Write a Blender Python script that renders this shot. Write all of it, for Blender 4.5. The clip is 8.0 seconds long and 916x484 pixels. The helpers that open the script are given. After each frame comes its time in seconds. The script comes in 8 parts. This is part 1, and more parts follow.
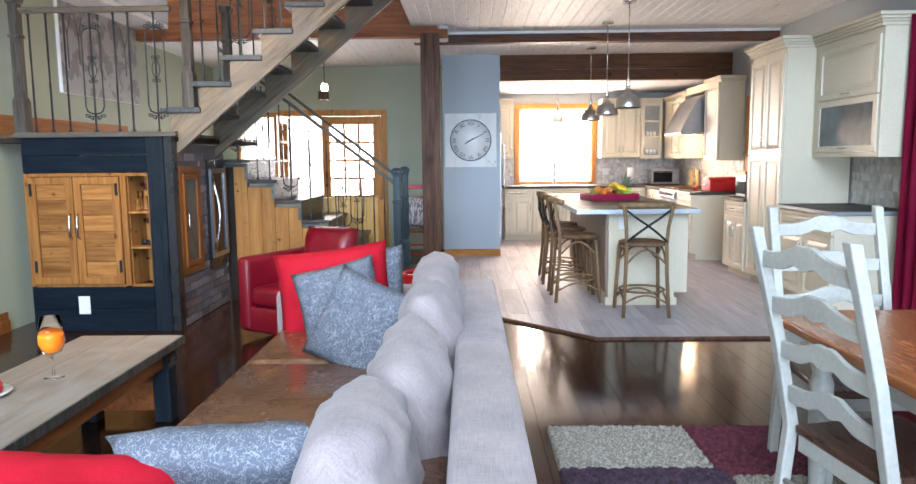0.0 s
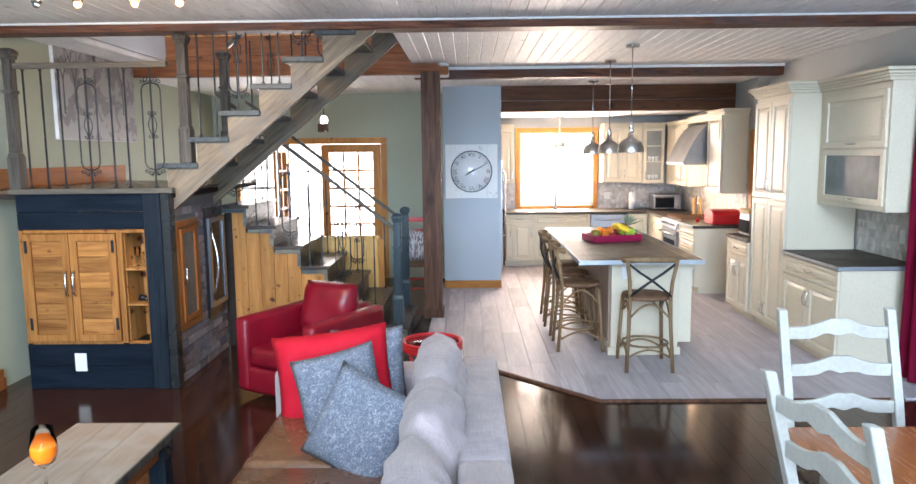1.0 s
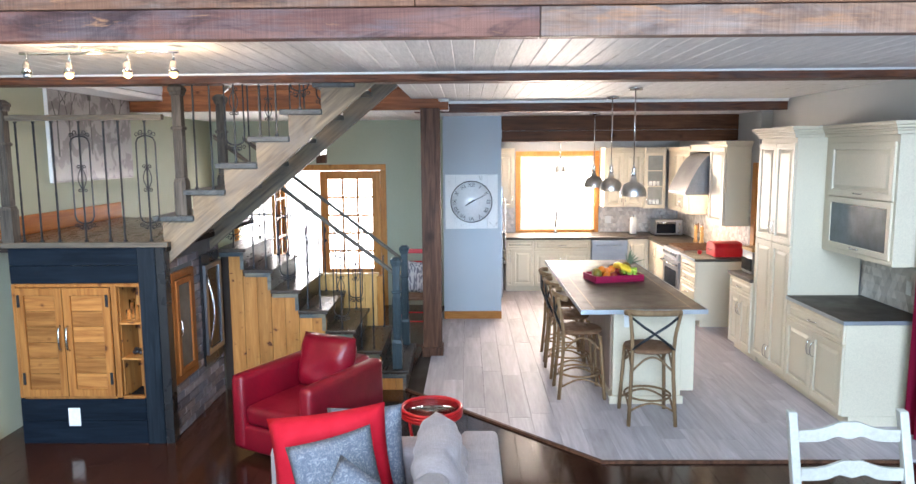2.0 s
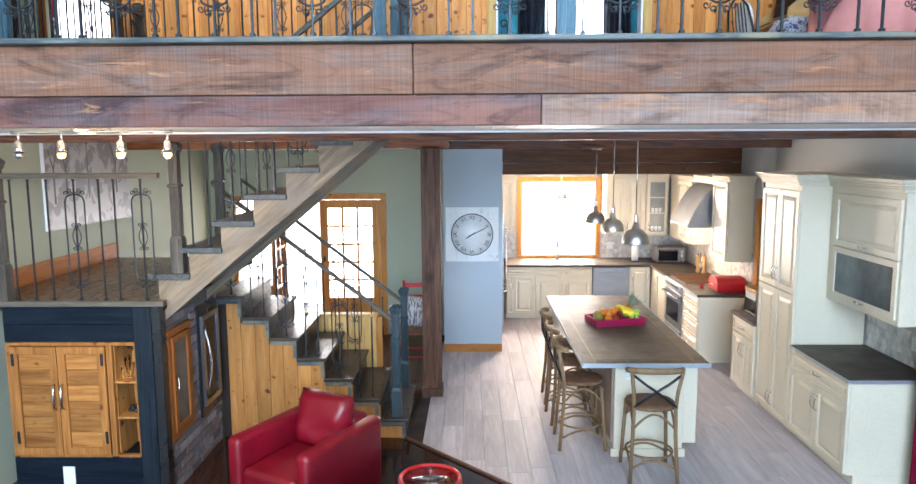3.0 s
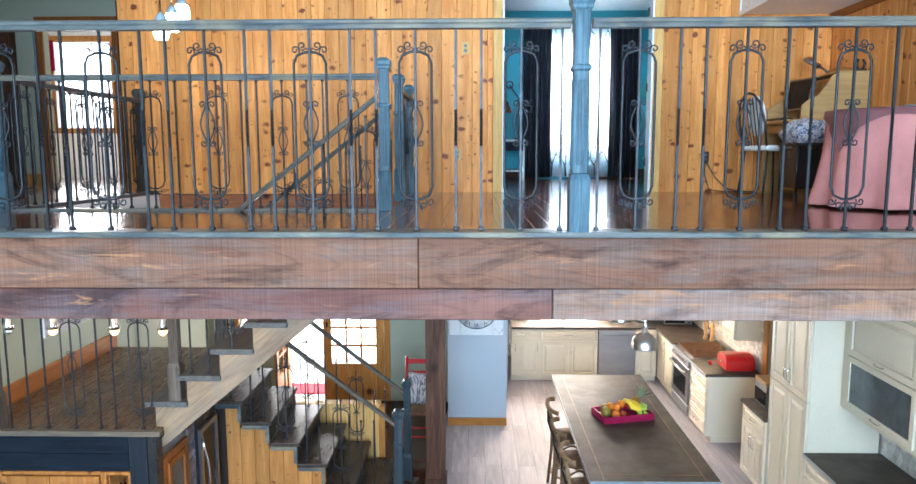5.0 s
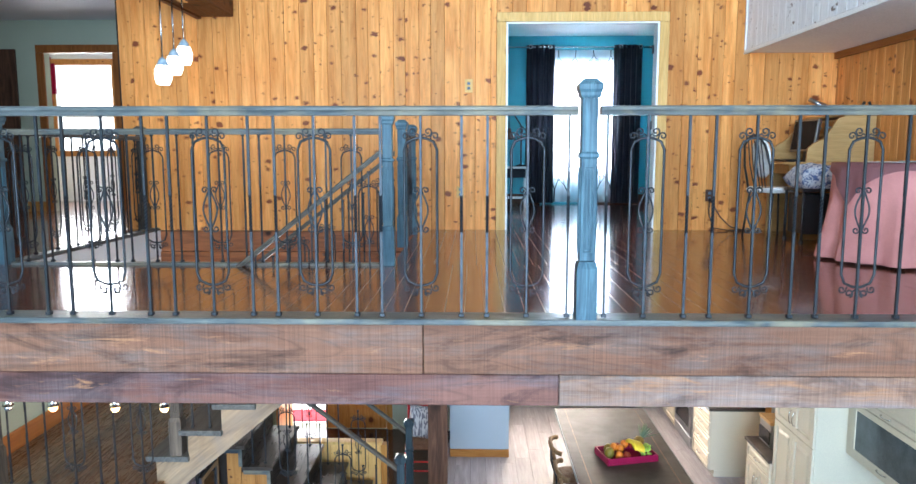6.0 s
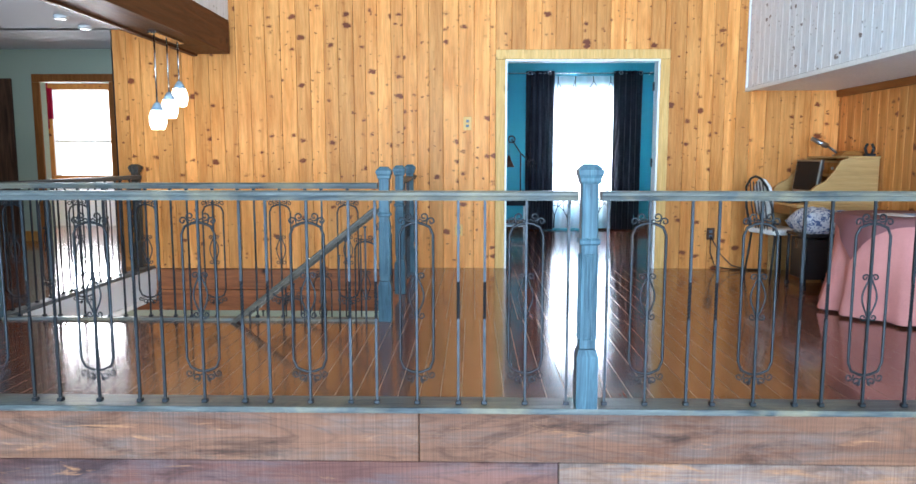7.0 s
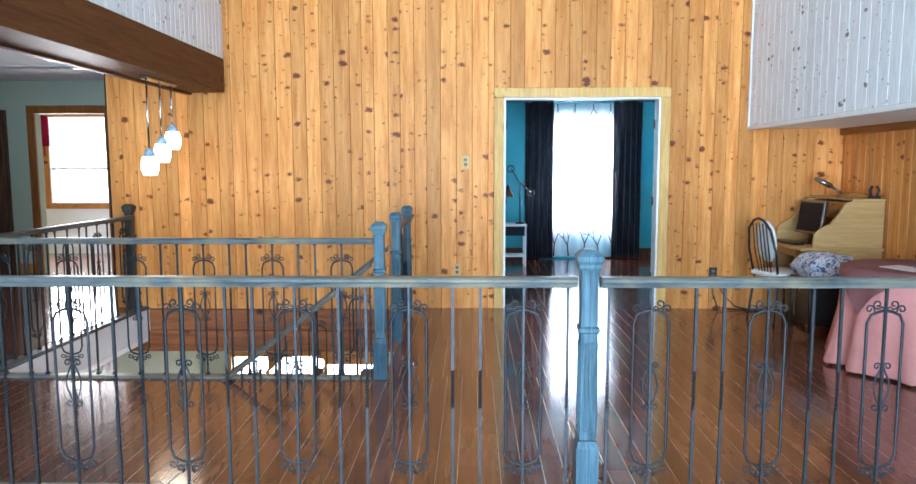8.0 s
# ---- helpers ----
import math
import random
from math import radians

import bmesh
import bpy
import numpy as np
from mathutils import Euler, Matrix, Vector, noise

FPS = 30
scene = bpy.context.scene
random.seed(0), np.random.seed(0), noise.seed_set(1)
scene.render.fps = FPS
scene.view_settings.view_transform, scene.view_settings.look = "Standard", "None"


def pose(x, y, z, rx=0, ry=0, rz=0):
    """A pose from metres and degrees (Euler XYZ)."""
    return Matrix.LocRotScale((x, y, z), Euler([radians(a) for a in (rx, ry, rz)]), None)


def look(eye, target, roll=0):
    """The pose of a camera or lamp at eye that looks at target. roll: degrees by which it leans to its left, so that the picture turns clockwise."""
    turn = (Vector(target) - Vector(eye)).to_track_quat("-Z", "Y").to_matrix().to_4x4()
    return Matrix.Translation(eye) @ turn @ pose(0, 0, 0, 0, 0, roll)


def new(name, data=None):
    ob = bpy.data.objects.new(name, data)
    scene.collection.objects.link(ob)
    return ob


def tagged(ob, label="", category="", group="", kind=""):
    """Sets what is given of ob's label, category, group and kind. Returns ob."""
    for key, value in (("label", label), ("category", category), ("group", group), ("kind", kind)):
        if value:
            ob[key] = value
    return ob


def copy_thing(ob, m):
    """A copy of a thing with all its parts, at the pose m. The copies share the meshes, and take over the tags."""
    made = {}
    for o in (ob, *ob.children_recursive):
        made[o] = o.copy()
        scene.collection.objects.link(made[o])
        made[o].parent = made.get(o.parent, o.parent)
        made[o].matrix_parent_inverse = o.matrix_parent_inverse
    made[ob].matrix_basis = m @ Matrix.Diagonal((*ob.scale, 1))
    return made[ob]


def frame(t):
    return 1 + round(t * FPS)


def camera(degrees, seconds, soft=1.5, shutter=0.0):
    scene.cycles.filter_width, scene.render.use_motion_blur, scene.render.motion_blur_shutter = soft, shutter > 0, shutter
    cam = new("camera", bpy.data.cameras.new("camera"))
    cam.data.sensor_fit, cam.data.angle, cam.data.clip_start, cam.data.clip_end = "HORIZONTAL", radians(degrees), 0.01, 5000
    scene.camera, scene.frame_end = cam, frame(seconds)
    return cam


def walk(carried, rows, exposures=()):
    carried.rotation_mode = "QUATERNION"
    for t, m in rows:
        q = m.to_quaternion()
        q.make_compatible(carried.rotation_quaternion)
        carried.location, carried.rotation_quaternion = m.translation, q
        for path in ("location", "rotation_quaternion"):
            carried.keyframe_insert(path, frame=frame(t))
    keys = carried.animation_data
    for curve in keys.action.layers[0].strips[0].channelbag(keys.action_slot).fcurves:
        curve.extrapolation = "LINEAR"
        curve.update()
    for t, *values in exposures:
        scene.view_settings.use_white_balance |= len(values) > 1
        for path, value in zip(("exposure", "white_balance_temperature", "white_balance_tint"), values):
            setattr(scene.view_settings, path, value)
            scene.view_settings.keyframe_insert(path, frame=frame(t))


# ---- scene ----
cam = camera(66.0, 8.0)
PATH = [
    (0, (0.124, -0.532, 1.405), (0.094, 1.454, 1.168), -0.6),
    (0.5, (0.119, -0.467, 1.648), (0.09, 1.518, 1.405), -0.6),
    (1, (0.117, -0.396, 1.879), (0.087, 1.589, 1.633), -0.6),
    (1.5, (0.109, -0.316, 2.094), (0.082, 1.668, 1.845), -0.5),
    (3, (0.127, -0.115, 2.774), (0.095, 1.868, 2.517), -0.3),
    (3.5, (0.131, -0.026, 3.009), (0.097, 1.957, 2.749), -0.3),
    (4, (0.126, 0.044, 3.241), (0.09, 2.027, 2.985), -0.3),
    (4.5, (0.119, 0.108, 3.477), (0.081, 2.091, 3.225), -0.2),
    (6, (0.082, 0.245, 4.081), (0.04, 2.23, 3.835), -0.0),
    (6.5, (0.087, 0.309, 4.259), (0.044, 2.294, 4.019), -0.0),
    (7, (0.094, 0.369, 4.435), (0.052, 2.355, 4.201), -0.0),
    (7.5, (0.093, 0.441, 4.598), (0.053, 2.428, 4.374), -0.1),
    (8, (0.118, 0.524, 4.754), (0.074, 2.512, 4.543), -0.1),
]
walk(cam, [(t, look(eye, target, roll)) for t, eye, target, roll in PATH], [(0, 0.30, 6480, 19), (1.5, 0.44, 6330, 18), (3.5, 0.46, 6180, 15), (6, 0.50, 6030, 13), (8, 0.48, 6020, 13)])

# ---- world and light ----
world = bpy.data.worlds.new("sky")
scene.world = world
world.use_nodes = True
wn = world.node_tree.nodes
sky = wn.new("ShaderNodeTexSky")
sky.sky_type, sky.sun_disc = "NISHITA", False
sky.sun_elevation, sky.sun_rotation = radians(42), radians(205)
world.node_tree.links.new(sky.outputs[0], wn["Background"].inputs[0])
wn["Background"].inputs[1].default_value = 0.12

sun = new("sun", bpy.data.lights.new("sun", "SUN"))
sun.data.energy, sun.data.angle, sun.data.color = 3.0, radians(0.5), (1.0, 0.93, 0.82)
sun.matrix_basis = look((-4, -9, 9), (0, 0, 0))


def area(name, eye, target, w, h, watts, colour):
    ob = new(name, bpy.data.lights.new(name, "AREA"))
    ob.data.shape, ob.data.size, ob.data.size_y = "RECTANGLE", w, h
    ob.data.energy, ob.data.color = watts, colour
    ob.matrix_basis = look(eye, target)
    return ob


def bulb(name, at, watts, colour, r=0.03):
    ob = new(name, bpy.data.lights.new(name, "POINT"))
    ob.data.energy, ob.data.color, ob.data.shadow_soft_size = watts, colour, r
    ob.location = at
    return ob


DAY = (0.56, 0.785, 1.0)
# daylight in the tall window wall and the side windows of the living room
area("daylight_front_low", (-0.1, -6.9, 1.05), (-0.1, 5, 8.0), 6.6, 1.5, 860, DAY)
area("daylight_front_high", (0, -6.9, 4.9), (0, 6, 4.2), 5.8, 2.8, 1350, DAY)
area("daylight_side", (3.8, 2.0, 1.25), (0, 3.0, 0.6), 3.6, 2.0, 12, DAY)
area("daylight_kitchen", (1.66, 12.16, 1.62), (1.66, 5, 0.9), 1.2, 1.2, 190, (1.0, 0.85, 0.66))
area("daylight_entry", (-2.2, 11.8, 1.5), (-2.0, 4, 1.0), 3.4, 2.2, 260, (1.0, 0.96, 0.9))
area("daylight_blue_room", (1.86, 12.5, 4.65), (1.8, 5, 4.4), 1.3, 1.5, 560, (0.95, 0.97, 1.0))
area("daylight_bedroom", (-6.6, 12.3, 4.6), (-4.9, 6, 3.8), 1.0, 1.4, 90, (1.0, 0.97, 0.93))
WARM = (1.0, 0.72, 0.42)
bulb("hood_lamp", (3.45, 10.0, 1.66), 22.0, WARM)
area("counter_lamp", (3.75, 9.1, 1.42), (3.75, 9.15, 0.9), 0.5, 0.08, 40.0, WARM)

# ---- building helpers ----
ORG = {}
MATS = {}


def bm_new():
    return bmesh.new()


def box(bm, x0, x1, y0, y1, z0, z1, bev=0.0, seg=1):
    v = [bm.verts.new((x, y, z)) for z in (z0, z1) for y in (y0, y1) for x in (x0, x1)]
    fs = [bm.faces.new([v[i] for i in q]) for q in
          ((0, 2, 3, 1), (4, 5, 7, 6), (0, 1, 5, 4), (2, 6, 7, 3), (0, 4, 6, 2), (1, 3, 7, 5))]
    if bev:
        es = list({e for f in fs for e in f.edges})
        bmesh.ops.bevel(bm, geom=es, offset=bev, segments=seg, affect="EDGES", profile=0.5)
    return fs


def ring(bm, axis, u0, u1, z0, z1, w, a0, a1):
    """A rectangular frame in one piece, thick along axis from a0 to a1."""
    loops = []
    for a in (a0, a1):
        for k in (0, w):
            pts = ((u0 + k, z0 + k), (u1 - k, z0 + k), (u1 - k, z1 - k), (u0 + k, z1 - k))
            loops.append([bm.verts.new((u, a, z) if axis == "y" else (a, u, z)) for u, z in pts])
    o0, i0, o1, i1 = loops
    fs = []
    for j in range(4):
        k = (j + 1) % 4
        for p, q in ((o0, i0), (i0, i1), (i1, o1), (o1, o0)):
            fs.append(bm.faces.new((p[j], p[k], q[k], q[j])))
    bmesh.ops.recalc_face_normals(bm, faces=fs)
    bmesh.ops.bevel(bm, geom=list({e for f in fs for e in f.edges}), offset=0.003, segments=1, affect="EDGES", profile=0.5)


def prism(bm, poly, axis, a0, a1, bev=0.0):
    """A polygon, given in the two other axes, pushed out along axis from a0 to a1."""
    def at(p, a):
        return {"x": (a, p[0], p[1]), "y": (p[0], a, p[1]), "z": (p[0], p[1], a)}[axis]
    lo, hi = [bm.verts.new(at(p, a0)) for p in poly], [bm.verts.new(at(p, a1)) for p in poly]
    fs = [bm.faces.new(lo[::-1]), bm.faces.new(hi)]
    n = len(poly)
    fs += [bm.faces.new((lo[i], lo[(i + 1) % n], hi[(i + 1) % n], hi[i])) for i in range(n)]
    bmesh.ops.recalc_face_normals(bm, faces=fs)
    if bev:
        bmesh.ops.bevel(bm, geom=list({e for f in fs for e in f.edges}), offset=bev, segments=2, affect="EDGES", profile=0.5)


def tube(bm, pts, r, n=8, closed=False, taper=None):
    pts = [Vector(p) for p in pts]
    rings, up = [], None
    for i, p in enumerate(pts):
        a = pts[i - 1] if i or closed else p
        b = pts[(i + 1) % len(pts)] if i < len(pts) - 1 or closed else p
        d = (b - a).normalized()
        if up is None:
            up = d.orthogonal().normalized()
        up = (up - d * up.dot(d))
        up = up.normalized() if up.length > 1e-6 else d.orthogonal().normalized()
        w = d.cross(up)
        k = r if taper is None else r * taper[i]
        rings.append([bm.verts.new(p + (up * math.cos(t) + w * math.sin(t)) * k) for t in (2 * math.pi * j / n for j in range(n))])
    m = len(rings)
    for i in range(m if closed else m - 1):
        a, b = rings[i], rings[(i + 1) % m]
        for j in range(n):
            bm.faces.new((a[j], a[(j + 1) % n], b[(j + 1) % n], b[j])).smooth = True
    if not closed:
        bm.faces.new(rings[0][::-1]), bm.faces.new(rings[-1])


def lathe(bm, prof, cx=0.0, cy=0.0, cz=0.0, n=24):
    rings = [[bm.verts.new((cx + r * math.cos(2 * math.pi * j / n), cy + r * math.sin(2 * math.pi * j / n), cz + z)) for j in range(n)] for r, z in prof]
    for a, b in zip(rings, rings[1:]):
        for j in range(n):
            bm.faces.new((a[j], a[(j + 1) % n], b[(j + 1) % n], b[j])).smooth = True
    if prof[0][0] > 1e-4:
        bm.faces.new(rings[0][::-1])
    if prof[-1][0] > 1e-4:
        bm.faces.new(rings[-1])
    bmesh.ops.remove_doubles(bm, verts=bm.verts, dist=1e-6)


def arc(cx, cz, r, a0, a1, n=8):
    return [(cx + r * math.cos(radians(a0 + (a1 - a0) * i / n)), cz + r * math.sin(radians(a0 + (a1 - a0) * i / n))) for i in range(n + 1)]


def mesh_of(name, bm, mat):
    me = bpy.data.meshes.new(name)
    bm.to_mesh(me)
    bm.free()
    me.materials.append(mat)
    return me


def solid(name, bm, mat, label="", category="", kind="", group=""):
    """One mesh that is a thing or a piece of the setting of its own."""
    ob = tagged(new(name, mesh_of(name, bm, mat)), label, category, group, kind)
    ORG[ob] = Vector((0, 0, 0))
    return ob


def thing(name, label, category, at=(0, 0, 0), group="", kind=""):
    ob = tagged(new(name), label, category, group, kind)
    ob.location = at
    ob.empty_display_size = 0.1
    ORG[ob] = Vector(at)
    return ob


def part(name, bm, mat, parent, label="", smooth=False):
    """One mesh under a thing or a part, built in the coordinates of the place."""
    o = ORG[parent]
    if smooth:
        for f in bm.faces:
            f.smooth = True
    bmesh.ops.translate(bm, verts=bm.verts, vec=-o)
    ob = tagged(new(name, mesh_of(name, bm, mat)), label)
    ob.parent = parent
    ORG[ob] = o
    return ob


def piece(name, me, parent, at, rot=(0, 0, 0)):
    """A repeated piece that shares its mesh."""
    ob = new(name, me)
    ob.parent = parent
    ob.location = Vector(at) - ORG[parent]
    ob.rotation_euler = rot
    return ob


# ---- materials ----
def nodes_of(name):
    m = bpy.data.materials.new(name)
    m.use_nodes = True
    t = m.node_tree
    return m, t.nodes, t.links, t.nodes["Principled BSDF"]


def put(n, kind, **inputs):
    node = n.new(kind)
    for k, v in inputs.items():
        node.inputs[k].default_value = v
    return node


def coords(n, l, stretch, random_offset=True, turn=0.0):
    g = n.new("ShaderNodeNewGeometry")
    v = g.outputs["Position"]
    if random_offset:
        oi = n.new("ShaderNodeObjectInfo")
        s = n.new("ShaderNodeVectorMath")
        s.operation = "SCALE"
        s.inputs[0].default_value = (31.0, 17.0, 23.0)
        l.new(oi.outputs["Random"], s.inputs["Scale"])
        a = n.new("ShaderNodeVectorMath")
        l.new(v, a.inputs[0]), l.new(s.outputs[0], a.inputs[1])
        v = a.outputs[0]
    if turn:
        tilt = n.new("ShaderNodeMapping")
        tilt.inputs["Rotation"].default_value = (0, radians(turn), 0)
        l.new(v, tilt.inputs["Vector"])
        v = tilt.outputs[0]
    mp = n.new("ShaderNodeMapping")
    mp.inputs["Scale"].default_value = stretch
    l.new(v, mp.inputs["Vector"])
    return mp.outputs[0]


def mix(n, l, fac, a, b, blend="MIX"):
    m = n.new("ShaderNodeMix")
    m.data_type, m.blend_type = "RGBA", blend
    for i, v in ((0, fac), (6, a), (7, b)):
        if isinstance(v, (int, float)):
            m.inputs[i].default_value = v
        elif isinstance(v, tuple):
            m.inputs[i].default_value = (*v, 1)
        else:
            l.new(v, m.inputs[i])
    return m.outputs[2]


def ramp(n, l, src, stops):
    r = n.new("ShaderNodeValToRGB")
    e = r.color_ramp.elements
    while len(e) < len(stops):
        e.new(0.5)
    for el, (p, c) in zip(e, stops):
        el.position, el.color = p, ((c, c, c, 1) if isinstance(c, (int, float)) else (*c, 1))
    l.new(src, r.inputs[0])
    return r.outputs[0]


def noise_tex(n, l, vec, scale, detail=4.0, rough=0.55, distort=0.0):
    t = put(n, "ShaderNodeTexNoise", Scale=scale, Detail=detail, Roughness=rough, Distortion=distort)
    l.new(vec, t.inputs["Vector"])
    return t.outputs[0]


def bump_in(n, l, p, height, strength, dist=0.01):
    b = put(n, "ShaderNodeBump", Strength=strength, Distance=dist)
    l.new(height, b.inputs["Height"])
    l.new(b.outputs[0], p.inputs["Normal"])


def vary(n, l, col, amount):
    """Tone of each piece by its own random number."""
    oi = n.new("ShaderNodeObjectInfo")
    lo, hi = 1 - amount, 1 + amount
    return mix(n, l, 1.0, col, ramp(n, l, oi.outputs["Random"], [(0, lo), (0.5, 1.0), (1, hi)]), "MULTIPLY")


def surface(name, c1, c2=None, rough=0.5, metal=0.0, scale=3.0, fine=60.0, bump=0.1, stretch=(1, 1, 1), coat=0.0, pieces=0.0, sheen=0.0):
    m, n, l, p = nodes_of(name)
    v = coords(n, l, stretch, pieces > 0)
    c2 = c2 or tuple(0.8 * c for c in c1)
    big, small = noise_tex(n, l, v, scale), noise_tex(n, l, v, fine, 3.0)
    col = mix(n, l, ramp(n, l, big, [(0.3, 0.0), (0.72, 1.0)]), c1, c2)
    col = mix(n, l, 0.5, col, ramp(n, l, small, [(0.25, 0.78), (0.75, 1.2)]), "MULTIPLY")
    if pieces:
        col = vary(n, l, col, pieces)
    l.new(col, p.inputs["Base Color"])
    l.new(ramp(n, l, big, [(0.25, max(0.03, rough * 0.82)), (0.8, min(1, rough * 1.2))]), p.inputs["Roughness"])
    p.inputs["Metallic"].default_value = metal
    p.inputs["Specular IOR Level"].default_value = 0.25 if rough > 0.5 else 0.45
    p.inputs["Coat Weight"].default_value, p.inputs["Coat Roughness"].default_value = coat, 0.08
    if sheen:
        p.inputs["Sheen Weight"].default_value = sheen
    bump_in(n, l, p, small, bump)
    return m


def timber(name, light, dark, axis="z", rough=0.4, knots=0.0, knot_col=(0.12, 0.035, 0.012), pieces=0.12, coat=0.0, bump=0.12, grain=1.0, blotch=None, saw=0.0, swirl=1.4, knot_size=0.24, wild=False, gloss=None, turn=0.0):
    """Wood with its grain along axis, knots of uneven size, and a tone of its own for each board."""
    m, n, l, p = nodes_of(name)
    long, cross = 1.3 * grain, 16.0 * grain
    st = {"x": (long, cross, cross), "y": (cross, long, cross), "z": (cross, cross, long)}[axis]
    v = coords(n, l, st, turn=turn)
    g1 = noise_tex(n, l, v, 1.0, 6.0, 0.6, swirl)
    g2 = noise_tex(n, l, v, 5.0, 4.0, 0.6)
    col = mix(n, l, ramp(n, l, g1, [(0.3, 0.0), (0.68, 1.0)]), light, dark)
    col = mix(n, l, 0.6, col, ramp(n, l, g2, [(0.25, 0.7), (0.7, 1.15)]), "MULTIPLY")
    if blotch:
        b = noise_tex(n, l, coords(n, l, (1, 1, 1)), 2.2, 4.0, 0.6, 0.8)
        col = mix(n, l, ramp(n, l, b, [(0.45, 0.0), (0.68, 0.75)]), col, blotch)
    if knots:
        ks = {"x": (7.5, 10, 10), "y": (10, 7.5, 10), "z": (8.0, 8.0, 12.0) if wild else (10, 10, 7.5)}[axis]
        kv = coords(n, l, ks)
        wob = put(n, "ShaderNodeTexNoise", Scale=3.2 if wild else 1.6, Detail=3.0)
        l.new(kv, wob.inputs["Vector"])
        kv = mix(n, l, 0.5 if wild else 0.22, kv, wob.outputs["Color"], "ADD")
        for scale, top, least in ((knots, knot_size, 0.42), (knots * 2.1, knot_size * 0.75, 0.62)) if wild else ((knots, knot_size, 0.30),):
            vo = put(n, "ShaderNodeTexVoronoi", Scale=scale)
            l.new(kv, vo.inputs["Vector"])
            sep = n.new("ShaderNodeSeparateColor")
            l.new(vo.outputs["Color"], sep.inputs[0])
            size = ramp(n, l, sep.outputs[0], [(least, 0.0), (0.85, top * 0.55), (1.0, top)])
            q, halo = n.new("ShaderNodeMath"), n.new("ShaderNodeMath")
            q.operation, halo.operation = "SUBTRACT", "ADD"
            l.new(size, q.inputs[0]), l.new(vo.outputs["Distance"], q.inputs[1])
            halo.inputs[1].default_value = 0.10
            l.new(q.outputs[0], halo.inputs[0])
            col = mix(n, l, ramp(n, l, halo.outputs[0], [(0.0, 0.0), (0.12, 0.6)]), col, tuple(0.55 * c + 0.45 * e for c, e in zip(dark, knot_col)))
            col = mix(n, l, ramp(n, l, q.outputs[0], [(0.0, 0.0), (0.08, 1.0)]), col, knot_col)
    if pieces:
        col = vary(n, l, col, pieces)
    l.new(col, p.inputs["Base Color"])
    l.new(ramp(n, l, g2, [(0.2, max(0.04, rough * 0.75)), (0.8, min(1, rough * 1.25))]), p.inputs["Roughness"])
    p.inputs["Coat Weight"].default_value, p.inputs["Coat Roughness"].default_value = coat, 0.06
    p.inputs["Specular IOR Level"].default_value = gloss if gloss is not None else (0.14 if rough > 0.3 else 0.5)
    h = g2
    if saw:
        w = put(n, "ShaderNodeTexWave", Scale=26.0, Distortion=1.5)
        w.bands_direction = axis.upper()
        l.new(coords(n, l, (1, 1, 1)), w.inputs["Vector"])
        h = mix(n, l, saw, g2, w.outputs[0])
    bump_in(n, l, p, h, bump)
    return m


def glow(name, colour, strength):
    m, n, l, p = nodes_of(name)
    p.inputs["Base Color"].default_value = (*colour, 1)
    p.inputs["Emission Color"].default_value = (*colour, 1)
    p.inputs["Emission Strength"].default_value = strength
    return m


def clear(name, tint=(1, 1, 1), rough=0.02):
    m, n, l, p = nodes_of(name)
    p.inputs["Base Color"].default_value = (*tint, 1)
    p.inputs["Transmission Weight"].default_value, p.inputs["Roughness"].default_value, p.inputs["IOR"].default_value = 1.0, rough, 1.45
    return m


PINE = timber("varnished_pine", (0.83, 0.375, 0.112), (0.58, 0.20, 0.043), "z", 0.42, 0.95, (0.19, 0.05, 0.019), 0.2, knot_size=0.36, swirl=0.5, coat=0.0, bump=0.06, wild=True)
PINE_X = timber("varnished_pine_flat", (0.50, 0.22, 0.055), (0.31, 0.11, 0.022), "x", 0.45, 0.7, pieces=0.1, bump=0.06)
PINE_Y = timber("varnished_pine_long", (0.42, 0.16, 0.04), (0.28, 0.09, 0.02), "y", 0.55, 0.5, pieces=0.1, bump=0.06)
PINE_RAW = timber("raw_pine", (0.50, 0.235, 0.070), (0.34, 0.135, 0.034), "z", 0.5, 0.9, (0.085, 0.028, 0.016), 0.22, knot_size=0.34, wild=True, swirl=0.6)
HONEY = timber("aged_honey_pine", (0.40, 0.170, 0.046), (0.23, 0.083, 0.020), "z", 0.5, 0.9, (0.09, 0.03, 0.012), 0.14)
HONEY_X = timber("aged_honey_pine_flat", (0.44, 0.195, 0.055), (0.20, 0.070, 0.017), "x", 0.5, 0.9, (0.09, 0.03, 0.012), 0.3)
REDWOOD = timber("red_brown_frame", (0.33, 0.115, 0.03), (0.21, 0.065, 0.016), "z", 0.4, pieces=0.08)
PINE_PALE = timber("pale_pine_casing", (0.80, 0.50, 0.19), (0.66, 0.36, 0.11), "z", 0.45, 0.6, (0.18, 0.07, 0.03), 0.06)
DARKGREY = timber("grey_brown_newel_stain", (0.115, 0.098, 0.080), (0.030, 0.027, 0.025), "z", 0.4, pieces=0.1, grain=1.3)
DARKBLUE = timber("dark_blue_newel_stain", (0.05, 0.072, 0.082), (0.022, 0.032, 0.038), "z", 0.35, pieces=0.1)
RAILBROWN = timber("grey_brown_rail_stain", (0.15, 0.125, 0.095), (0.075, 0.066, 0.056), "x", 0.35, pieces=0.08)
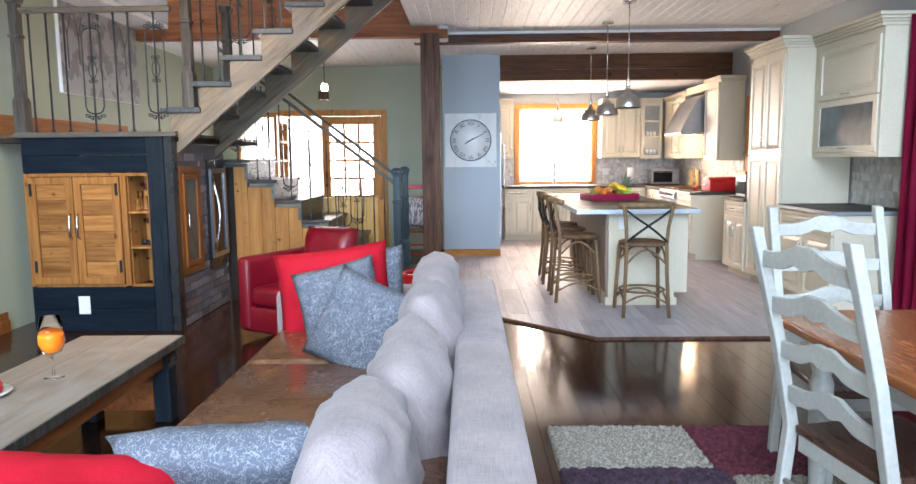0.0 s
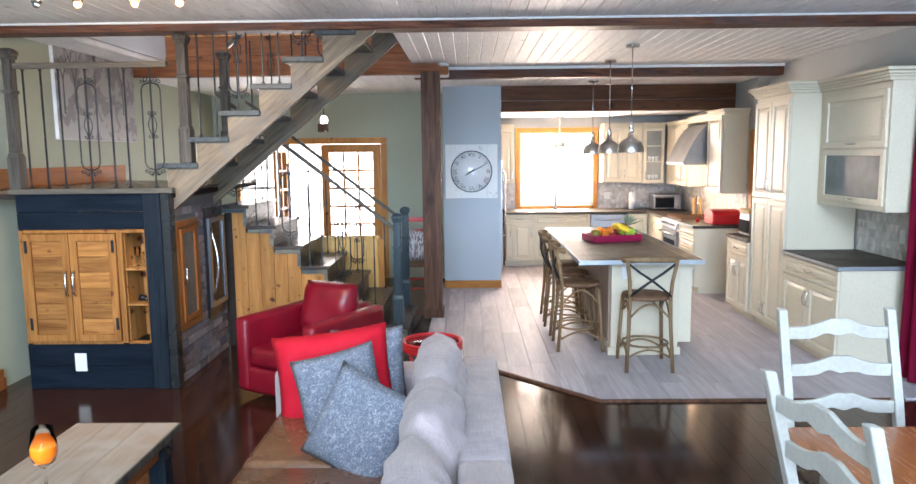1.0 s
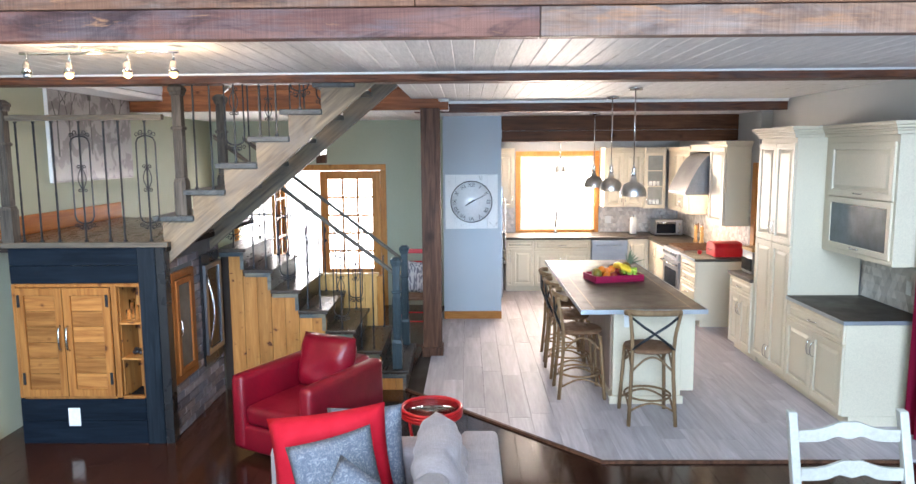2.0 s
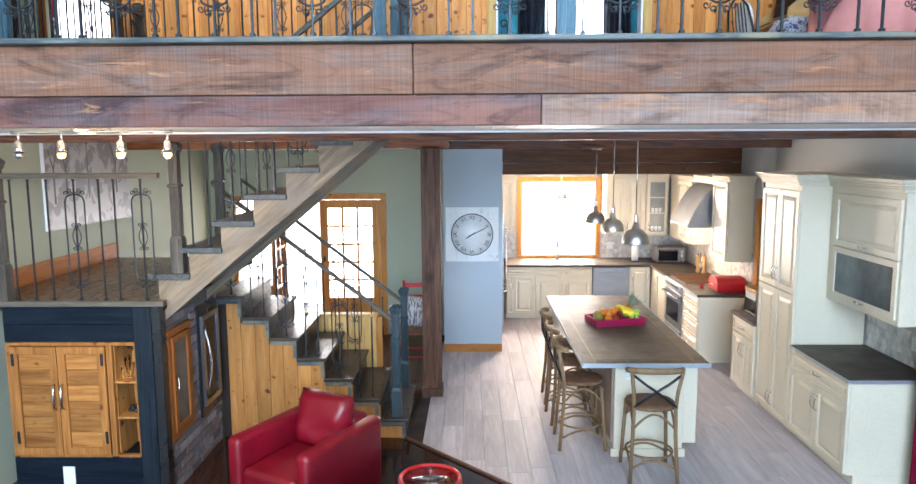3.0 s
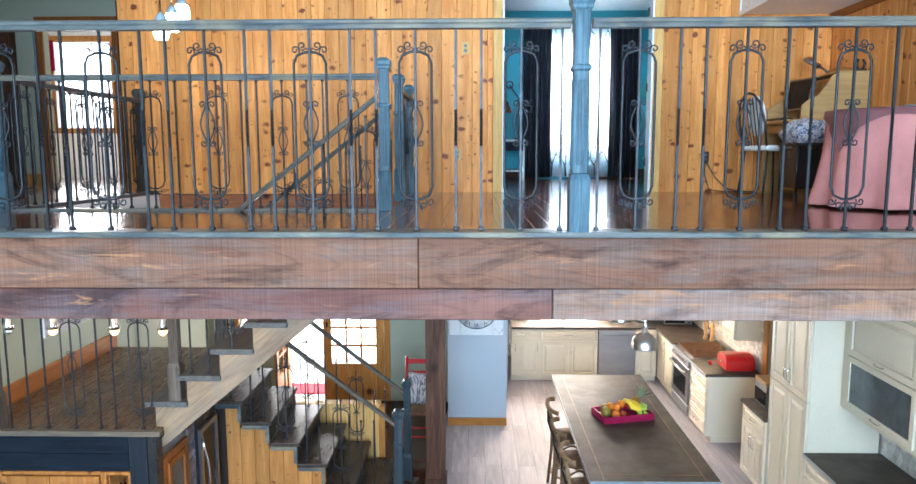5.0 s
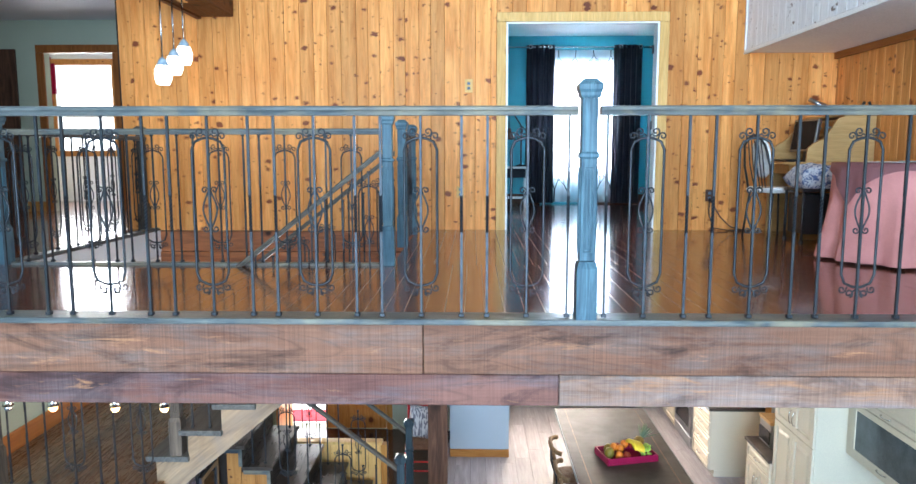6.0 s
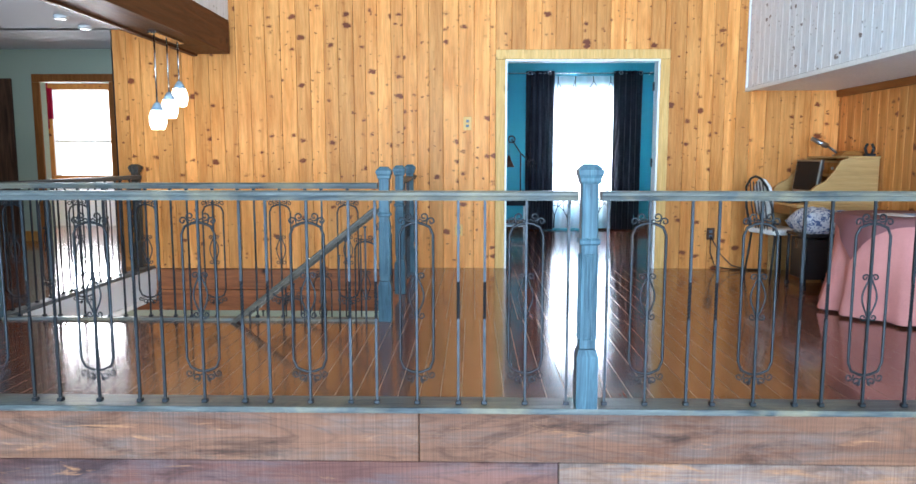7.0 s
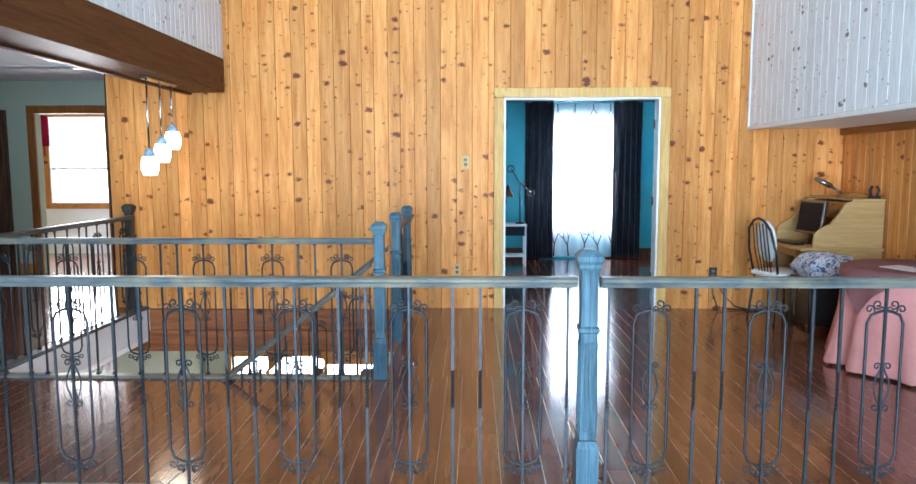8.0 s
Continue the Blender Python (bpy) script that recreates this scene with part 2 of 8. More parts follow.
DOORWOOD = timber("honey_pine_trim", (0.58, 0.27, 0.07), (0.42, 0.16, 0.035), "z", 0.35, 0.5, pieces=0.08)
WHITE_V = timber("whitewashed_board_upright", (0.80, 0.80, 0.80), (0.72, 0.73, 0.75), "z", 0.5, 1.35, (0.20, 0.155, 0.135), 0.05, knot_size=0.36, wild=True)
WHITE_Y = timber("whitewashed_board", (0.86, 0.84, 0.82), (0.76, 0.74, 0.72), "y", 0.55, 0.6, (0.50, 0.43, 0.39), 0.06, knot_size=0.16)
def sawn(name, tones, dark, grey, rough=0.6):
    """Rough sawn stained timber along x: long drawn grain, grey wear, a few flames and upright saw marks."""
    m, n, l, p = nodes_of(name)
    rings = noise_tex(n, l, coords(n, l, (0.45, 3.4, 3.4)), 1.0, 2.0, 0.45, 0.35)
    k, pp = n.new("ShaderNodeMath"), n.new("ShaderNodeMath")
    k.operation, k.inputs[1].default_value = "MULTIPLY", 26.0
    pp.operation, pp.inputs[1].default_value = "PINGPONG", 1.0
    l.new(rings, k.inputs[0]), l.new(k.outputs[0], pp.inputs[0])
    fibre = noise_tex(n, l, coords(n, l, (1.4, 85, 85)), 1.0, 5.0, 0.7)
    soft = noise_tex(n, l, coords(n, l, (0.7, 5.0, 5.0)), 1.4, 5.0, 0.62, 0.25)
    col = mix(n, l, ramp(n, l, soft, [(0.34, 0.0), (0.64, 1.0)]), tones[0], tones[1])
    lines = mix(n, l, 0.6, ramp(n, l, pp.outputs[0], [(0.0, 0.75), (0.3, 0.3), (1.0, 0.4)]), fibre)
    col = mix(n, l, ramp(n, l, lines, [(0.45, 0.0), (0.80, 0.6)]), col, dark)
    wear = noise_tex(n, l, coords(n, l, (0.8, 4.2, 4.2)), 2.0, 6.0, 0.68, 0.3)
    col = mix(n, l, ramp(n, l, wear, [(0.46, 0.0), (0.64, 0.7)]), col, grey)
    blot = noise_tex(n, l, coords(n, l, (1.0, 3.2, 3.2)), 1.5, 5.0, 0.65, 0.9)
    col = mix(n, l, ramp(n, l, blot, [(0.52, 0.0), (0.68, 0.8)]), col, dark)
    flame = noise_tex(n, l, coords(n, l, (1.3, 9.0, 9.0)), 1.5, 5.0, 0.7, 0.6)
    col = mix(n, l, ramp(n, l, flame, [(0.61, 0.0), (0.70, 0.75)]), col, (0.34, 0.155, 0.075))
    col = mix(n, l, 0.75, col, ramp(n, l, fibre, [(0.25, 0.6), (0.72, 1.3)]), "MULTIPLY")
    saw = noise_tex(n, l, coords(n, l, (190, 2.0, 2.0)), 1.0, 3.0, 0.6)
    col = mix(n, l, 0.6, col, ramp(n, l, saw, [(0.3, 0.66), (0.7, 1.26)]), "MULTIPLY")
    l.new(vary(n, l, col, 0.12), p.inputs["Base Color"])
    p.inputs["Roughness"].default_value, p.inputs["Specular IOR Level"].default_value = rough, 0.15
    bump_in(n, l, p, mix(n, l, 0.5, fibre, saw), 0.35)
    return m


SAWN = sawn("rough_sawn_stained_board", ((0.135, 0.056, 0.032), (0.225, 0.105, 0.062)), (0.026, 0.012, 0.009), (0.145, 0.104, 0.088))
SAWN_PLUM = sawn("plum_stained_board", ((0.125, 0.050, 0.038), (0.20, 0.088, 0.064)), (0.030, 0.014, 0.014), (0.125, 0.092, 0.094))
SAWN_PALE = sawn("grey_brown_sawn_board", ((0.21, 0.114, 0.077), (0.30, 0.168, 0.113)), (0.075, 0.044, 0.036), (0.21, 0.17, 0.16))
BEAM = timber("stained_beam", (0.225, 0.088, 0.045), (0.034, 0.014, 0.010), "x", 0.5, 0.45, (0.016, 0.007, 0.005), 0.3, 0.0, 0.5, 0.5, (0.10, 0.068, 0.062), 0.1, 5.0)
BEAM_DARK = timber("dark_beam", (0.13, 0.055, 0.025), (0.065, 0.026, 0.013), "x", 0.5, 0.4, (0.02, 0.01, 0.006), 0.1, 0.0, 0.3)
BEAM_RED = timber("red_brown_beam", (0.33, 0.115, 0.042), (0.16, 0.05, 0.02), "x", 0.45, 0.5, (0.03, 0.012, 0.008), 0.12, 0.0, 0.2)
BEAM_Y = timber("dark_beam_long", (0.15, 0.055, 0.022), (0.07, 0.024, 0.010), "y", 0.5, 0.4, (0.02, 0.01, 0.006), 0.1, 0.0, 0.3)
POST = timber("dark_post", (0.14, 0.066, 0.038), (0.045, 0.020, 0.012), "z", 0.5, 0.4, (0.03, 0.014, 0.008), 0.1, 0.0, 0.25)
# stain of the upper newels, with the windows' blue light mixed into its colour
BLUEGREY = timber("skylit_blue_grey_stain", (0.085, 0.155, 0.190), (0.016, 0.040, 0.058), "z", 0.33, pieces=0.08, blotch=(0.10, 0.16, 0.185), grain=1.3)
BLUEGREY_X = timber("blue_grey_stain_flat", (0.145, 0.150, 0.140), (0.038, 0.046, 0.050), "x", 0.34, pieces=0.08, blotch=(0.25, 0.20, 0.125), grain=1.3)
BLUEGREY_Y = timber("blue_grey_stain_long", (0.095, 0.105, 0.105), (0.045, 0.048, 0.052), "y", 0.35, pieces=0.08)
NAVY = timber("navy_stained_board", (0.011, 0.017, 0.026), (0.005, 0.008, 0.013), "x", 0.45, pieces=0.1, gloss=0.06)
NAVY_Z = timber("navy_stained_post", (0.022, 0.029, 0.038), (0.007, 0.010, 0.014), "z", 0.45, pieces=0.1, gloss=0.06)
STRINGER = timber("grey_brown_stringer", (0.30, 0.225, 0.145), (0.095, 0.074, 0.056), "x", 0.5, pieces=0.05, blotch=(0.17, 0.15, 0.13), grain=0.9, swirl=1.2, turn=38.4)
TREAD = timber("dark_tread", (0.070, 0.050, 0.038), (0.024, 0.018, 0.015), "y", 0.3, pieces=0.1, gloss=0.3)
LANDWOOD = timber("brown_landing_plank", (0.15, 0.090, 0.048), (0.075, 0.045, 0.026), "y", 0.28, pieces=0.2)
FLOOR_D = timber("dark_cherry_plank", (0.046, 0.017, 0.010), (0.020, 0.007, 0.004), "y", 0.14, pieces=0.38, coat=0.12, bump=0.03, gloss=0.32)
FLOOR_U = timber("brown_upper_plank", (0.190, 0.064, 0.036), (0.105, 0.033, 0.018), "y", 0.16, pieces=0.25, coat=0.35, bump=0.03)
FLOOR_G = timber("pale_grey_plank", (0.50, 0.46, 0.48), (0.36, 0.325, 0.33), "y", 0.52, pieces=0.12, bump=0.05, grain=0.5)
GROUT = surface("dark_joint", (0.03, 0.02, 0.015), rough=0.8)
GREEN = surface("sage_paint", (0.41, 0.43, 0.32), (0.39, 0.41, 0.305), 0.75, scale=0.8, fine=180, bump=0.05)
BLUEWALL = surface("grey_blue_paint", (0.42, 0.47, 0.51), (0.40, 0.45, 0.49), 0.75, scale=0.8, fine=180, bump=0.05)
GREYWALL = surface("grey_paint", (0.42, 0.43, 0.43), (0.39, 0.40, 0.40), 0.75, scale=0.8, fine=180, bump=0.05)
TEAL = surface("teal_paint", (0.06, 0.34, 0.42), (0.055, 0.32, 0.40), 0.7, scale=0.8, fine=180, bump=0.05)
CEIL = surface("white_ceiling_paint", (0.72, 0.72, 0.73), (0.69, 0.69, 0.70), 0.8, scale=0.7, fine=150, bump=0.05)
TRIMW = surface("white_trim", (0.78, 0.77, 0.75), (0.75, 0.74, 0.72), 0.45, scale=2)
IRON = surface("dark_wrought_iron", (0.021, 0.024, 0.029), (0.010, 0.012, 0.015), 0.42, 0.4, scale=20, fine=200, bump=0.02)
OUTSIDE = glow("bright_daylight", (1.0, 1.0, 1.0), 2.4)
on, ol = OUTSIDE.node_tree.nodes, OUTSIDE.node_tree.links
ol.new(mix(on, ol, ramp(on, ol, noise_tex(on, ol, coords(on, ol, (1, 1, 1), False), 1.6, 5.0), [(0.48, 0.0), (0.62, 1.0)]), (1.0, 1.0, 1.0), (0.42, 0.56, 0.60)), on["Principled BSDF"].inputs["Emission Color"])
GLASS = clear("window_glass")

# ---- shell of the lower storey ----
XL, XR, YB, F2 = -3.74, 3.9, -7.1, 3.27
NOSE_Y0, NOSE_Y1 = 6.45, 7.45


def clip(poly, a, b):
    """The part of a polygon on the left of the line from a to b."""
    out = []
    side = lambda p: (b[0] - a[0]) * (p[1] - a[1]) - (b[1] - a[1]) * (p[0] - a[0])
    for i, p in enumerate(poly):
        q = poly[(i + 1) % len(poly)]
        sp, sq = side(p), side(q)
        if sp >= 0:
            out.append(p)
        if sp * sq < 0:
            k = sp / (sp - sq)
            out.append((p[0] + (q[0] - p[0]) * k, p[1] + (q[1] - p[1]) * k))
    return out


def wall(name, mat, axis, a0, a1, u0, u1, z0, z1, holes, label):
    """A wall that is thick along axis, from u0 to u1, with openings (u0, u1, z0, z1)."""
    bm = bm_new()
    us = sorted({u0, u1, *[h[0] for h in holes], *[h[1] for h in holes]})
    zs = sorted({z0, z1, *[h[2] for h in holes], *[h[3] for h in holes]})
    for ua, ub in zip(us, us[1:]):
        za = None
        for zb, zc in zip(zs, zs[1:]):
            void = any(h[0] <= ua and ub <= h[1] and h[2] <= zb and zc <= h[3] for h in holes)
            if not void and za is None:
                za = zb
            if za is not None and (void or zc == zs[-1]):
                top = zb if void else zc
                if axis == "y":
                    box(bm, ua, ub, a0, a1, za, top)
                else:
                    box(bm, a0, a1, ua, ub, za, top)
                za = None
    bmesh.ops.remove_doubles(bm, verts=bm.verts, dist=1e-5)
    return solid(name, bm, mat, label, "wall", "structure")


bm = bm_new()
box(bm, -8.6, 4.2, YB - 0.3, 13.2, -0.3, -0.02)
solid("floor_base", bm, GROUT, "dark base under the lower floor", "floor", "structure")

wall("wall_west", GREEN, "x", XL - 0.2, XL, YB, 10.57, -0.02, 2.94, [], "sage green painted living room wall")
wall("wall_entry", GREEN, "y", 10.37, 10.57, XL, -0.22, -0.02, 2.94, [(-3.36, -2.83, 0.76, 2.05), (-2.66, -1.2, 0.0, 2.06)], "sage green painted entrance wall")
wall("wall_clock", BLUEWALL, "y", 9.40, 10.57, -0.22, 0.575, -0.02, 2.94, [], "grey blue painted wall end beside the kitchen")
wall("wall_kitchen", GREYWALL, "y", 12.02, 12.22, 0.3, XR + 0.2, -0.02, 2.94, [(1.03, 2.30, 0.97, 2.24)], "grey painted kitchen wall with a window")
wall("wall_fridge", GREYWALL, "x", 0.2, 0.35, 10.57, 12.02, -0.02, 2.94, [], "grey painted wall behind the fridge")
wall("wall_east", GREYWALL, "x", XR, XR + 0.2, YB, 12.22, -0.02, 2.94, [(0.2, 3.8, 0.1, 2.25), (8.06, 8.5, 0.0, 2.08)], "grey painted wall with a patio door and a doorway")
wall("wall_south", GREEN, "y", YB - 0.2, YB, XL - 0.2, XR + 0.2, -0.02, 7.4, [(-3.5, -0.4, 0.3, 2.6), (0.0, 3.4, 0.3, 2.6), (-3.0, -0.2, 3.4, 6.2), (0.2, 3.0, 3.4, 6.2)], "sage green wall with tall windows")
bm = bm_new()
box(bm, XR + 0.2, XR + 0.9, 7.9, 8.66, -0.02, 2.3)
solid("closet", bm, GREYWALL, "dim grey closet behind the doorway", "closet", "structure")

# ceilings, boarded with grooves
def boarded(name, mat, x0, x1, y0, y1, z, w, label):
    bm = bm_new()
    box(bm, x0, x1, y0, y1, z + 0.012, z + 0.05)
    x = x0
    while x < x1 - 0.01:
        e = min(x + w, x1)
        prism(bm, [(x + 0.001, z + 0.012), (x + 0.001, z + 0.005), (x + 0.006, z), (e - 0.006, z), (e - 0.001, z + 0.005), (e - 0.001, z + 0.012)], "y", y0, y1)
        x = e
    return bm


def ceiling(name, mat, rects, z, w, label):
    bm = bm_new()
    for x0, x1, y0, y1 in rects:
        b2 = boarded(name, mat, x0, x1, y0, y1, z, w, label)
        me = bpy.data.meshes.new("tmp")
        b2.to_mesh(me)
        b2.free()
        bm.from_mesh(me)
        bpy.data.meshes.remove(me)
    return solid(name, bm, mat, label, "ceiling", "structure")


HX0, HX1, HY0, HY1 = -3.34, -0.52, 5.42, 7.84      # the stair opening
ceiling("ceiling", WHITE_Y, [(XL, XR, 3.52, HY0), (HX1, XR, HY0, 8.3), (XL, HX0, HY0, HY1)], 2.92, 0.13, "whitewashed pine board ceiling with knots")
ceiling("ceiling_entry", WHITE_Y, [(XL, -0.1, 7.95, 10.37), (-0.1, XR, 8.3, 9.42)], 2.80, 0.11, "whitewashed pine board ceiling over the entrance")
bm = bm_new()
box(bm, 0.3, XR, 9.42, 12.02, 2.50, 2.62)
solid("ceiling_kitchen", bm, CEIL, "smooth white kitchen ceiling", "ceiling", "structure")

# slab of the upper floor
bm = bm_new()
for x0, x1, y0, y1 in ((XL - 0.2, XR, 3.56, HY0), (HX1, XR, HY0, 7.86), (-8.6, HX0, HY0, 7.86), (-8.6, XR + 0.2, 7.96, 13.0), (-8.6, XL - 0.2, 3.56, HY0)):
    box(bm, x0, x1, y0, y1, 2.98, 3.255)
# pale sheet below the gaps: the window's glint on plank edges, painted as colour
EDGE_GLINT = surface("pale_plank_edge_glint", (0.46, 0.33, 0.25), (0.36, 0.25, 0.18), 0.4)
jb = bm_new()
for x0, x1, y0, y1 in ((XL, XR, 3.57, HY0 - 0.01), (HX1 + 0.01, XR, HY0 - 0.01, 7.85), (-0.8, 3.3, 7.98, 12.0)):
    box(jb, x0, x1, y0, y1, 3.2555, F2 - 0.0012)
solid("floor_joint", jb, EDGE_GLINT, "pale sheet painted as window glints along the upper plank edges", "floor", "structure")
solid("floor_slab", bm, CEIL, "plastered edge and body of the upper floor", "floor", "structure")

# ---- beams ----
front = thing("front_beam", "rough sawn stained double beam along the mezzanine edge", "beam", (0, 3.46, 2.9), kind="structure")
for x0, x1, z0, z1, dy, stain in ((-3.74, -0.152, 3.055, 3.30, 0, SAWN), (-0.148, 3.9, 3.055, 3.30, 0, SAWN), (-3.74, 0.488, 2.90, 3.051, 0.008, SAWN_PLUM), (0.492, 3.9, 2.90, 3.051, 0.008, SAWN_PALE)):
    bm = bm_new()
    box(bm, x0, x1, 3.46 + dy, 3.555, z0, z1, 0.004)
    part("board", bm, stain, front)
bm = bm_new()
box(bm, -3.74, 3.9, 3.40, 3.56, 3.304, 3.332, 0.006, 2)
part("nosing", bm, BLUEGREY_X, front, "blue grey stained nosing")


def beam(name, mat, x0, x1, y0, y1, z0, z1, label, cap=True):
    b = thing(name, label, "beam", ((x0 + x1) / 2, (y0 + y1) / 2, z0), kind="structure")
    bm = bm_new()
    box(bm, x0, x1, y0, y1, z0, z1, 0.006, 2)
    part("timber", bm, mat, b)
    if cap:
        bm = bm_new()
        box(bm, x0, x1, y0 - 0.02, y0 - 0.001, z1 - 0.012, z1 + 0.02, 0.003)
        part("moulding", bm, TRIMW, b, "white painted moulding")
    return b


beam("ceiling_beam", BEAM, XL, XR, 5.20, 5.40, 2.85, 2.918, "stained ceiling beam beside the stair opening")
beam("ceiling_beam", BEAM, HX1, XR, 8.26, 8.42, 2.79, 2.90, "stained ceiling beam over the kitchen island")
beam("stair_header", BEAM_RED, XL, -0.1, 7.86, 7.98, 3.03, 3.25, "red brown board under the upper pine wall", False)
beam("stair_header", BEAM_RED, XL, -0.1, 7.84, 7.98, 2.80, 3.026, "red brown beam over the stair", False)
kb = thing("kitchen_beam", "dark stained double beam over the kitchen opening", "beam", (2.1, 9.45, 2.45), kind="structure")
for z0, z1 in ((2.45, 2.597), (2.60, 2.80)):
    bm = bm_new()
    box(bm, 0.58, XR, 9.40, 9.55, z0, z1, 0.006, 2)
    part("timber", bm, BEAM_DARK, kb)
bm = bm_new()
box(bm, -0.40, -0.19, 7.58, 7.79, 0.0, 2.80, 0.006, 2)
box(bm, -0.415, -0.175, 7.565, 7.805, 0.0, 0.11, 0.004)
solid("post", bm, POST, "dark stained square timber post", "post", "structure")

# ---- upper storey ----
DX0, DX1, DZ = 0.43, 2.03, 5.46
wall("wall_upper_pine", GROUT, "y", 7.90, 7.96, -3.72, XR, 3.255, 7.4, [(DX0, DX1, 3.255, DZ)], "varnished knotty pine board wall behind the mezzanine")
wall("wall_upper_back", TEAL, "y", 7.962, 8.0, -0.8, XR, 3.255, 6.0, [(DX0, DX1, 3.255, DZ)], "teal painted inner face of the board wall")
wall("wall_upper_east", GROUT, "x", XR + 0.01, XR + 0.06, 3.5, 7.96, 2.96, 7.4, [], "varnished knotty pine side wall")
wall("wall_upper_east_front", GREEN, "x", XR + 0.01, XR + 0.2, YB, 3.5, 2.96, 7.4, [], "sage green upper side wall")
wall("wall_upper_west_front", GREEN, "x", XL - 0.2, XL, YB, 3.5, 2.96, 7.4, [], "sage green upper side wall")
wall("wall_hall_west", GREEN, "x", -8.6, -8.4, 3.3, 13.0, 3.255, 6.0, [], "sage green hall wall")
wall("wall_hall_south", GREEN, "y", 3.3, 3.5, -8.6, XL, 3.255, 6.0, [], "sage green hall end wall")
wall("wall_hall_north", GREEN, "y", 10.30, 10.42, -8.4, -3.6, 3.255, 5.95, [(-5.96, -4.98, 3.255, 5.50)], "sage green hall wall with an open doorway")
wall("wall_hall_east", GREEN, "x", -3.72, -3.6, 7.96, 10.3, 3.255, 5.95, [], "sage green hall side wall")
wall("wall_bedroom", CEIL, "y", 12.6, 12.75, -8.4, -3.6, 3.255, 5.95, [(-7.18, -6.18, 4.15, 5.62)], "pale bedroom wall with a bright window")
wall("wall_bedroom_east", CEIL, "x", -4.3, -4.2, 10.42, 12.6, 3.255, 5.95, [], "pale bedroom side wall")
wall("wall_blue_room", TEAL, "y", 12.1, 12.25, -0.8, XR + 0.2, 3.255, 6.0, [(1.30, 2.42, 3.88, 5.41)], "teal painted bedroom wall with a window")
wall("wall_blue_west", TEAL, "x", -0.9, -0.8, 7.96, 12.25, 3.255, 6.0, [], "teal painted bedroom side wall")
wall("wall_blue_east", TEAL, "x", 3.3, 3.4, 8.0, 12.1, 3.255, 6.0, [], "teal painted bedroom side wall")
bm = bm_new()
box(bm, -0.9, XR + 0.2, 7.96, 12.25, 6.0, 6.1)
solid("ceiling_blue_room", bm, CEIL, "white bedroom ceiling", "ceiling", "structure")
bm = bm_new()
box(bm, -8.6, -2.80, 3.5, 7.90, 5.78, 5.86)
box(bm, -8.6, -3.6, 7.90, 12.75, 5.95, 6.03)
box(bm, -8.6, -3.72, 7.80, 7.99, 5.78, 5.97)
solid("ceiling_hall", bm, CEIL, "smooth white hall ceiling", "ceiling", "structure")
bm = bm_new()
prism(bm, [(-4.1, 6.9), (0, 8.6), (4.1, 6.9), (4.1, 7.05), (0, 8.75), (-4.1, 7.05)], "y", YB - 0.2, 8.0)
solid("ceiling_roof", bm, WHITE_Y, "sloping whitewashed board roof ceiling", "ceiling", "structure")
# gable above the pine wall and the window wall
bm = bm_new()
for y0, y1 in ((YB - 0.2, YB), (7.90, 7.96)):
    prism(bm, [(-4.1, 7.4), (4.1, 7.4), (0, 8.7)], "y", y0, y1)
solid("wall_gable", bm, PINE, "pine gable under the roof", "wall", "structure")

# bulkheads clad with white boards, and the dark beam under the west one
bm = bm_new()
box(bm, 2.945, XR, 3.0, 7.885, 5.14, 5.16)
box(bm, 2.945, 2.96, 3.0, 7.885, 5.16, 8.0)
solid("bulkhead_east", bm, TRIMW, "white bulkhead under the roof slope", "bulkhead", "structure")
bm = bm_new()
box(bm, 2.915, 2.943, 7.86, 7.884, 5.125, 7.4, 0.003)
box(bm, 2.915, 2.943, 3.0, 7.858, 5.125, 5.165, 0.003)
solid("trim_bulkhead", bm, TRIMW, "white corner trim of the bulkhead", "trim", "structure")
bm = bm_new()
box(bm, 3.845, 3.885, 3.0, 7.86, 5.07, 5.139, 0.004)
solid("trim_side_wall", bm, PINE_Y, "pine trim under the white bulkhead", "trim", "structure")
bm = bm_new()
box(bm, -2.49, -2.475, 3.0, 7.885, 5.86, 8.0)
solid("bulkhead_west", bm, TRIMW, "white bulkhead over the dark beam", "bulkhead", "structure")
bm = bm_new()
box(bm, -2.79, -2.44, 3.0, 7.84, 5.52, 5.86, 0.006, 2)
box(bm, -2.84, -2.79, 3.0, 7.86, 5.50, 5.86)
solid("hall_beam", bm, BEAM_Y, "dark stained beam over the hall railing", "beam", "structure")


def board_row(parent, me_cache, mat, axis, u0, u1, z0, z1, w, at, name="board", thick=0.016):
    """Upright boards along u, each proud of the wall, facing down the axis given."""
    u = u0
    while u < u1 - 0.005:
        e = min(u + w * random.choice((0.85, 1.0, 1.0, 1.12)), u1)
        if u1 - e < 0.03:
            e = u1
        key = (round(e - u, 3), round(z1 - z0, 3), mat.name, axis)
        if key not in me_cache:
            bm = bm_new()
            d = (e - u) - 0.0008
            pr = [(0, thick), (0, 0.007), (0.0045, 0), (d - 0.0045, 0), (d, 0.007), (d, thick)]
            if axis == "y":
                prism(bm, pr, "z", 0, z1 - z0)
            else:
                prism(bm, [(b, a) for a, b in pr], "z", 0, z1 - z0)
            me_cache[key] = mesh_of(name, bm, mat)
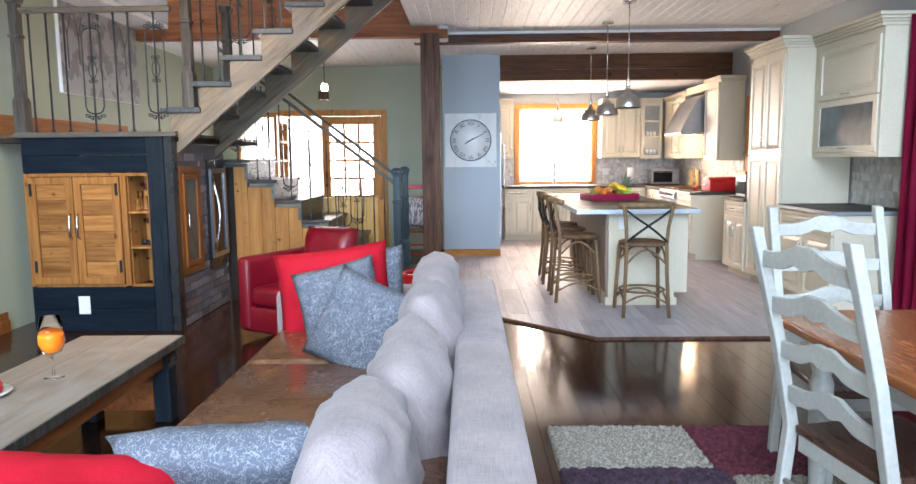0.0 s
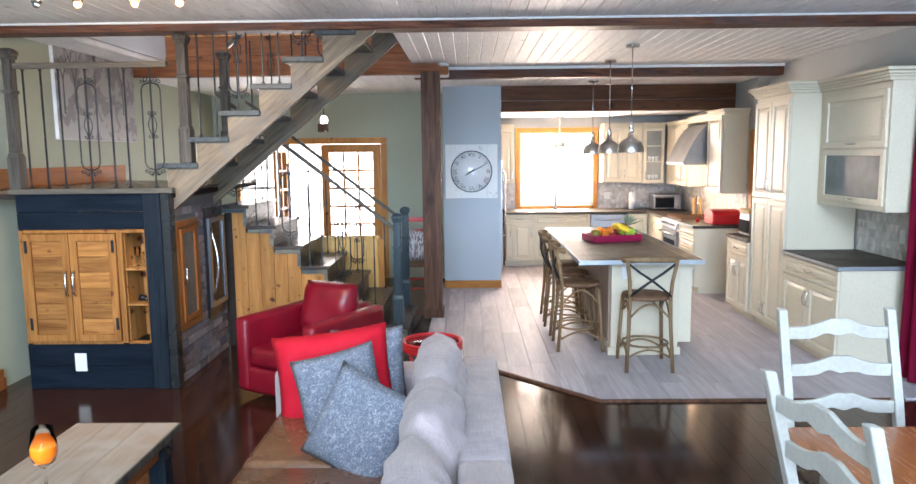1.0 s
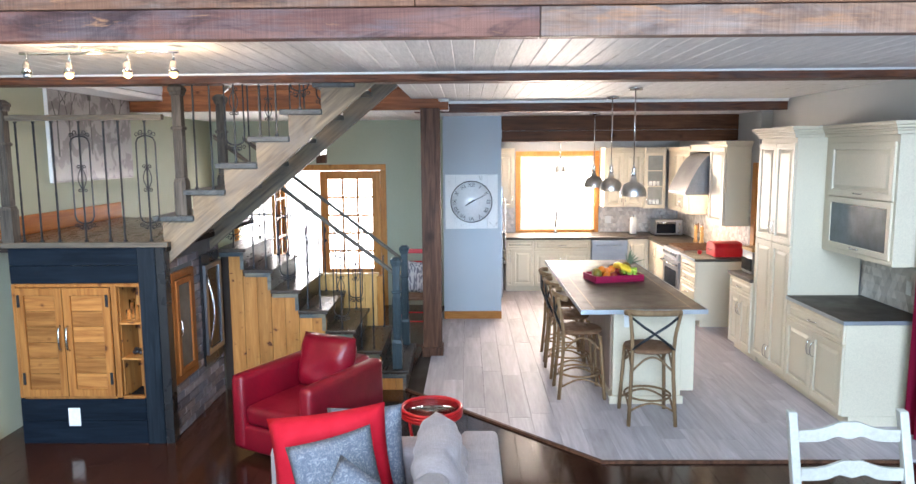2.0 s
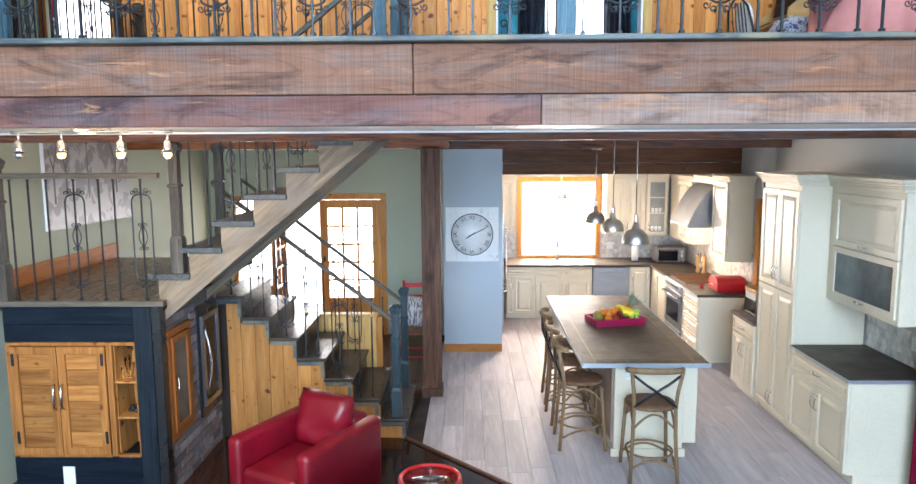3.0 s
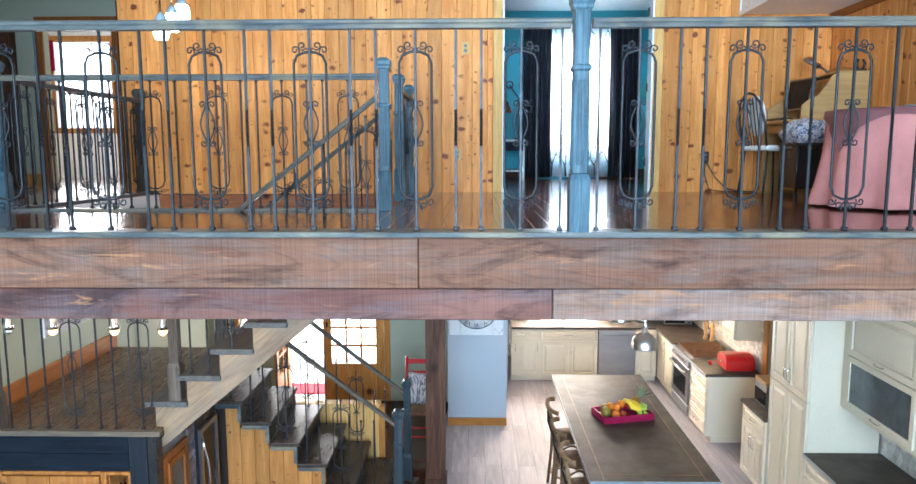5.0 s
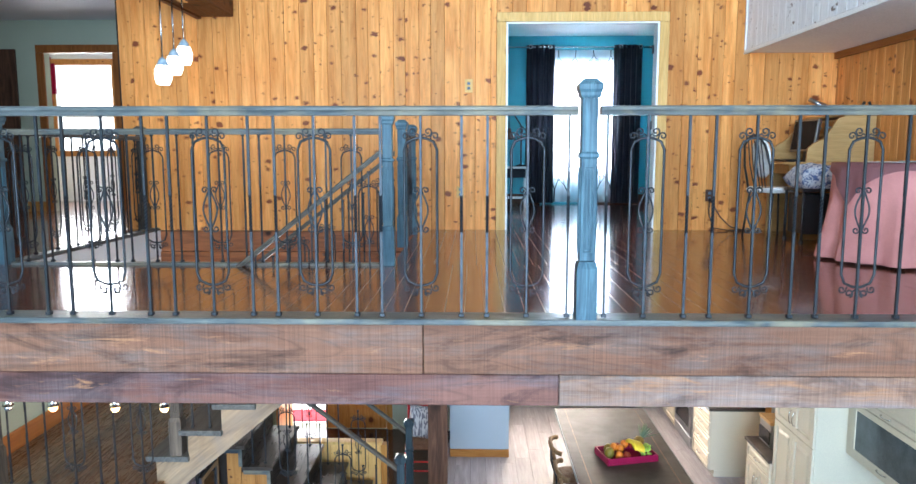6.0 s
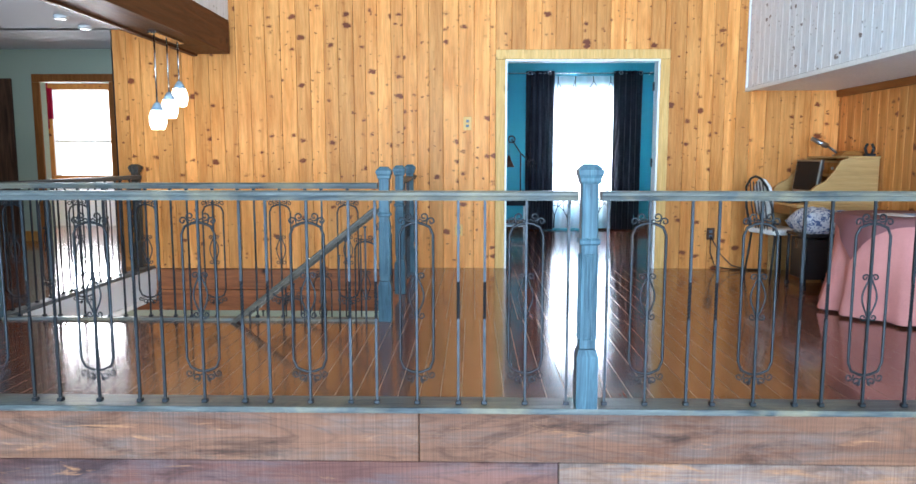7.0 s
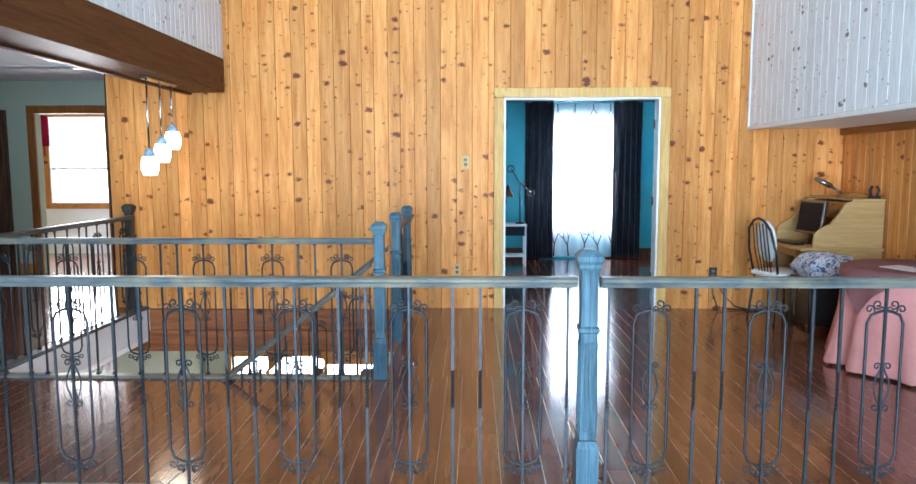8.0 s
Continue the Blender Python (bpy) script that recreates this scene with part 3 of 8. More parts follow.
        piece(name, me_cache[key], parent, (u + 0.0004, at, z0) if axis == "y" else (at, u + 0.0004, z0))
        u = e


# ---- doors, windows and outside ----
def casing(parent, mat, axis, at, u0, u1, z0, z1, w=0.09, d=0.025, sill=False):
    """A frame round an opening, proud of the wall towards the camera."""
    rects = [("jamb", u0 - w, u0, z0, z1), ("jamb", u1, u1 + w, z0, z1), ("head", u0 - w, u1 + w, z1 + 0.002, z1 + w)]
    if sill:
        rects.append(("sill", u0 - w, u1 + w, z0 - w, z0 - 0.002))
    for nm, a, b, c, e in rects:
        bm = bm_new()
        if axis == "y":
            box(bm, a, b, at - d, at - 0.001, c, e, 0.006, 2)
        else:
            box(bm, at - d, at - 0.001, a, b, c, e, 0.006, 2)
        part(nm, bm, mat, parent)


def backdrop(name, x0, x1, z0, z1, y):
    bm = bm_new()
    bm.faces.new([bm.verts.new(p) for p in ((x0, y, z0), (x1, y, z0), (x1, y, z1), (x0, y, z1))])
    solid(name, bm, OUTSIDE, "glaring daylight outside the window", "daylight", "structure")


kw = thing("window_1", "kitchen window with a honey pine frame, glaring daylight", "window", (1.66, 12.02, 0.9), kind="structure")
casing(kw, DOORWOOD, "y", 12.02, 1.03, 2.30, 0.97, 2.24, 0.085, 0.03, True)
bm = bm_new()
for x0, x1, z0, z1 in ((1.03, 1.07, 0.97, 2.24), (2.26, 2.30, 0.97, 2.24), (1.07, 2.26, 0.97, 1.01), (1.07, 2.26, 2.20, 2.24), (1.65, 1.68, 1.01, 2.20)):
    box(bm, x0, x1, 12.08, 12.13, z0, z1, 0.004)
part("sash", bm, TRIMW, kw, "white sash")
bm = bm_new()
box(bm, 1.07, 2.26, 12.10, 12.106, 1.01, 2.20)
part("pane", bm, GLASS, kw).visible_shadow = False
backdrop("backdrop_kitchen", -1.0, 5.0, -0.5, 4.0, 14.5)

ed = thing("door_1", "honey pine double entrance door with glazed leaves, one standing open", "door", (-1.66, 10.4, 0), kind="structure")
casing(ed, DOORWOOD, "y", 10.37, -2.66, -1.2, 0.0, 2.06, 0.09, 0.03)
leaf = bm_new()
box(leaf, -2.12, -2.0, 10.40, 10.445, 0.0, 2.05, 0.004)
box(leaf, -1.33, -1.21, 10.40, 10.445, 0.0, 2.05, 0.004)
box(leaf, -1.999, -1.331, 10.40, 10.445, 1.93, 2.05, 0.004)
box(leaf, -1.999, -1.331, 10.40, 10.445, 0.0, 0.56, 0.004)
leaf = part("leaf", leaf, DOORWOOD, ed)
bm = bm_new()
for i in range(1, 3):
    x = -2.0 + 0.67 * i / 3
    box(bm, x - 0.017, x + 0.017, 10.405, 10.44, 0.562, 1.928)
for j in range(1, 5):
    z = 0.56 + 1.37 * j / 5
    box(bm, -1.998, -1.332, 10.407, 10.438, z - 0.017, z + 0.017)
part("muntins", bm, DOORWOOD, leaf)
for i in range(3):
    for j in range(5):
        bm = bm_new()
        box(bm, -2.0 + 0.67 * i / 3 + 0.012, -2.0 + 0.67 * (i + 1) / 3 - 0.012, 10.42, 10.425, 0.56 + 1.37 * j / 5 + 0.012, 0.56 + 1.37 * (j + 1) / 5 - 0.012)
        part("pane", bm, GLASS, leaf).visible_shadow = False
bm = bm_new()
lathe(bm, [(0.0, 0.03), (0.02, 0.028), (0.027, 0.01), (0.022, 0.0), (0.0, 0.0)], n=12)
bmesh.ops.rotate(bm, verts=bm.verts, matrix=Matrix.Rotation(radians(90), 3, "X"))
bmesh.ops.translate(bm, verts=bm.verts, vec=(-2.06, 10.40, 1.0))
part("knob", bm, IRON, leaf, "dark knob")
bm = bm_new()
box(bm, -2.075, -2.045, 10.385, 10.399, 1.12, 1.20, 0.004)
part("lock", bm, IRON, leaf, "dark lock plate")
bm = bm_new()
for y0, y1, z0, z1 in ((9.66, 9.77, 0.005, 2.05), (10.245, 10.355, 0.005, 2.05), (9.771, 10.244, 1.94, 2.05), (9.771, 10.244, 0.005, 0.56)):
    box(bm, -2.655, -2.612, y0, y1, z0, z1, 0.004)
for j in range(1, 5):
    z = 0.56 + 1.38 * j / 5
    box(bm, -2.648, -2.618, 9.771, 10.244, z - 0.015, z + 0.015)
box(bm, -2.647, -2.619, 9.99, 10.02, 0.561, 1.939)
oleaf = part("leaf", bm, DOORWOOD, ed, "open glazed leaf")
bm = bm_new()
tube(bm, [(-2.612, 9.72, 1.0), (-2.575, 9.72, 1.0)], 0.022, 12)
part("knob", bm, IRON, oleaf, "dark knob")
bm = bm_new()
box(bm, -6.0, 0.1, 10.575, 12.58, -0.0195, -0.008)
solid("porch_floor", bm, CEIL, "pale porch floor outside the open door", "floor", "structure")
bm = bm_new()
box(bm, -3.0, -1.95, 10.66, 11.15, -0.0075, 0.006, 0.003)
solid("door_mat", bm, surface("red_mat", (0.42, 0.02, 0.035), (0.34, 0.015, 0.028), 0.9, fine=200, bump=0.4), "red door mat on the pale porch floor", "mat")
# low boarded wall behind the stair
pony = thing("wall_pony", "low wall clad with pale pine boards behind the stair", "wall", (-1.5, 7.66, 0), kind="structure")
bm = bm_new()
box(bm, -2.28, -0.92, 7.625, 7.70, 0.0, 0.93)
part("core", bm, GROUT, pony)
for i in range(10):
    bm = bm_new()
    box(bm, -2.28 + 0.136 * i + 0.001, -2.28 + 0.136 * (i + 1) - 0.001, 7.61, 7.6245, 0.001, 0.93, 0.003)
    part("board", bm, PINE_PALE, pony)
bm = bm_new()
box(bm, -2.28, -0.905, 7.60, 7.715, 0.931, 0.962, 0.005)
part("cap", bm, PINE_PALE, pony)
bm = bm_new()
box(bm, -0.919, -0.85, 7.605, 7.705, 0.0, 0.93, 0.004)
part("end_post", bm, DOORWOOD, pony)
sw = thing("window_2", "tall entrance window with a pine frame beside the door", "window", (-2.65, 10.37, 0.7), kind="structure")
casing(sw, DOORWOOD, "y", 10.37, -3.36, -2.83, 0.76, 2.05, 0.07, 0.03, True)
bm = bm_new()
box(bm, -3.36, -2.83, 10.425, 10.455, 1.38, 1.42, 0.004)
part("sash", bm, TRIMW, sw, "white sash")
backdrop("backdrop_entry", -6.0, 0.1, -0.5, 2.7, 12.6)
backdrop("backdrop_bedroom", -11.0, -3.5, 3.3, 6.6, 14.0)
backdrop("backdrop_blue_room", -1.0, 5.0, 3.0, 7.0, 13.6)

ud = thing("doorway_upper", "pine cased double doorway into the teal bedroom", "doorway", (1.23, 7.9, F2), kind="structure")
casing(ud, PINE_PALE, "y", 7.884, DX0, DX1, F2, DZ, 0.10, 0.022)
bm = bm_new()
box(bm, DX0, DX0 + 0.02, 7.87, 8.02, F2, DZ - 0.02)
box(bm, DX1 - 0.02, DX1, 7.87, 8.02, F2, DZ - 0.02)
box(bm, DX0, DX1, 7.87, 8.02, DZ - 0.018, DZ)
part("lining", bm, TRIMW, ud, "white painted lining")
for sx, side in ((DX0 + 0.022, 1), (DX1 - 0.022, -1)):
    bm = bm_new()
    xa, xb = sorted((sx - side * 0.01, sx - side * 0.78))
    box(bm, xa, xb, 8.035, 8.07, F2 + 0.01, DZ - 0.03, 0.003)
    lf = part("leaf", bm, TRIMW, ud, "white door leaf folded back against the wall")
    for z in (3.55, 4.35, 5.15):
        bm = bm_new()
        xa, xb = sorted((sx, sx + side * 0.014))
        box(bm, xa, xb, 7.99, 8.028, z, z + 0.09, 0.002)
        part("hinge", bm, IRON, lf, "black hinge")
hd = thing("doorway_hall", "honey pine cased doorway into a bright bedroom", "doorway", (-5.47, 10.3, F2), kind="structure")
casing(hd, REDWOOD, "y", 10.30, -5.96, -4.98, F2, 5.50, 0.11, 0.03)
bw = thing("window_3", "bedroom window with a pine frame, glaring daylight", "window", (-6.68, 12.6, 4.1), kind="structure")
casing(bw, PINE_RAW, "y", 12.6, -7.18, -6.18, 4.15, 5.62, 0.10, 0.03, True)
bm = bm_new()
box(bm, -7.179, -6.181, 12.64, 12.68, 4.72, 4.76)
part("sash", bm, TRIMW, bw, "white sash rail")
kd = thing("doorway_closet", "honey pine cased doorway beside the tall cabinet", "doorway", (XR, 8.28, 0), kind="structure")
casing(kd, DOORWOOD, "x", XR, 8.06, 8.5, 0.0, 2.08, 0.09, 0.03)
bm = bm_new()
box(bm, 3.735, 3.7595, 8.67, 8.80, 0.0, 2.16, 0.005)
part("jamb", bm, DOORWOOD, kd)
hl = thing("door_hall", "dark wooden hall door in a pine casing", "door", (-6.7, 10.28, F2), kind="structure")
bm = bm_new()
box(bm, -7.2, -6.36, 10.255, 10.298, F2, 5.55, 0.005)
part("leaf", bm, POST, hl)

# baseboards
bm = bm_new()
box(bm, XL, XL + 0.022, YB, 5.19, 0.0, 0.17, 0.008, 2)
box(bm, XL, XL + 0.034, YB, 5.19, 0.0, 0.10, 0.006, 2)
solid("baseboard", bm, REDWOOD, "red brown stepped baseboard of the living room", "baseboard", "structure")
bm = bm_new()
box(bm, XL, XL + 0.022, 5.24, 7.5, 1.63, 1.80, 0.008, 2)
solid("baseboard", bm, PINE_Y, "honey pine baseboard of the landing", "baseboard", "structure")
bm = bm_new()
box(bm, -0.222, 0.577, 9.375, 9.399, 0.0, 0.12, 0.006, 2)
solid("baseboard", bm, PINE_X, "honey pine baseboard under the clock wall", "baseboard", "structure")
bm = bm_new()
box(bm, 2.14, 3.3, 12.075, 12.099, F2, F2 + 0.16, 0.006, 2)
box(bm, -0.8, 1.2, 12.075, 12.099, F2, F2 + 0.16, 0.006, 2)
solid("baseboard", bm, POST, "dark baseboard of the teal bedroom", "baseboard", "structure")
bm = bm_new()
box(bm, -6.34, -6.08, 10.278, 10.299, F2, F2 + 0.14, 0.006, 2)
solid("baseboard", bm, DOORWOOD, "pine baseboard of the hall", "baseboard", "structure")
# transition strip between the dark and the pale floor
bm = bm_new()
prism(bm, [(-0.555, 6.475), (1.098, 4.785), (1.118, 4.805), (-0.535, 6.495)], "z", 0.0, 0.019)
prism(bm, [(1.098, 4.78), (3.4, 4.78), (3.4, 4.806), (1.118, 4.806)], "z", 0.0, 0.019)
solid("floor_strip", bm, POST, "dark strip along the pale floor edge", "trim", "structure")

# ---- stairs ----
RISE1, RUN1 = 0.2025, 0.2585
stair = thing("lower_stair", "stair of dark treads with a pine clad side", "stair", (-1.3, 6.95, 0), kind="structure")
for i in range(7):
    x1, z1 = -0.47 - RUN1 * i, RISE1 * (i + 1) - 0.005
    bm = bm_new()
    box(bm, x1 - RUN1 - 0.035, x1, NOSE_Y0 - 0.025, NOSE_Y1, z1 - 0.035, z1, 0.006, 2)
    part("tread", bm, TREAD, stair)
    bm = bm_new()
    box(bm, x1 - 0.045, x1 - 0.028, NOSE_Y0, NOSE_Y1 - 0.01, z1 - RISE1 + 0.001, z1 - 0.036)
    part("riser", bm, TREAD, stair)
    # grey edging that follows the steps
    bm = bm_new()
    box(bm, x1 - RUN1 - 0.02, x1 - 0.028, NOSE_Y0 - 0.018, NOSE_Y0 - 0.001, z1 - 0.075, z1 - 0.037)
    box(bm, x1 - 0.062, x1 - 0.028, NOSE_Y0 - 0.018, NOSE_Y0 - 0.001, z1 - RISE1, z1 - 0.076)
    part("edging", bm, BLUEGREY_X, stair, "blue grey stained edging")
bm = bm_new()
pts = [(-2.28, 0.0), (-0.52, 0.0)]
for i in range(7):
    x1, z1 = -0.52 - RUN1 * i, RISE1 * (i + 1) - 0.045
    pts += [(x1, z1), (x1 - RUN1, z1)]
pts[-1] = (-2.28, pts[-1][1])
prism(bm, pts, "y", NOSE_Y0 + 0.02, NOSE_Y1 - 0.03)
part("body", bm, GROUT, stair)
x = -2.20
while x < -0.53:
    e = min(x + 0.133, -0.502)
    n_step = min(6, int((-0.498 - (x + e) / 2) / RUN1))
    h0 = RISE1 * (n_step + 1) - 0.045
    bm = bm_new()
    k = -0.498 - RUN1 * (n_step + 1)
    box(bm, x + 0.0015, e - 0.0015, NOSE_Y0 + 0.002, NOSE_Y0 + 0.018, 0.0, h0 - 0.03 if k < x else h0 - 0.03, 0.002)
    part("board", bm, PINE_RAW, stair)
    x = e

# landing over the box
LZ = 1.63
bm = bm_new()
box(bm, XL, -2.245, 5.19, 7.48, LZ - 0.07, LZ - 0.03)
land = solid("landing", bm, GROUT, "stair landing with a dark board floor", "landing", "structure")
x = XL + 0.001
while x < -2.25:
    e = min(x + 0.13, -2.245)
    bm = bm_new()
    box(bm, x + 0.001, e - 0.001, 5.20, 7.48, LZ - 0.029, LZ, 0.002)
    part("plank", bm, LANDWOOD, land)
    x = e
bm = bm_new()
box(bm, -3.52, -2.215, 5.135, 5.20, LZ - 0.03, LZ + 0.012, 0.006, 2)
part("nosing", bm, RAILBROWN, land, "grey brown nosing")

RISE2, RUN2 = 0.205, 0.259
up = thing("upper_stair", "open riser stair with blue grey treads and cut stringers", "stair", (-1.4, 5.78, LZ), kind="structure")
SY0, SY1 = 5.27, 6.30
for i in range(7):
    x0, z1 = -2.37 + RUN2 * i, LZ + RISE2 * (i + 1)
    bm = bm_new()
    box(bm, x0, x0 + 0.325, SY0 - 0.03, SY1 + 0.02, z1 - 0.042, z1, 0.006, 2)
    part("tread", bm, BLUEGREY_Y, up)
for y0, y1 in ((SY0, SY0 + 0.055), (SY1 - 0.055, SY1)):
    pts = [(-2.30, LZ - 0.20), (-2.30, LZ + RISE2 - 0.043)]
    for i in range(7):
        x0, z1 = -2.34 + RUN2 * i, LZ + RISE2 * (i + 1) - 0.043
        pts += [(x0 + RUN2 + 0.03, z1), (x0 + RUN2 + 0.03, z1 + RISE2)]
    pts = pts[:-1] + [(-0.50, pts[-2][1]), (-0.50, 2.93), (-0.56, 2.88)]
    bm = bm_new()
    prism(bm, pts, "y", y0, y1)
    part("stringer", bm, STRINGER, up)

# ---- newels, balusters and rails ----
NEWEL_TOP = 1.11


def newel_kit(h=NEWEL_TOP, w=0.072, stain=None):
    """Meshes of a boxed newel: plinth, shaft, fluted field, collar and cap."""
    a, mat, kit = w / 2, stain or BLUEGREY, {}

    def keep(name, bm):
        kit[name] = mesh_of(name, bm, mat)

    def turned(bm, prof):
        rings = [[bm.verts.new((sx * r, sy * r, z)) for sx, sy in ((-1, -1), (1, -1), (1, 1), (-1, 1))] for r, z in prof]
        for p, q in zip(rings, rings[1:]):
            for j in range(4):
                bm.faces.new((p[j], p[(j + 1) % 4], q[(j + 1) % 4], q[j]))
        bm.faces.new(rings[-1]), bm.faces.new(rings[0][::-1])

    bm = bm_new()
    box(bm, -a, a, -a, a, 0.295, h - 0.075, 0.004)
    keep("shaft", bm)
    bm = bm_new()
    turned(bm, [(a + 0.007, 0.0), (a + 0.011, 0.004), (a + 0.011, 0.262), (a + 0.008, 0.272), (a + 0.002, 0.294)])
    keep("plinth", bm)
    bm = bm_new()
    turned(bm, [(a + 0.001, h - 0.352), (a + 0.009, h - 0.345), (a + 0.009, h - 0.330), (a + 0.001, h - 0.322)])
    keep("collar", bm)
    bm = bm_new()
    turned(bm, [(a + 0.004, h - 0.085), (a + 0.009, h - 0.076), (a + 0.010, h - 0.062), (a + 0.017, h - 0.048), (a + 0.018, h - 0.028), (a + 0.006, h - 0.014), (a - 0.010, h)])
    keep("cap", bm)
    bm = bm_new()
    zb, zt, u = 0.335, h - 0.39, a - 0.014
    for x0, x1, z0, z1 in ((-u, -u + 0.006, zb, zt), (u - 0.006, u, zb, zt), (-u + 0.0061, u - 0.0061, zb, zb + 0.007), (-u + 0.0061, u - 0.0061, zt - 0.007, zt)):
        box(bm, x0, x1, -a - 0.005, -a + 0.001, z0, z1, 0.0015)
    for x in (-0.0085, 0.0085):
        box(bm, x - 0.0045, x + 0.0045, -a - 0.004, -a + 0.001, zb + 0.014, zt - 0.014, 0.002)
    keep("fluted_field", bm)
    return kit


def newel(parent, kit, at):
    """A newel as one part of a railing, its pieces under it."""
    ob = piece("newel", kit["shaft"], parent, at)
    ORG[ob] = Vector(at)
    for nm in ("plinth", "collar", "cap"):
        piece(nm, kit[nm], ob, at)
    for q in range(4):
        piece("fluted_field", kit["fluted_field"], ob, at, (0, 0, radians(90 * q)))
    return ob


def spiral(cx, cz, r, start, turn, n=14):
    return [(cx + r * (1 - 0.72 * i / n) * math.cos(radians(start + turn * i / n)), 0, cz + r * (1 - 0.72 * i / n) * math.sin(radians(start + turn * i / n))) for i in range(n + 1)]


def scrolls(bm, z, up_dir, n=6):
    """Two pairs of small scrolls where a loop meets the middle bar."""
    for s in (-1, 1):
        tube(bm, [(0, 0, z), (s * 0.018, 0, z + up_dir * 0.012)] + spiral(s * 0.034, z + up_dir * 0.022, 0.020, 250 if s > 0 else 290, s * up_dir * 420), 0.0038, 5)
        tube(bm, [(s * 0.045, 0, z - up_dir * 0.01)] + spiral(s * 0.066, z + up_dir * 0.002, 0.018, 180 if s > 0 else 0, s * -up_dir * 400), 0.0036, 5)


def baluster_mesh(h, fancy):
    bm = bm_new()
    r = 0.0057
    if fancy:
        box(bm, -r, r, -r, r, 0, h, 0.0012)
        lo, hi, w = h * 0.155, h * 0.875, 0.074
        loop = [(-w, 0, lo + 0.06), (-w, 0, hi - 0.05), (-w * 0.8, 0, hi - 0.015), (-w * 0.35, 0, hi), (0, 0, hi + 0.004), (w * 0.35, 0, hi), (w * 0.8, 0, hi - 0.015), (w, 0, hi - 0.05),
                (w, 0, lo + 0.06), (w * 0.8, 0, lo + 0.02), (w * 0.35, 0, lo + 0.004), (0, 0, lo), (-w * 0.35, 0, lo + 0.004), (-w * 0.8, 0, lo + 0.02)]
        tube(bm, loop, 0.0062, 6, True)
        scrolls(bm, hi + 0.008, 1), scrolls(bm, lo - 0.008, -1)
        zc, k = h * 0.53, 0.085
        for s in (-1, 1):
            body = [(s * (0.006 + 0.026 * math.sin(math.pi * i / 10) ** 1.3), 0, zc - k + 2 * k * i / 10) for i in range(11)]
            tube(bm, body, 0.0042, 5)
            tube(bm, spiral(s * 0.022, zc + k + 0.004, 0.016, 180 if s > 0 else 0, -s * 400), 0.0036, 5)
            tube(bm, spiral(s * 0.022, zc - k - 0.004, 0.016, 180 if s > 0 else 0, s * 400), 0.0036, 5)
    else:
        box(bm, -r, r, -r, r, 0, h * 0.42)
        box(bm, -r, r, -r, r, h * 0.60, h)
        # the twisted middle
        n, q, rings = 20, 0.0080, []
        for i in range(n + 1):
            a = radians(45 + 45 * i)
            z = h * 0.42 + h * 0.18 * i / n
            k = q
            rings.append([bm.verts.new((k * math.cos(a + t), k * math.sin(a + t), z)) for t in (0, math.pi / 2, math.pi, 1.5 * math.pi)])
        for p, s in zip(rings, rings[1:]):
            for j in range(4):
                bm.faces.new((p[j], p[(j + 1) % 4], s[(j + 1) % 4], s[j]))
    box(bm, -0.013, 0.013, -0.013, 0.013, 0.0, 0.018, 0.003)
    box(bm, -0.011, 0.011, -0.011, 0.011, h - 0.012, h, 0.003)
    return mesh_of("baluster", bm, IRON)


RAIL_H = 0.965
NEWEL, NEWEL_LOW = newel_kit(), newel_kit(1.02, stain=DARKGREY)
NEWEL_LANDING, NEWEL_FOOT = newel_kit(stain=DARKGREY), newel_kit(stain=DARKBLUE)
PLAIN, FANCY = baluster_mesh(RAIL_H - 0.03, False), baluster_mesh(RAIL_H - 0.03, True)
PLAIN_S, FANCY_S = baluster_mesh(0.90, False), baluster_mesh(0.90, True)
PLAIN_L, FANCY_L = baluster_mesh(0.80, False), baluster_mesh(0.80, True)


def rail(parent, p0, p1, w=0.062, h=0.042, stain=None):
    """A moulded handrail from p0 to p1, which mark its underside."""
    p0, p1 = Vector(p0), Vector(p1)
    d = p1 - p0
    side = Vector((-d.y, d.x, 0)).normalized()
    prof = [(-w * 0.36, 0), (w * 0.36, 0), (w * 0.42, h * 0.4), (w * 0.5, h * 0.55), (w * 0.5, h * 0.8), (w * 0.34, h), (-w * 0.34, h), (-w * 0.5, h * 0.8), (-w * 0.5, h * 0.55), (-w * 0.42, h * 0.4)]
    bm = bm_new()
    a = [bm.verts.new(p0 + side * u + Vector((0, 0, z))) for u, z in prof]
    b = [bm.verts.new(p1 + side * u + Vector((0, 0, z))) for u, z in prof]
    n = len(prof)
    for i in range(n):
        bm.faces.new((a[i], a[(i + 1) % n], b[(i + 1) % n], b[i]))
    bm.faces.new(a[::-1]), bm.faces.new(b)
    bmesh.ops.recalc_face_normals(bm, faces=bm.faces)
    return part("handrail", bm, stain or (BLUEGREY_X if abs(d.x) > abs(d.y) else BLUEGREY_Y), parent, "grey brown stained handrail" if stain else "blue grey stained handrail")


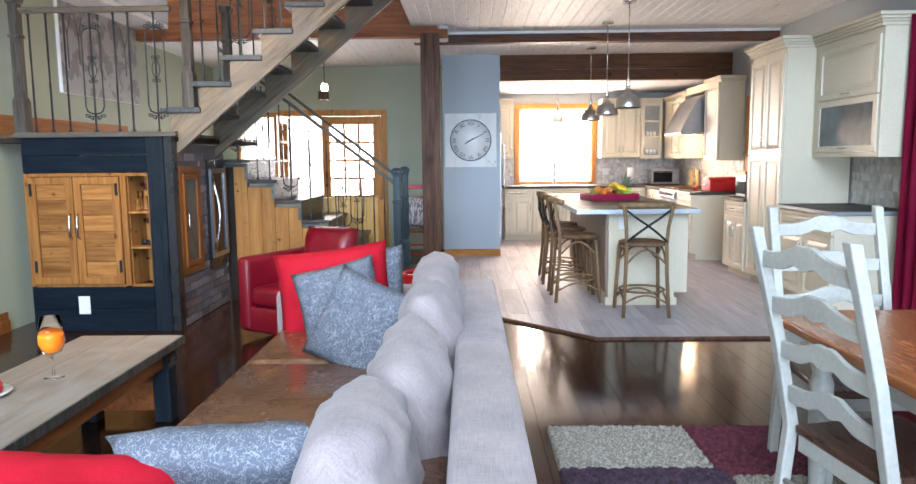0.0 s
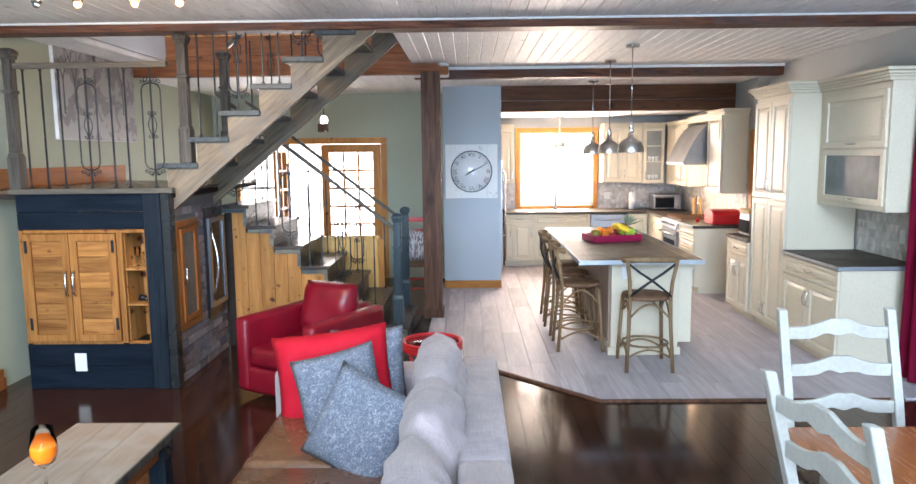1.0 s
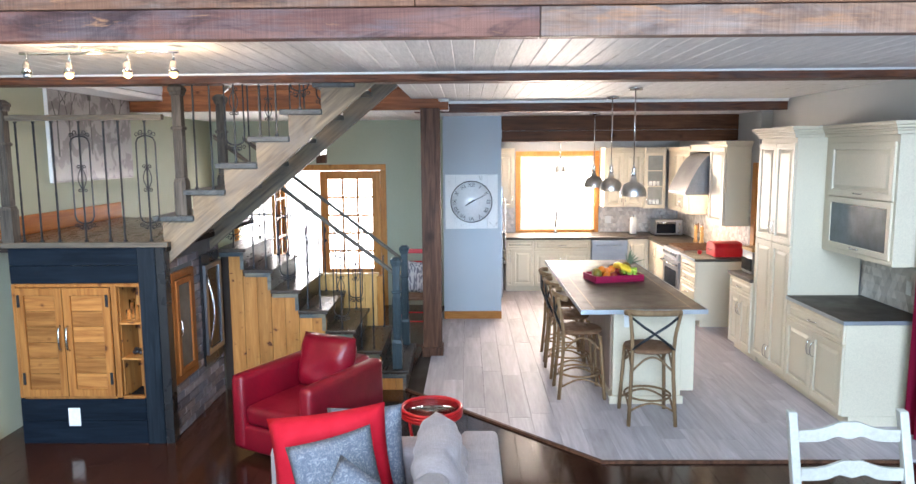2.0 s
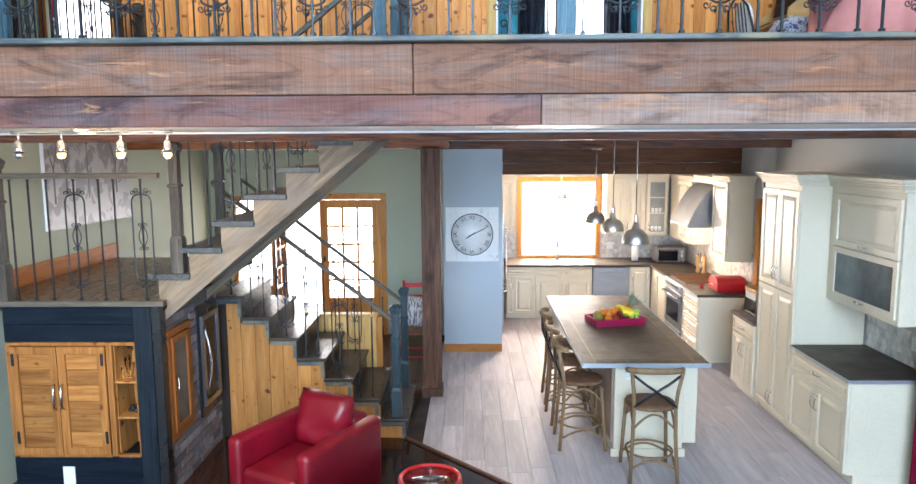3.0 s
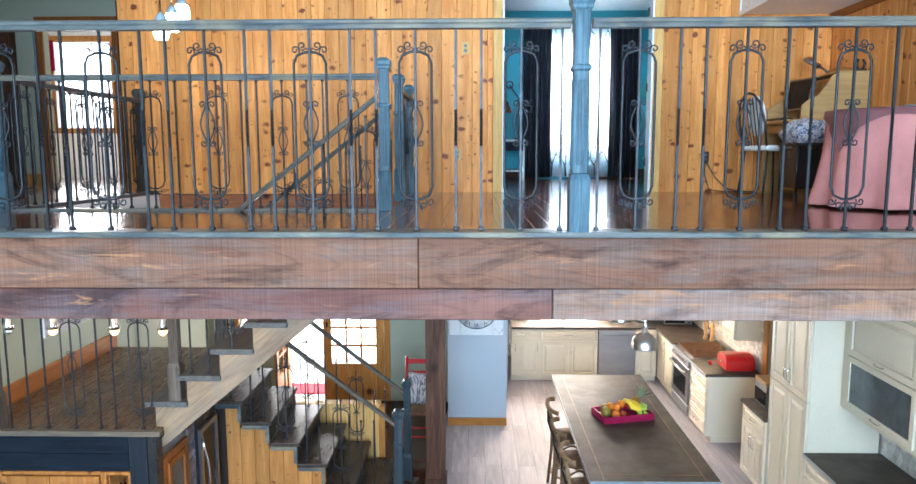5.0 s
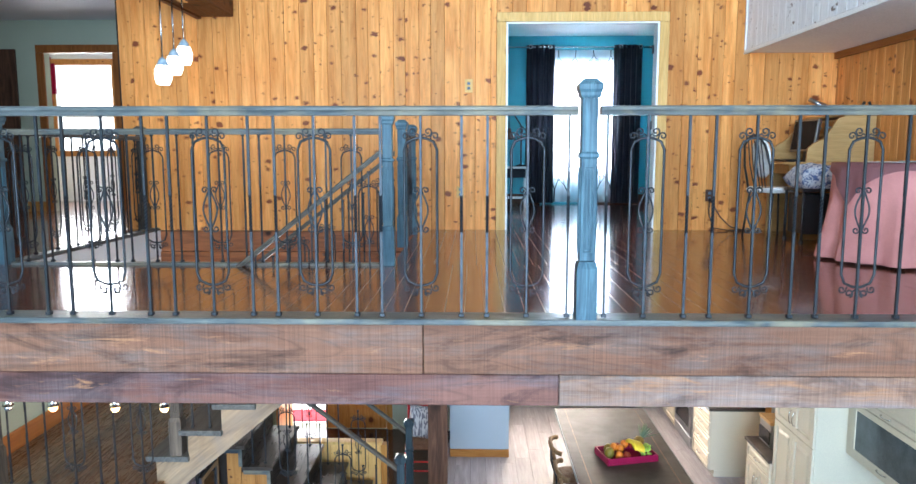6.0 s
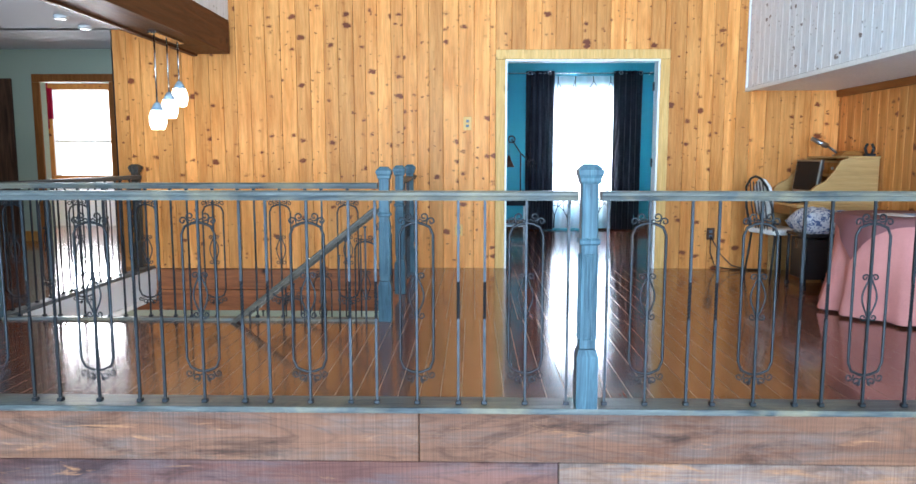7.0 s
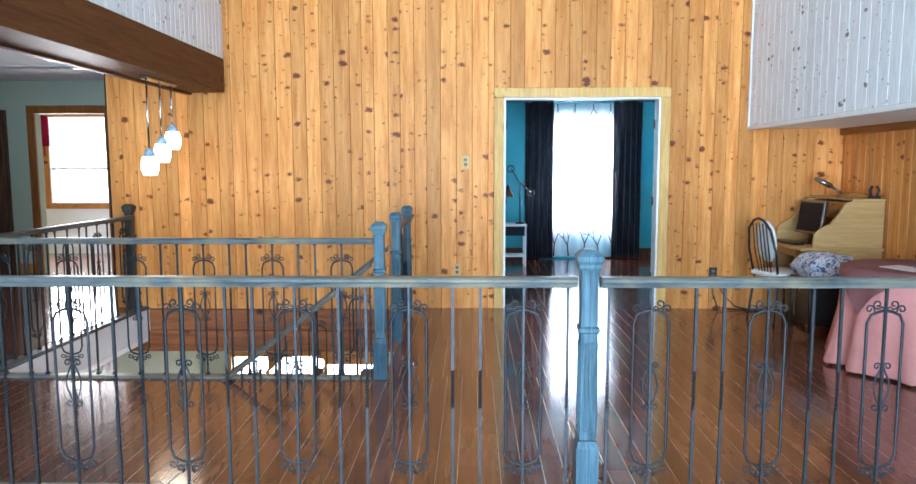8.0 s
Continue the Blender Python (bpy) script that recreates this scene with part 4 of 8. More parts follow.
SILL = F2 + 0.065
fr = thing("mezzanine_railing", "wrought iron railing with blue grey rails along the mezzanine edge", "railing", (0.6, 3.45, SILL), group="upper railings")
rail(fr, (XL, 3.45, SILL + RAIL_H - 0.045), (0.55, 3.45, SILL + RAIL_H - 0.045), 0.07)
rail(fr, (0.65, 3.45, SILL + RAIL_H - 0.045), (XR, 3.45, SILL + RAIL_H - 0.045), 0.07)
newel(fr, NEWEL, (0.60, 3.45, SILL - 0.03))
k = -7
while k < 8:
    for base, lo, hi in ((-0.155, XL, 0.53), (0.865, 0.66, XR - 0.03)):
        for off, me in ((0, FANCY), (0.185, PLAIN), (0.302, PLAIN)):
            bx = base + 0.484 * k + off
            if lo + 0.05 < bx < hi:
                piece("baluster", me, fr, (bx, 3.45, SILL))
    k += 1
piece("baluster", PLAIN, fr, (0.685, 3.45, SILL))

mr = thing("stair_well_railing", "wrought iron railing round the stair opening", "railing", (-0.55, 5.38, F2), group="upper railings")
rail(mr, (HX0, 5.37, F2 + 0.955), (-0.58, 5.37, F2 + 0.955))
for k in range(6):
    for off, me in ((0, FANCY), (0.185, PLAIN), (0.302, PLAIN)):
        bx = -0.80 - 0.484 * k - off
        if bx > HX0 + 0.03:
            piece("baluster", me, mr, (bx, 5.37, F2 + 0.02))
for x, y in ((-0.535, 5.37), (-0.535, 6.42), (-0.535, 7.42), (HX0 - 0.06, 5.37)):
    newel(mr, NEWEL, (x, y, F2))
rail(mr, (-0.535, 6.47, F2 + 0.955), (-0.535, 7.37, F2 + 0.955))
rail(mr, (-0.535, 7.47, F2 + 0.955), (-0.535, 7.87, F2 + 0.955))
for i, y in enumerate((6.58, 6.70, 6.88, 7.06, 7.18, 7.30, 7.62)):
    piece("baluster", FANCY if i == 2 else PLAIN, mr, (-0.535, y, F2 + 0.02), (0, 0, radians(90)))
bm = bm_new()
box(bm, HX0, -0.60, 5.335, 5.405, F2 - 0.01, F2 + 0.02, 0.004)
part("shoe_rail", bm, BLUEGREY_X, mr)
hr = thing("hall_railing", "wrought iron railing along the hall side of the stair opening", "railing", (HX0, 6.6, F2), group="upper railings")
rail(hr, (HX0 - 0.06, 5.42, F2 + 0.955), (HX0 - 0.06, 7.70, F2 + 0.955))
newel(hr, NEWEL_LANDING, (HX0 - 0.12, 7.76, F2))
for k in range(5):
    for off, me in ((0, FANCY), (0.185, PLAIN), (0.302, PLAIN)):
        y = 5.56 + 0.484 * k + off
        if y < 7.68:
            piece("baluster", me, hr, (HX0 - 0.06, y, F2 + 0.02), (0, 0, radians(90)))
bm = bm_new()
box(bm, HX0 - 0.10, HX0 + 0.004, 5.42, 7.84, F2 - 0.01, F2 + 0.02, 0.004)
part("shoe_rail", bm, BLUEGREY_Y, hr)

lr = thing("landing_railing", "wrought iron railing on the stair landing", "railing", (-2.9, 5.17, LZ), group="stair railings")
rail(lr, (-3.42, 5.19, LZ + 0.95), (-2.22, 5.19, LZ + 0.95), stain=RAILBROWN)
newel(lr, NEWEL_LANDING, (-3.47, 5.20, LZ))
for bx, me in ((-3.36, PLAIN), (-3.22, PLAIN), (-3.08, PLAIN), (-2.87, FANCY), (-2.68, PLAIN), (-2.565, PLAIN), (-2.36, FANCY)):
    piece("baluster", me, lr, (bx, 5.19, LZ + 0.01))

SL2 = RISE2 / RUN2
for y, nm in ((SY0 + 0.03, "near"), (SY1 - 0.03, "far")):
    sr = thing("stair_railing", "sloping wrought iron stair railing with a blue grey handrail", "railing", (-1.4, y, LZ), group="stair railings")
    line = lambda x: 4.06 + SL2 * (x + 0.6)
    rail(sr, (-2.10, y, line(-2.10)), (-0.585, y, line(-0.585)), stain=RAILBROWN)
    newel(sr, NEWEL_LOW, (-2.14, y, LZ + RISE2))
    for i in range(1, 7):
        x0, z1 = -2.37 + RUN2 * i, LZ + RISE2 * (i + 1)
        for off, me in (((0.09, PLAIN_S), (0.22, PLAIN_S)) if i % 2 else ((0.15, FANCY_S),)):
            if x0 + off < -0.6:
                piece("baluster", me, sr, (x0 + off, y, z1))
SL1 = RISE1 / RUN1
for y in (NOSE_Y0 + 0.06, NOSE_Y1 - 0.06):
    sr = thing("stair_railing", "sloping wrought iron railing of the lower stair", "railing", (-1.3, y, 0.2), group="stair railings")
    line = lambda x: 1.13 - SL1 * (x + 0.60)
    rail(sr, (-0.62, y, line(-0.62)), (-2.3, y, line(-2.3)), stain=RAILBROWN)
    newel(sr, NEWEL_FOOT, (-0.585, y, RISE1))
    for i in range(1, 7):
        x1, z1 = -0.47 - RUN1 * i, RISE1 * (i + 1)
        for off, me in (((-0.09, PLAIN_L), (-0.21, PLAIN_L)) if i % 2 else ((-0.14, FANCY_L),)):
            piece("baluster", me, sr, (x1 + off, y, z1 - 0.005))

# ---- materials of the things ----
def weave(name, pale, dim):
    """Coarse woven cloth: slubs along two ways of thread over a soft patchy tone."""
    m, n, l, p = nodes_of(name)
    along = noise_tex(n, l, coords(n, l, (260, 14, 260)), 1.0, 3.0, 0.6)
    across = noise_tex(n, l, coords(n, l, (16, 260, 16)), 1.0, 3.0, 0.6)
    soft = noise_tex(n, l, coords(n, l, (1, 1, 1)), 5.0, 4.0)
    col = mix(n, l, ramp(n, l, soft, [(0.3, 0.0), (0.7, 1.0)]), pale, dim)
    for thread in (along, across):
        col = mix(n, l, 0.7, col, ramp(n, l, thread, [(0.28, 0.78), (0.72, 1.18)]), "MULTIPLY")
    l.new(col, p.inputs["Base Color"])
    p.inputs["Roughness"].default_value, p.inputs["Specular IOR Level"].default_value = 0.88, 0.2
    p.inputs["Sheen Weight"].default_value = 0.15
    bump_in(n, l, p, mix(n, l, 0.5, along, across), 0.35, 0.004)
    return m



CREAM = surface("cream_cabinet_paint", (0.63, 0.555, 0.42), (0.60, 0.525, 0.395), 0.4, scale=1.5, fine=120, bump=0.02)
COUNTER = surface("dark_grey_counter", (0.064, 0.050, 0.038), (0.046, 0.036, 0.028), 0.53, scale=6, fine=220, bump=0.02)
COUNTER_EDGE = surface("steel_edge", (0.42, 0.45, 0.48), (0.36, 0.39, 0.42), 0.35, 0.6)
STEEL = surface("brushed_steel", (0.36, 0.365, 0.38), (0.29, 0.295, 0.31), 0.32, 1.0, scale=2, fine=60, bump=0.012, stretch=(1, 1, 3))
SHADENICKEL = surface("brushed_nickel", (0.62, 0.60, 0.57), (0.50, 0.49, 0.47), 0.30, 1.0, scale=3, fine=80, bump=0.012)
CHROME = surface("satin_chrome", (0.68, 0.67, 0.65), (0.6, 0.6, 0.6), 0.2, 1.0)
BLACK = surface("black_enamel", (0.018, 0.018, 0.02), (0.012, 0.012, 0.013), 0.3)
BLACKGLASS = surface("dark_glass", (0.012, 0.013, 0.015), (0.01, 0.01, 0.012), 0.1)
BLACKGLASS.node_tree.nodes["Principled BSDF"].inputs["Specular IOR Level"].default_value = 0.12
SHADEGLASS = surface("smoked_glass", (0.10, 0.125, 0.13), (0.05, 0.065, 0.07), 0.08, scale=5)
PALEGLASS = surface("pale_grey_glass", (0.30, 0.31, 0.29), (0.22, 0.23, 0.22), 0.12, scale=5)
BROWNIRON = surface("brown_cast_iron", (0.24, 0.12, 0.05), (0.10, 0.05, 0.028), 0.45, 0.3, scale=20, fine=160, bump=0.2)
NICKEL = surface("dark_nickel", (0.30, 0.30, 0.31), (0.24, 0.24, 0.25), 0.35, 1.0)
STOOLWOOD = timber("weathered_oak", (0.27, 0.17, 0.09), (0.16, 0.095, 0.05), "z", 0.55, pieces=0.1)
RUSH = surface("brown_woven_seat", (0.19, 0.10, 0.055), (0.12, 0.06, 0.03), 0.7, scale=14, fine=140, bump=0.4)
REDLEATHER = surface("red_leather", (0.225, 0.005, 0.016), (0.15, 0.003, 0.010), 0.34, scale=4, fine=60, bump=0.14, coat=0.04)
BROWNLEATHER = surface("brown_leather", (0.185, 0.080, 0.037), (0.11, 0.046, 0.022), 0.27, scale=5, fine=16, bump=0.6, coat=0.35)
LINEN = weave("pale_linen", (0.37, 0.29, 0.28), (0.28, 0.225, 0.225))
REDCLOTH = surface("bright_red_cloth", (0.52, 0.005, 0.020), (0.42, 0.004, 0.014), 0.8, scale=6, fine=230, bump=0.25)
WHITEPAINT = surface("worn_white_paint", (0.42, 0.40, 0.355), (0.35, 0.325, 0.29), 0.42, scale=5, fine=60, bump=0.05)
TABLEWOOD = timber("orange_brown_tabletop", (0.36, 0.115, 0.032), (0.22, 0.06, 0.017), "y", 0.25, 0.4, (0.08, 0.02, 0.01), 0.05, 0.3, 0.05)
SEATWOOD = timber("dark_seat_wood", (0.085, 0.038, 0.022), (0.05, 0.02, 0.012), "y", 0.3, pieces=0.05)
PALEWOOD = timber("bleached_tabletop", (0.37, 0.285, 0.22), (0.26, 0.195, 0.15), "y", 0.45, pieces=0.06, blotch=(0.38, 0.33, 0.29))
APRONWOOD = timber("red_brown_apron", (0.34, 0.11, 0.035), (0.18, 0.052, 0.018), "y", 0.4, 0.5, pieces=0.1)
OAK = timber("light_oak", (0.58, 0.36, 0.15), (0.47, 0.27, 0.10), "x", 0.4, pieces=0.06)
REDPAINT = surface("red_paint", (0.50, 0.010, 0.014), (0.42, 0.008, 0.010), 0.35)
CURTAINRED = surface("crimson_curtain", (0.36, 0.006, 0.05), (0.30, 0.005, 0.04), 0.75, fine=200, bump=0.2)
CURTAINBLACK = surface("charcoal_curtain", (0.035, 0.042, 0.055), (0.026, 0.032, 0.042), 0.6, fine=200, bump=0.15)
PINKCLOTH = surface("salmon_cloth", (0.62, 0.25, 0.22), (0.52, 0.20, 0.18), 0.8, scale=5, fine=160, bump=0.2)
MAUVECLOTH = surface("mauve_cloth", (0.22, 0.085, 0.085), (0.17, 0.065, 0.065), 0.65, fine=160, bump=0.15)
SOCKET = surface("blue_grey_socket", (0.10, 0.15, 0.20), (0.07, 0.10, 0.14), 0.4)
PLASTIC = surface("white_plastic", (0.74, 0.74, 0.72), (0.71, 0.71, 0.69), 0.35)
LAMPWHITE = glow("lit_opal_glass", (1.0, 0.93, 0.80), 6.0)
LAMPHOT = glow("lit_bulb", (1.0, 0.62, 0.22), 2.6)
JUICE = surface("orange_drink", (0.85, 0.16, 0.006), (0.8, 0.14, 0.005), 0.15)


def two_tone(name, a, b, scale, cut, rough=0.8, detail=1.0, distort=1.2, stretch=(1, 1, 1), bump=0.2):
    """A cloth or stone with two colours in wandering shapes."""
    m, n, l, p = nodes_of(name)
    v = coords(n, l, stretch)
    w = put(n, "ShaderNodeTexNoise", Scale=scale, Detail=detail, Distortion=distort)
    l.new(v, w.inputs["Vector"])
    fine = noise_tex(n, l, v, scale * 12, 2.0)
    col = mix(n, l, ramp(n, l, w.outputs[0], [(cut - 0.025, 0.0), (cut + 0.025, 1.0)]), a, b)
    col = mix(n, l, 0.4, col, ramp(n, l, fine, [(0.25, 0.75), (0.75, 1.2)]), "MULTIPLY")
    l.new(col, p.inputs["Base Color"])
    p.inputs["Roughness"].default_value = rough
    bump_in(n, l, p, fine, bump)
    return m


def squiggle(name, a, b, scale, width, rough=0.85, stretch=(1, 1, 1)):
    """Cloth with thin wandering lines."""
    m, n, l, p = nodes_of(name)
    v = coords(n, l, stretch)
    w = put(n, "ShaderNodeTexNoise", Scale=scale, Detail=1.0, Distortion=1.6)
    l.new(v, w.inputs["Vector"])
    line = ramp(n, l, w.outputs[0], [(0.5 - width, 0.0), (0.5 - width * 0.6, 1.0), (0.5 + width * 0.6, 1.0), (0.5 + width, 0.0)])
    fine = noise_tex(n, l, v, 240, 2.0)
    col = mix(n, l, mix(n, l, 0.25, line, fine), a, b)
    l.new(col, p.inputs["Base Color"])
    p.inputs["Roughness"].default_value = rough
    bump_in(n, l, p, fine, 0.3)
    return m


PATTERN = squiggle("grey_blue_patterned_cloth", (0.085, 0.095, 0.130), (0.29, 0.285, 0.30), 42, 0.042)
SHEER = surface("white_sheer_cloth", (0.86, 0.88, 0.90), (0.82, 0.84, 0.87), 0.85, scale=6, fine=220)
BLANKET = two_tone("knitted_multicolour", (0.62, 0.62, 0.66), (0.08, 0.12, 0.26), 30, 0.54, 0.9)
STRIPES = two_tone("striped_cushion_cloth", (0.60, 0.57, 0.56), (0.20, 0.19, 0.22), 9, 0.52, 0.9, 0.0, 0.1, (6, 6, 0.4))
RUGPALE = two_tone("shaggy_pale_grey", (0.33, 0.285, 0.23), (0.20, 0.165, 0.125), 75, 0.5, 0.95, 4, 0.5)
RUGWINE = two_tone("shaggy_wine", (0.12, 0.018, 0.03), (0.075, 0.010, 0.02), 30, 0.5, 0.95, 3, 0.5)
RUGDARK = two_tone("shaggy_aubergine", (0.055, 0.025, 0.04), (0.03, 0.014, 0.022), 30, 0.5, 0.95, 3, 0.5)
PHOTO = two_tone("faded_grey_print", (0.36, 0.335, 0.325), (0.20, 0.185, 0.18), 6.0, 0.52, 0.4, 8, 0.6)
ISLEPALE = timber("grey_brown_panel", (0.36, 0.27, 0.21), (0.27, 0.19, 0.15), "z", 0.5, pieces=0.05)


def tile_material(name, a, b):
    m, n, l, p = nodes_of(name)
    g = n.new("ShaderNodeNewGeometry")
    col = mix(n, l, g.outputs["Random Per Island"], a, b)
    v = coords(n, l, (1, 1, 1), False)
    col = mix(n, l, 0.5, col, ramp(n, l, noise_tex(n, l, v, 18), [(0.25, 0.75), (0.75, 1.15)]), "MULTIPLY")
    l.new(col, p.inputs["Base Color"])
    p.inputs["Roughness"].default_value = 0.35
    return m


TILE = tile_material("grey_beige_marble_tile", (0.40, 0.36, 0.32), (0.70, 0.65, 0.60))


def brick_material():
    m, n, l, p = nodes_of("grey_purple_brick")
    oi = n.new("ShaderNodeObjectInfo")
    v = coords(n, l, (1, 1, 1))
    col = ramp(n, l, oi.outputs["Random"], [(0.0, (0.10, 0.09, 0.11)), (0.35, (0.25, 0.18, 0.165)), (0.7, (0.16, 0.155, 0.19)), (1.0, (0.33, 0.28, 0.275))])
    col = mix(n, l, 0.7, col, ramp(n, l, noise_tex(n, l, v, 16, 6), [(0.25, 0.6), (0.75, 1.3)]), "MULTIPLY")
    l.new(col, p.inputs["Base Color"])
    p.inputs["Roughness"].default_value = 0.8
    bump_in(n, l, p, noise_tex(n, l, v, 45, 5), 0.6)
    return m


BRICK = brick_material()
MORTAR = surface("grey_mortar", (0.20, 0.19, 0.185), (0.16, 0.15, 0.145), 0.9, fine=120, bump=0.4)


# ---- shapes used by several things ----
def raised(bm, x0, x1, y, z0, z1, t=0.02, frame_w=0.055):
    """A frame and raised panel door whose face looks down -y."""
    w = min(frame_w, (x1 - x0) * 0.26, (z1 - z0) * 0.26)
    s = 0.03 if frame_w > 0.04 else 0.014
    steps = ((0.0, t), (0.0, 0.003), (0.003, 0.0), (w, 0.0), (w + 0.007, 0.015), (w + 0.013, 0.015), (w + 0.013 + s, 0.003), (w + 0.016 + s, 0.002))
    loops = [[bm.verts.new((px, y + d, pz)) for px, pz in ((x0 + k, z0 + k), (x1 - k, z0 + k), (x1 - k, z1 - k), (x0 + k, z1 - k))] for k, d in steps]
    for a, b in zip(loops, loops[1:]):
        for j in range(4):
            bm.faces.new((a[j], a[(j + 1) % 4], b[(j + 1) % 4], b[j]))
    bm.faces.new(loops[-1])
    bm.faces.new(loops[0][::-1])
    bmesh.ops.recalc_face_normals(bm, faces=bm.faces[:])


def pull(x, y, z, upright=True, ln=0.13):
    bm = bm_new()
    pts = []
    for i in range(9):
        a = math.pi * i / 8
        u, d = -ln / 2 * math.cos(a), 0.03 * math.sin(a) ** 0.7
        pts.append((x, y - d, z + u) if upright else (x + u, y - d, z))
    tube(bm, pts, 0.0055, 6)
    return bm


def cabinet(name, label, place, w, d, h, fronts, z0=0.1, group="", crown=False, body=CREAM, handle=True):
    """A cabinet with its front looking down -y in its own axes. fronts: (kind, x0, x1, z0, z1, handle side)."""
    c = thing(name, label, "cabinet", (0, 0, 0), group)
    bm = bm_new()
    box(bm, 0, w, 0.0, d, z0, h, 0.002)
    if z0:
        box(bm, 0.0, w, 0.06, d, 0, z0 - 0.001)
    part("body", bm, body, c)
    for kind, x0, x1, a, b, side in fronts:
        bm = bm_new()
        if kind == "glass":
            fw = 0.055
            ring(bm, "y", x0, x1, a, b, fw, -0.021, -0.001)
            dr = part("door", bm, CREAM, c)
            bm = bm_new()
            box(bm, x0 + fw, x1 - fw, -0.012, -0.006, a + fw, b - fw)
            part("pane", bm, SHADEGLASS, dr, "grey reflecting glass")
        else:
            raised(bm, x0, x1, -0.021, a, b, frame_w=0.055 if kind == "door" else 0.03)
            dr = part(kind, bm, CREAM, c)
        if side == "l":
            bm = pull(x0 + 0.032, -0.021, b - 0.16 if b < 1.0 else a + 0.14)
        elif side == "r":
            bm = pull(x1 - 0.032, -0.021, b - 0.16 if b < 1.0 else a + 0.14)
        elif side == "b":
            bm = pull((x0 + x1) / 2, -0.021, a + 0.035, False)
        else:
            bm = pull((x0 + x1) / 2, -0.021, (a + b) / 2, False)
        part("handle", bm, CHROME, dr, "chrome bow handle")
    if crown:
        bm = bm_new()
        for k, (o, za, zb) in enumerate(((0.010, h, h + 0.03), (0.022, h + 0.03, h + 0.05), (0.04, h + 0.05, h + 0.075), (0.062, h + 0.075, h + 0.105))):
            box(bm, -o, w + o, -0.02 - o, d, za + 0.001, zb, 0.004)
        part("crown", bm, CREAM, c)
    c.matrix_basis = place
    return c


def cushion_bm(w, h, d, seed=0, pinch=0.10, n=14, plump=0.0, crease=0.03):
    """A soft pillow, w by h by d, lying in x and z, with pinched corners."""
    bm = bm_new()
    grid = {}
    for s in (-1, 1):
        for i in range(n + 1):
            for j in range(n + 1):
                u, v = 2 * i / n - 1, 2 * j / n - 1
                rim = abs(u) == 1 or abs(v) == 1
                if s == 1 and rim:
                    grid[s, i, j] = grid[-1, i, j]
                    continue
                puff = ((1 - u ** 4) * (1 - v ** 4)) ** 0.5
                bx = u * (1 - pinch * (1 - v * v) * 0.6 * abs(u)) * (1 - plump * abs(v) ** 3) * w / 2
                bz = v * (1 - pinch * (1 - u * u) * 0.6 * abs(v)) * (1 - plump * abs(u) ** 3) * h / 2
                q = noise.noise(Vector((u * 1.6 + seed, v * 1.6, s * 3.0 + seed))) * 0.12 * d * puff
                q += noise.noise(Vector((u * 4.5 + 2.0 * v + seed, v * 2.2 - u, s * 5.0 + seed))) * crease * d * puff ** 0.5 * 2
                grid[s, i, j] = bm.verts.new((bx, s * (d / 2 * puff) + q, bz))
    for s in (-1, 1):
        for i in range(n):
            for j in range(n):
                f = [grid[s, i, j], grid[s, i + 1, j], grid[s, i + 1, j + 1], grid[s, i, j + 1]]
                bm.faces.new(f if s < 0 else f[::-1]).smooth = True
    return bm


def pillow(name, mat, label, at, rot, w=0.5, h=0.5, d=0.17, seed=0.0, category="pillow", group="", piping=None):
    ob = solid(name, cushion_bm(w, h, d, seed), mat, label, category, group=group)
    ob.matrix_basis = pose(*at, *rot)
    return ob


def soft_box(bm, x0, x1, y0, y1, z0, z1, r, seg=3):
    box(bm, x0, x1, y0, y1, z0, z1, r, seg)
    for f in bm.faces:
        f.smooth = True


def drape(x0, x1, y, z0, z1, folds, depth, axis="x", n_z=10, flare=0.0):
    """A hanging curtain with folds, with thickness."""
    bm = bm_new()
    n = folds * 8
    rows = []
    for j in range(n_z + 1):
        v = j / n_z
        row = []
        for i in range(n + 1):
            u = i / n
            k = math.sin(u * folds * 2 * math.pi + 0.5 * math.sin(v * 2.0 + u * 7)) * depth * (0.6 + 0.4 * (1 - v)) + 0.3 * depth * noise.noise(Vector((u * 5, v * 2, folds)))
            a = x0 + (x1 - x0) * (u + flare * (1 - v) * (u - 0.5))
            row.append(bm.verts.new((a, y + k, z0 + (z1 - z0) * v) if axis == "x" else (y + k, a, z0 + (z1 - z0) * v)))
        rows.append(row)
    for a, b in zip(rows, rows[1:]):
        for i in range(n):
            bm.faces.new((a[i], a[i + 1], b[i + 1], b[i])).smooth = True
    bmesh.ops.solidify(bm, geom=bm.faces[:], thickness=0.004)
    return bm


# ---- cabinet under the landing, brick side, wine fridge ----
BX0, BX1, BY = -3.49, -2.27, 5.17
hutch = thing("stair_cabinet", "navy boarded cabinet under the landing with raw pine doors", "cabinet", (-2.9, 5.3, 0))
for z0, z1 in ((0.0, 0.19), (0.193, 0.375), (1.315, 1.455), (1.458, 1.60)):
    bm = bm_new()
    box(bm, BX0, -2.475, BY, BY + 0.02, z0, z1, 0.003)
    part("board", bm, NAVY, hutch)
bm = bm_new()
box(bm, -2.47, BX1 - 0.06, BY - 0.012, BY + 0.06, 0.0, 1.60, 0.004)
part("post", bm, NAVY_Z, hutch, "grey blue stained corner post")
bm = bm_new()
box(bm, BX1 - 0.058, BX1 + 0.012, BY - 0.008, BY + 0.09, 0.0, 1.60, 0.004)
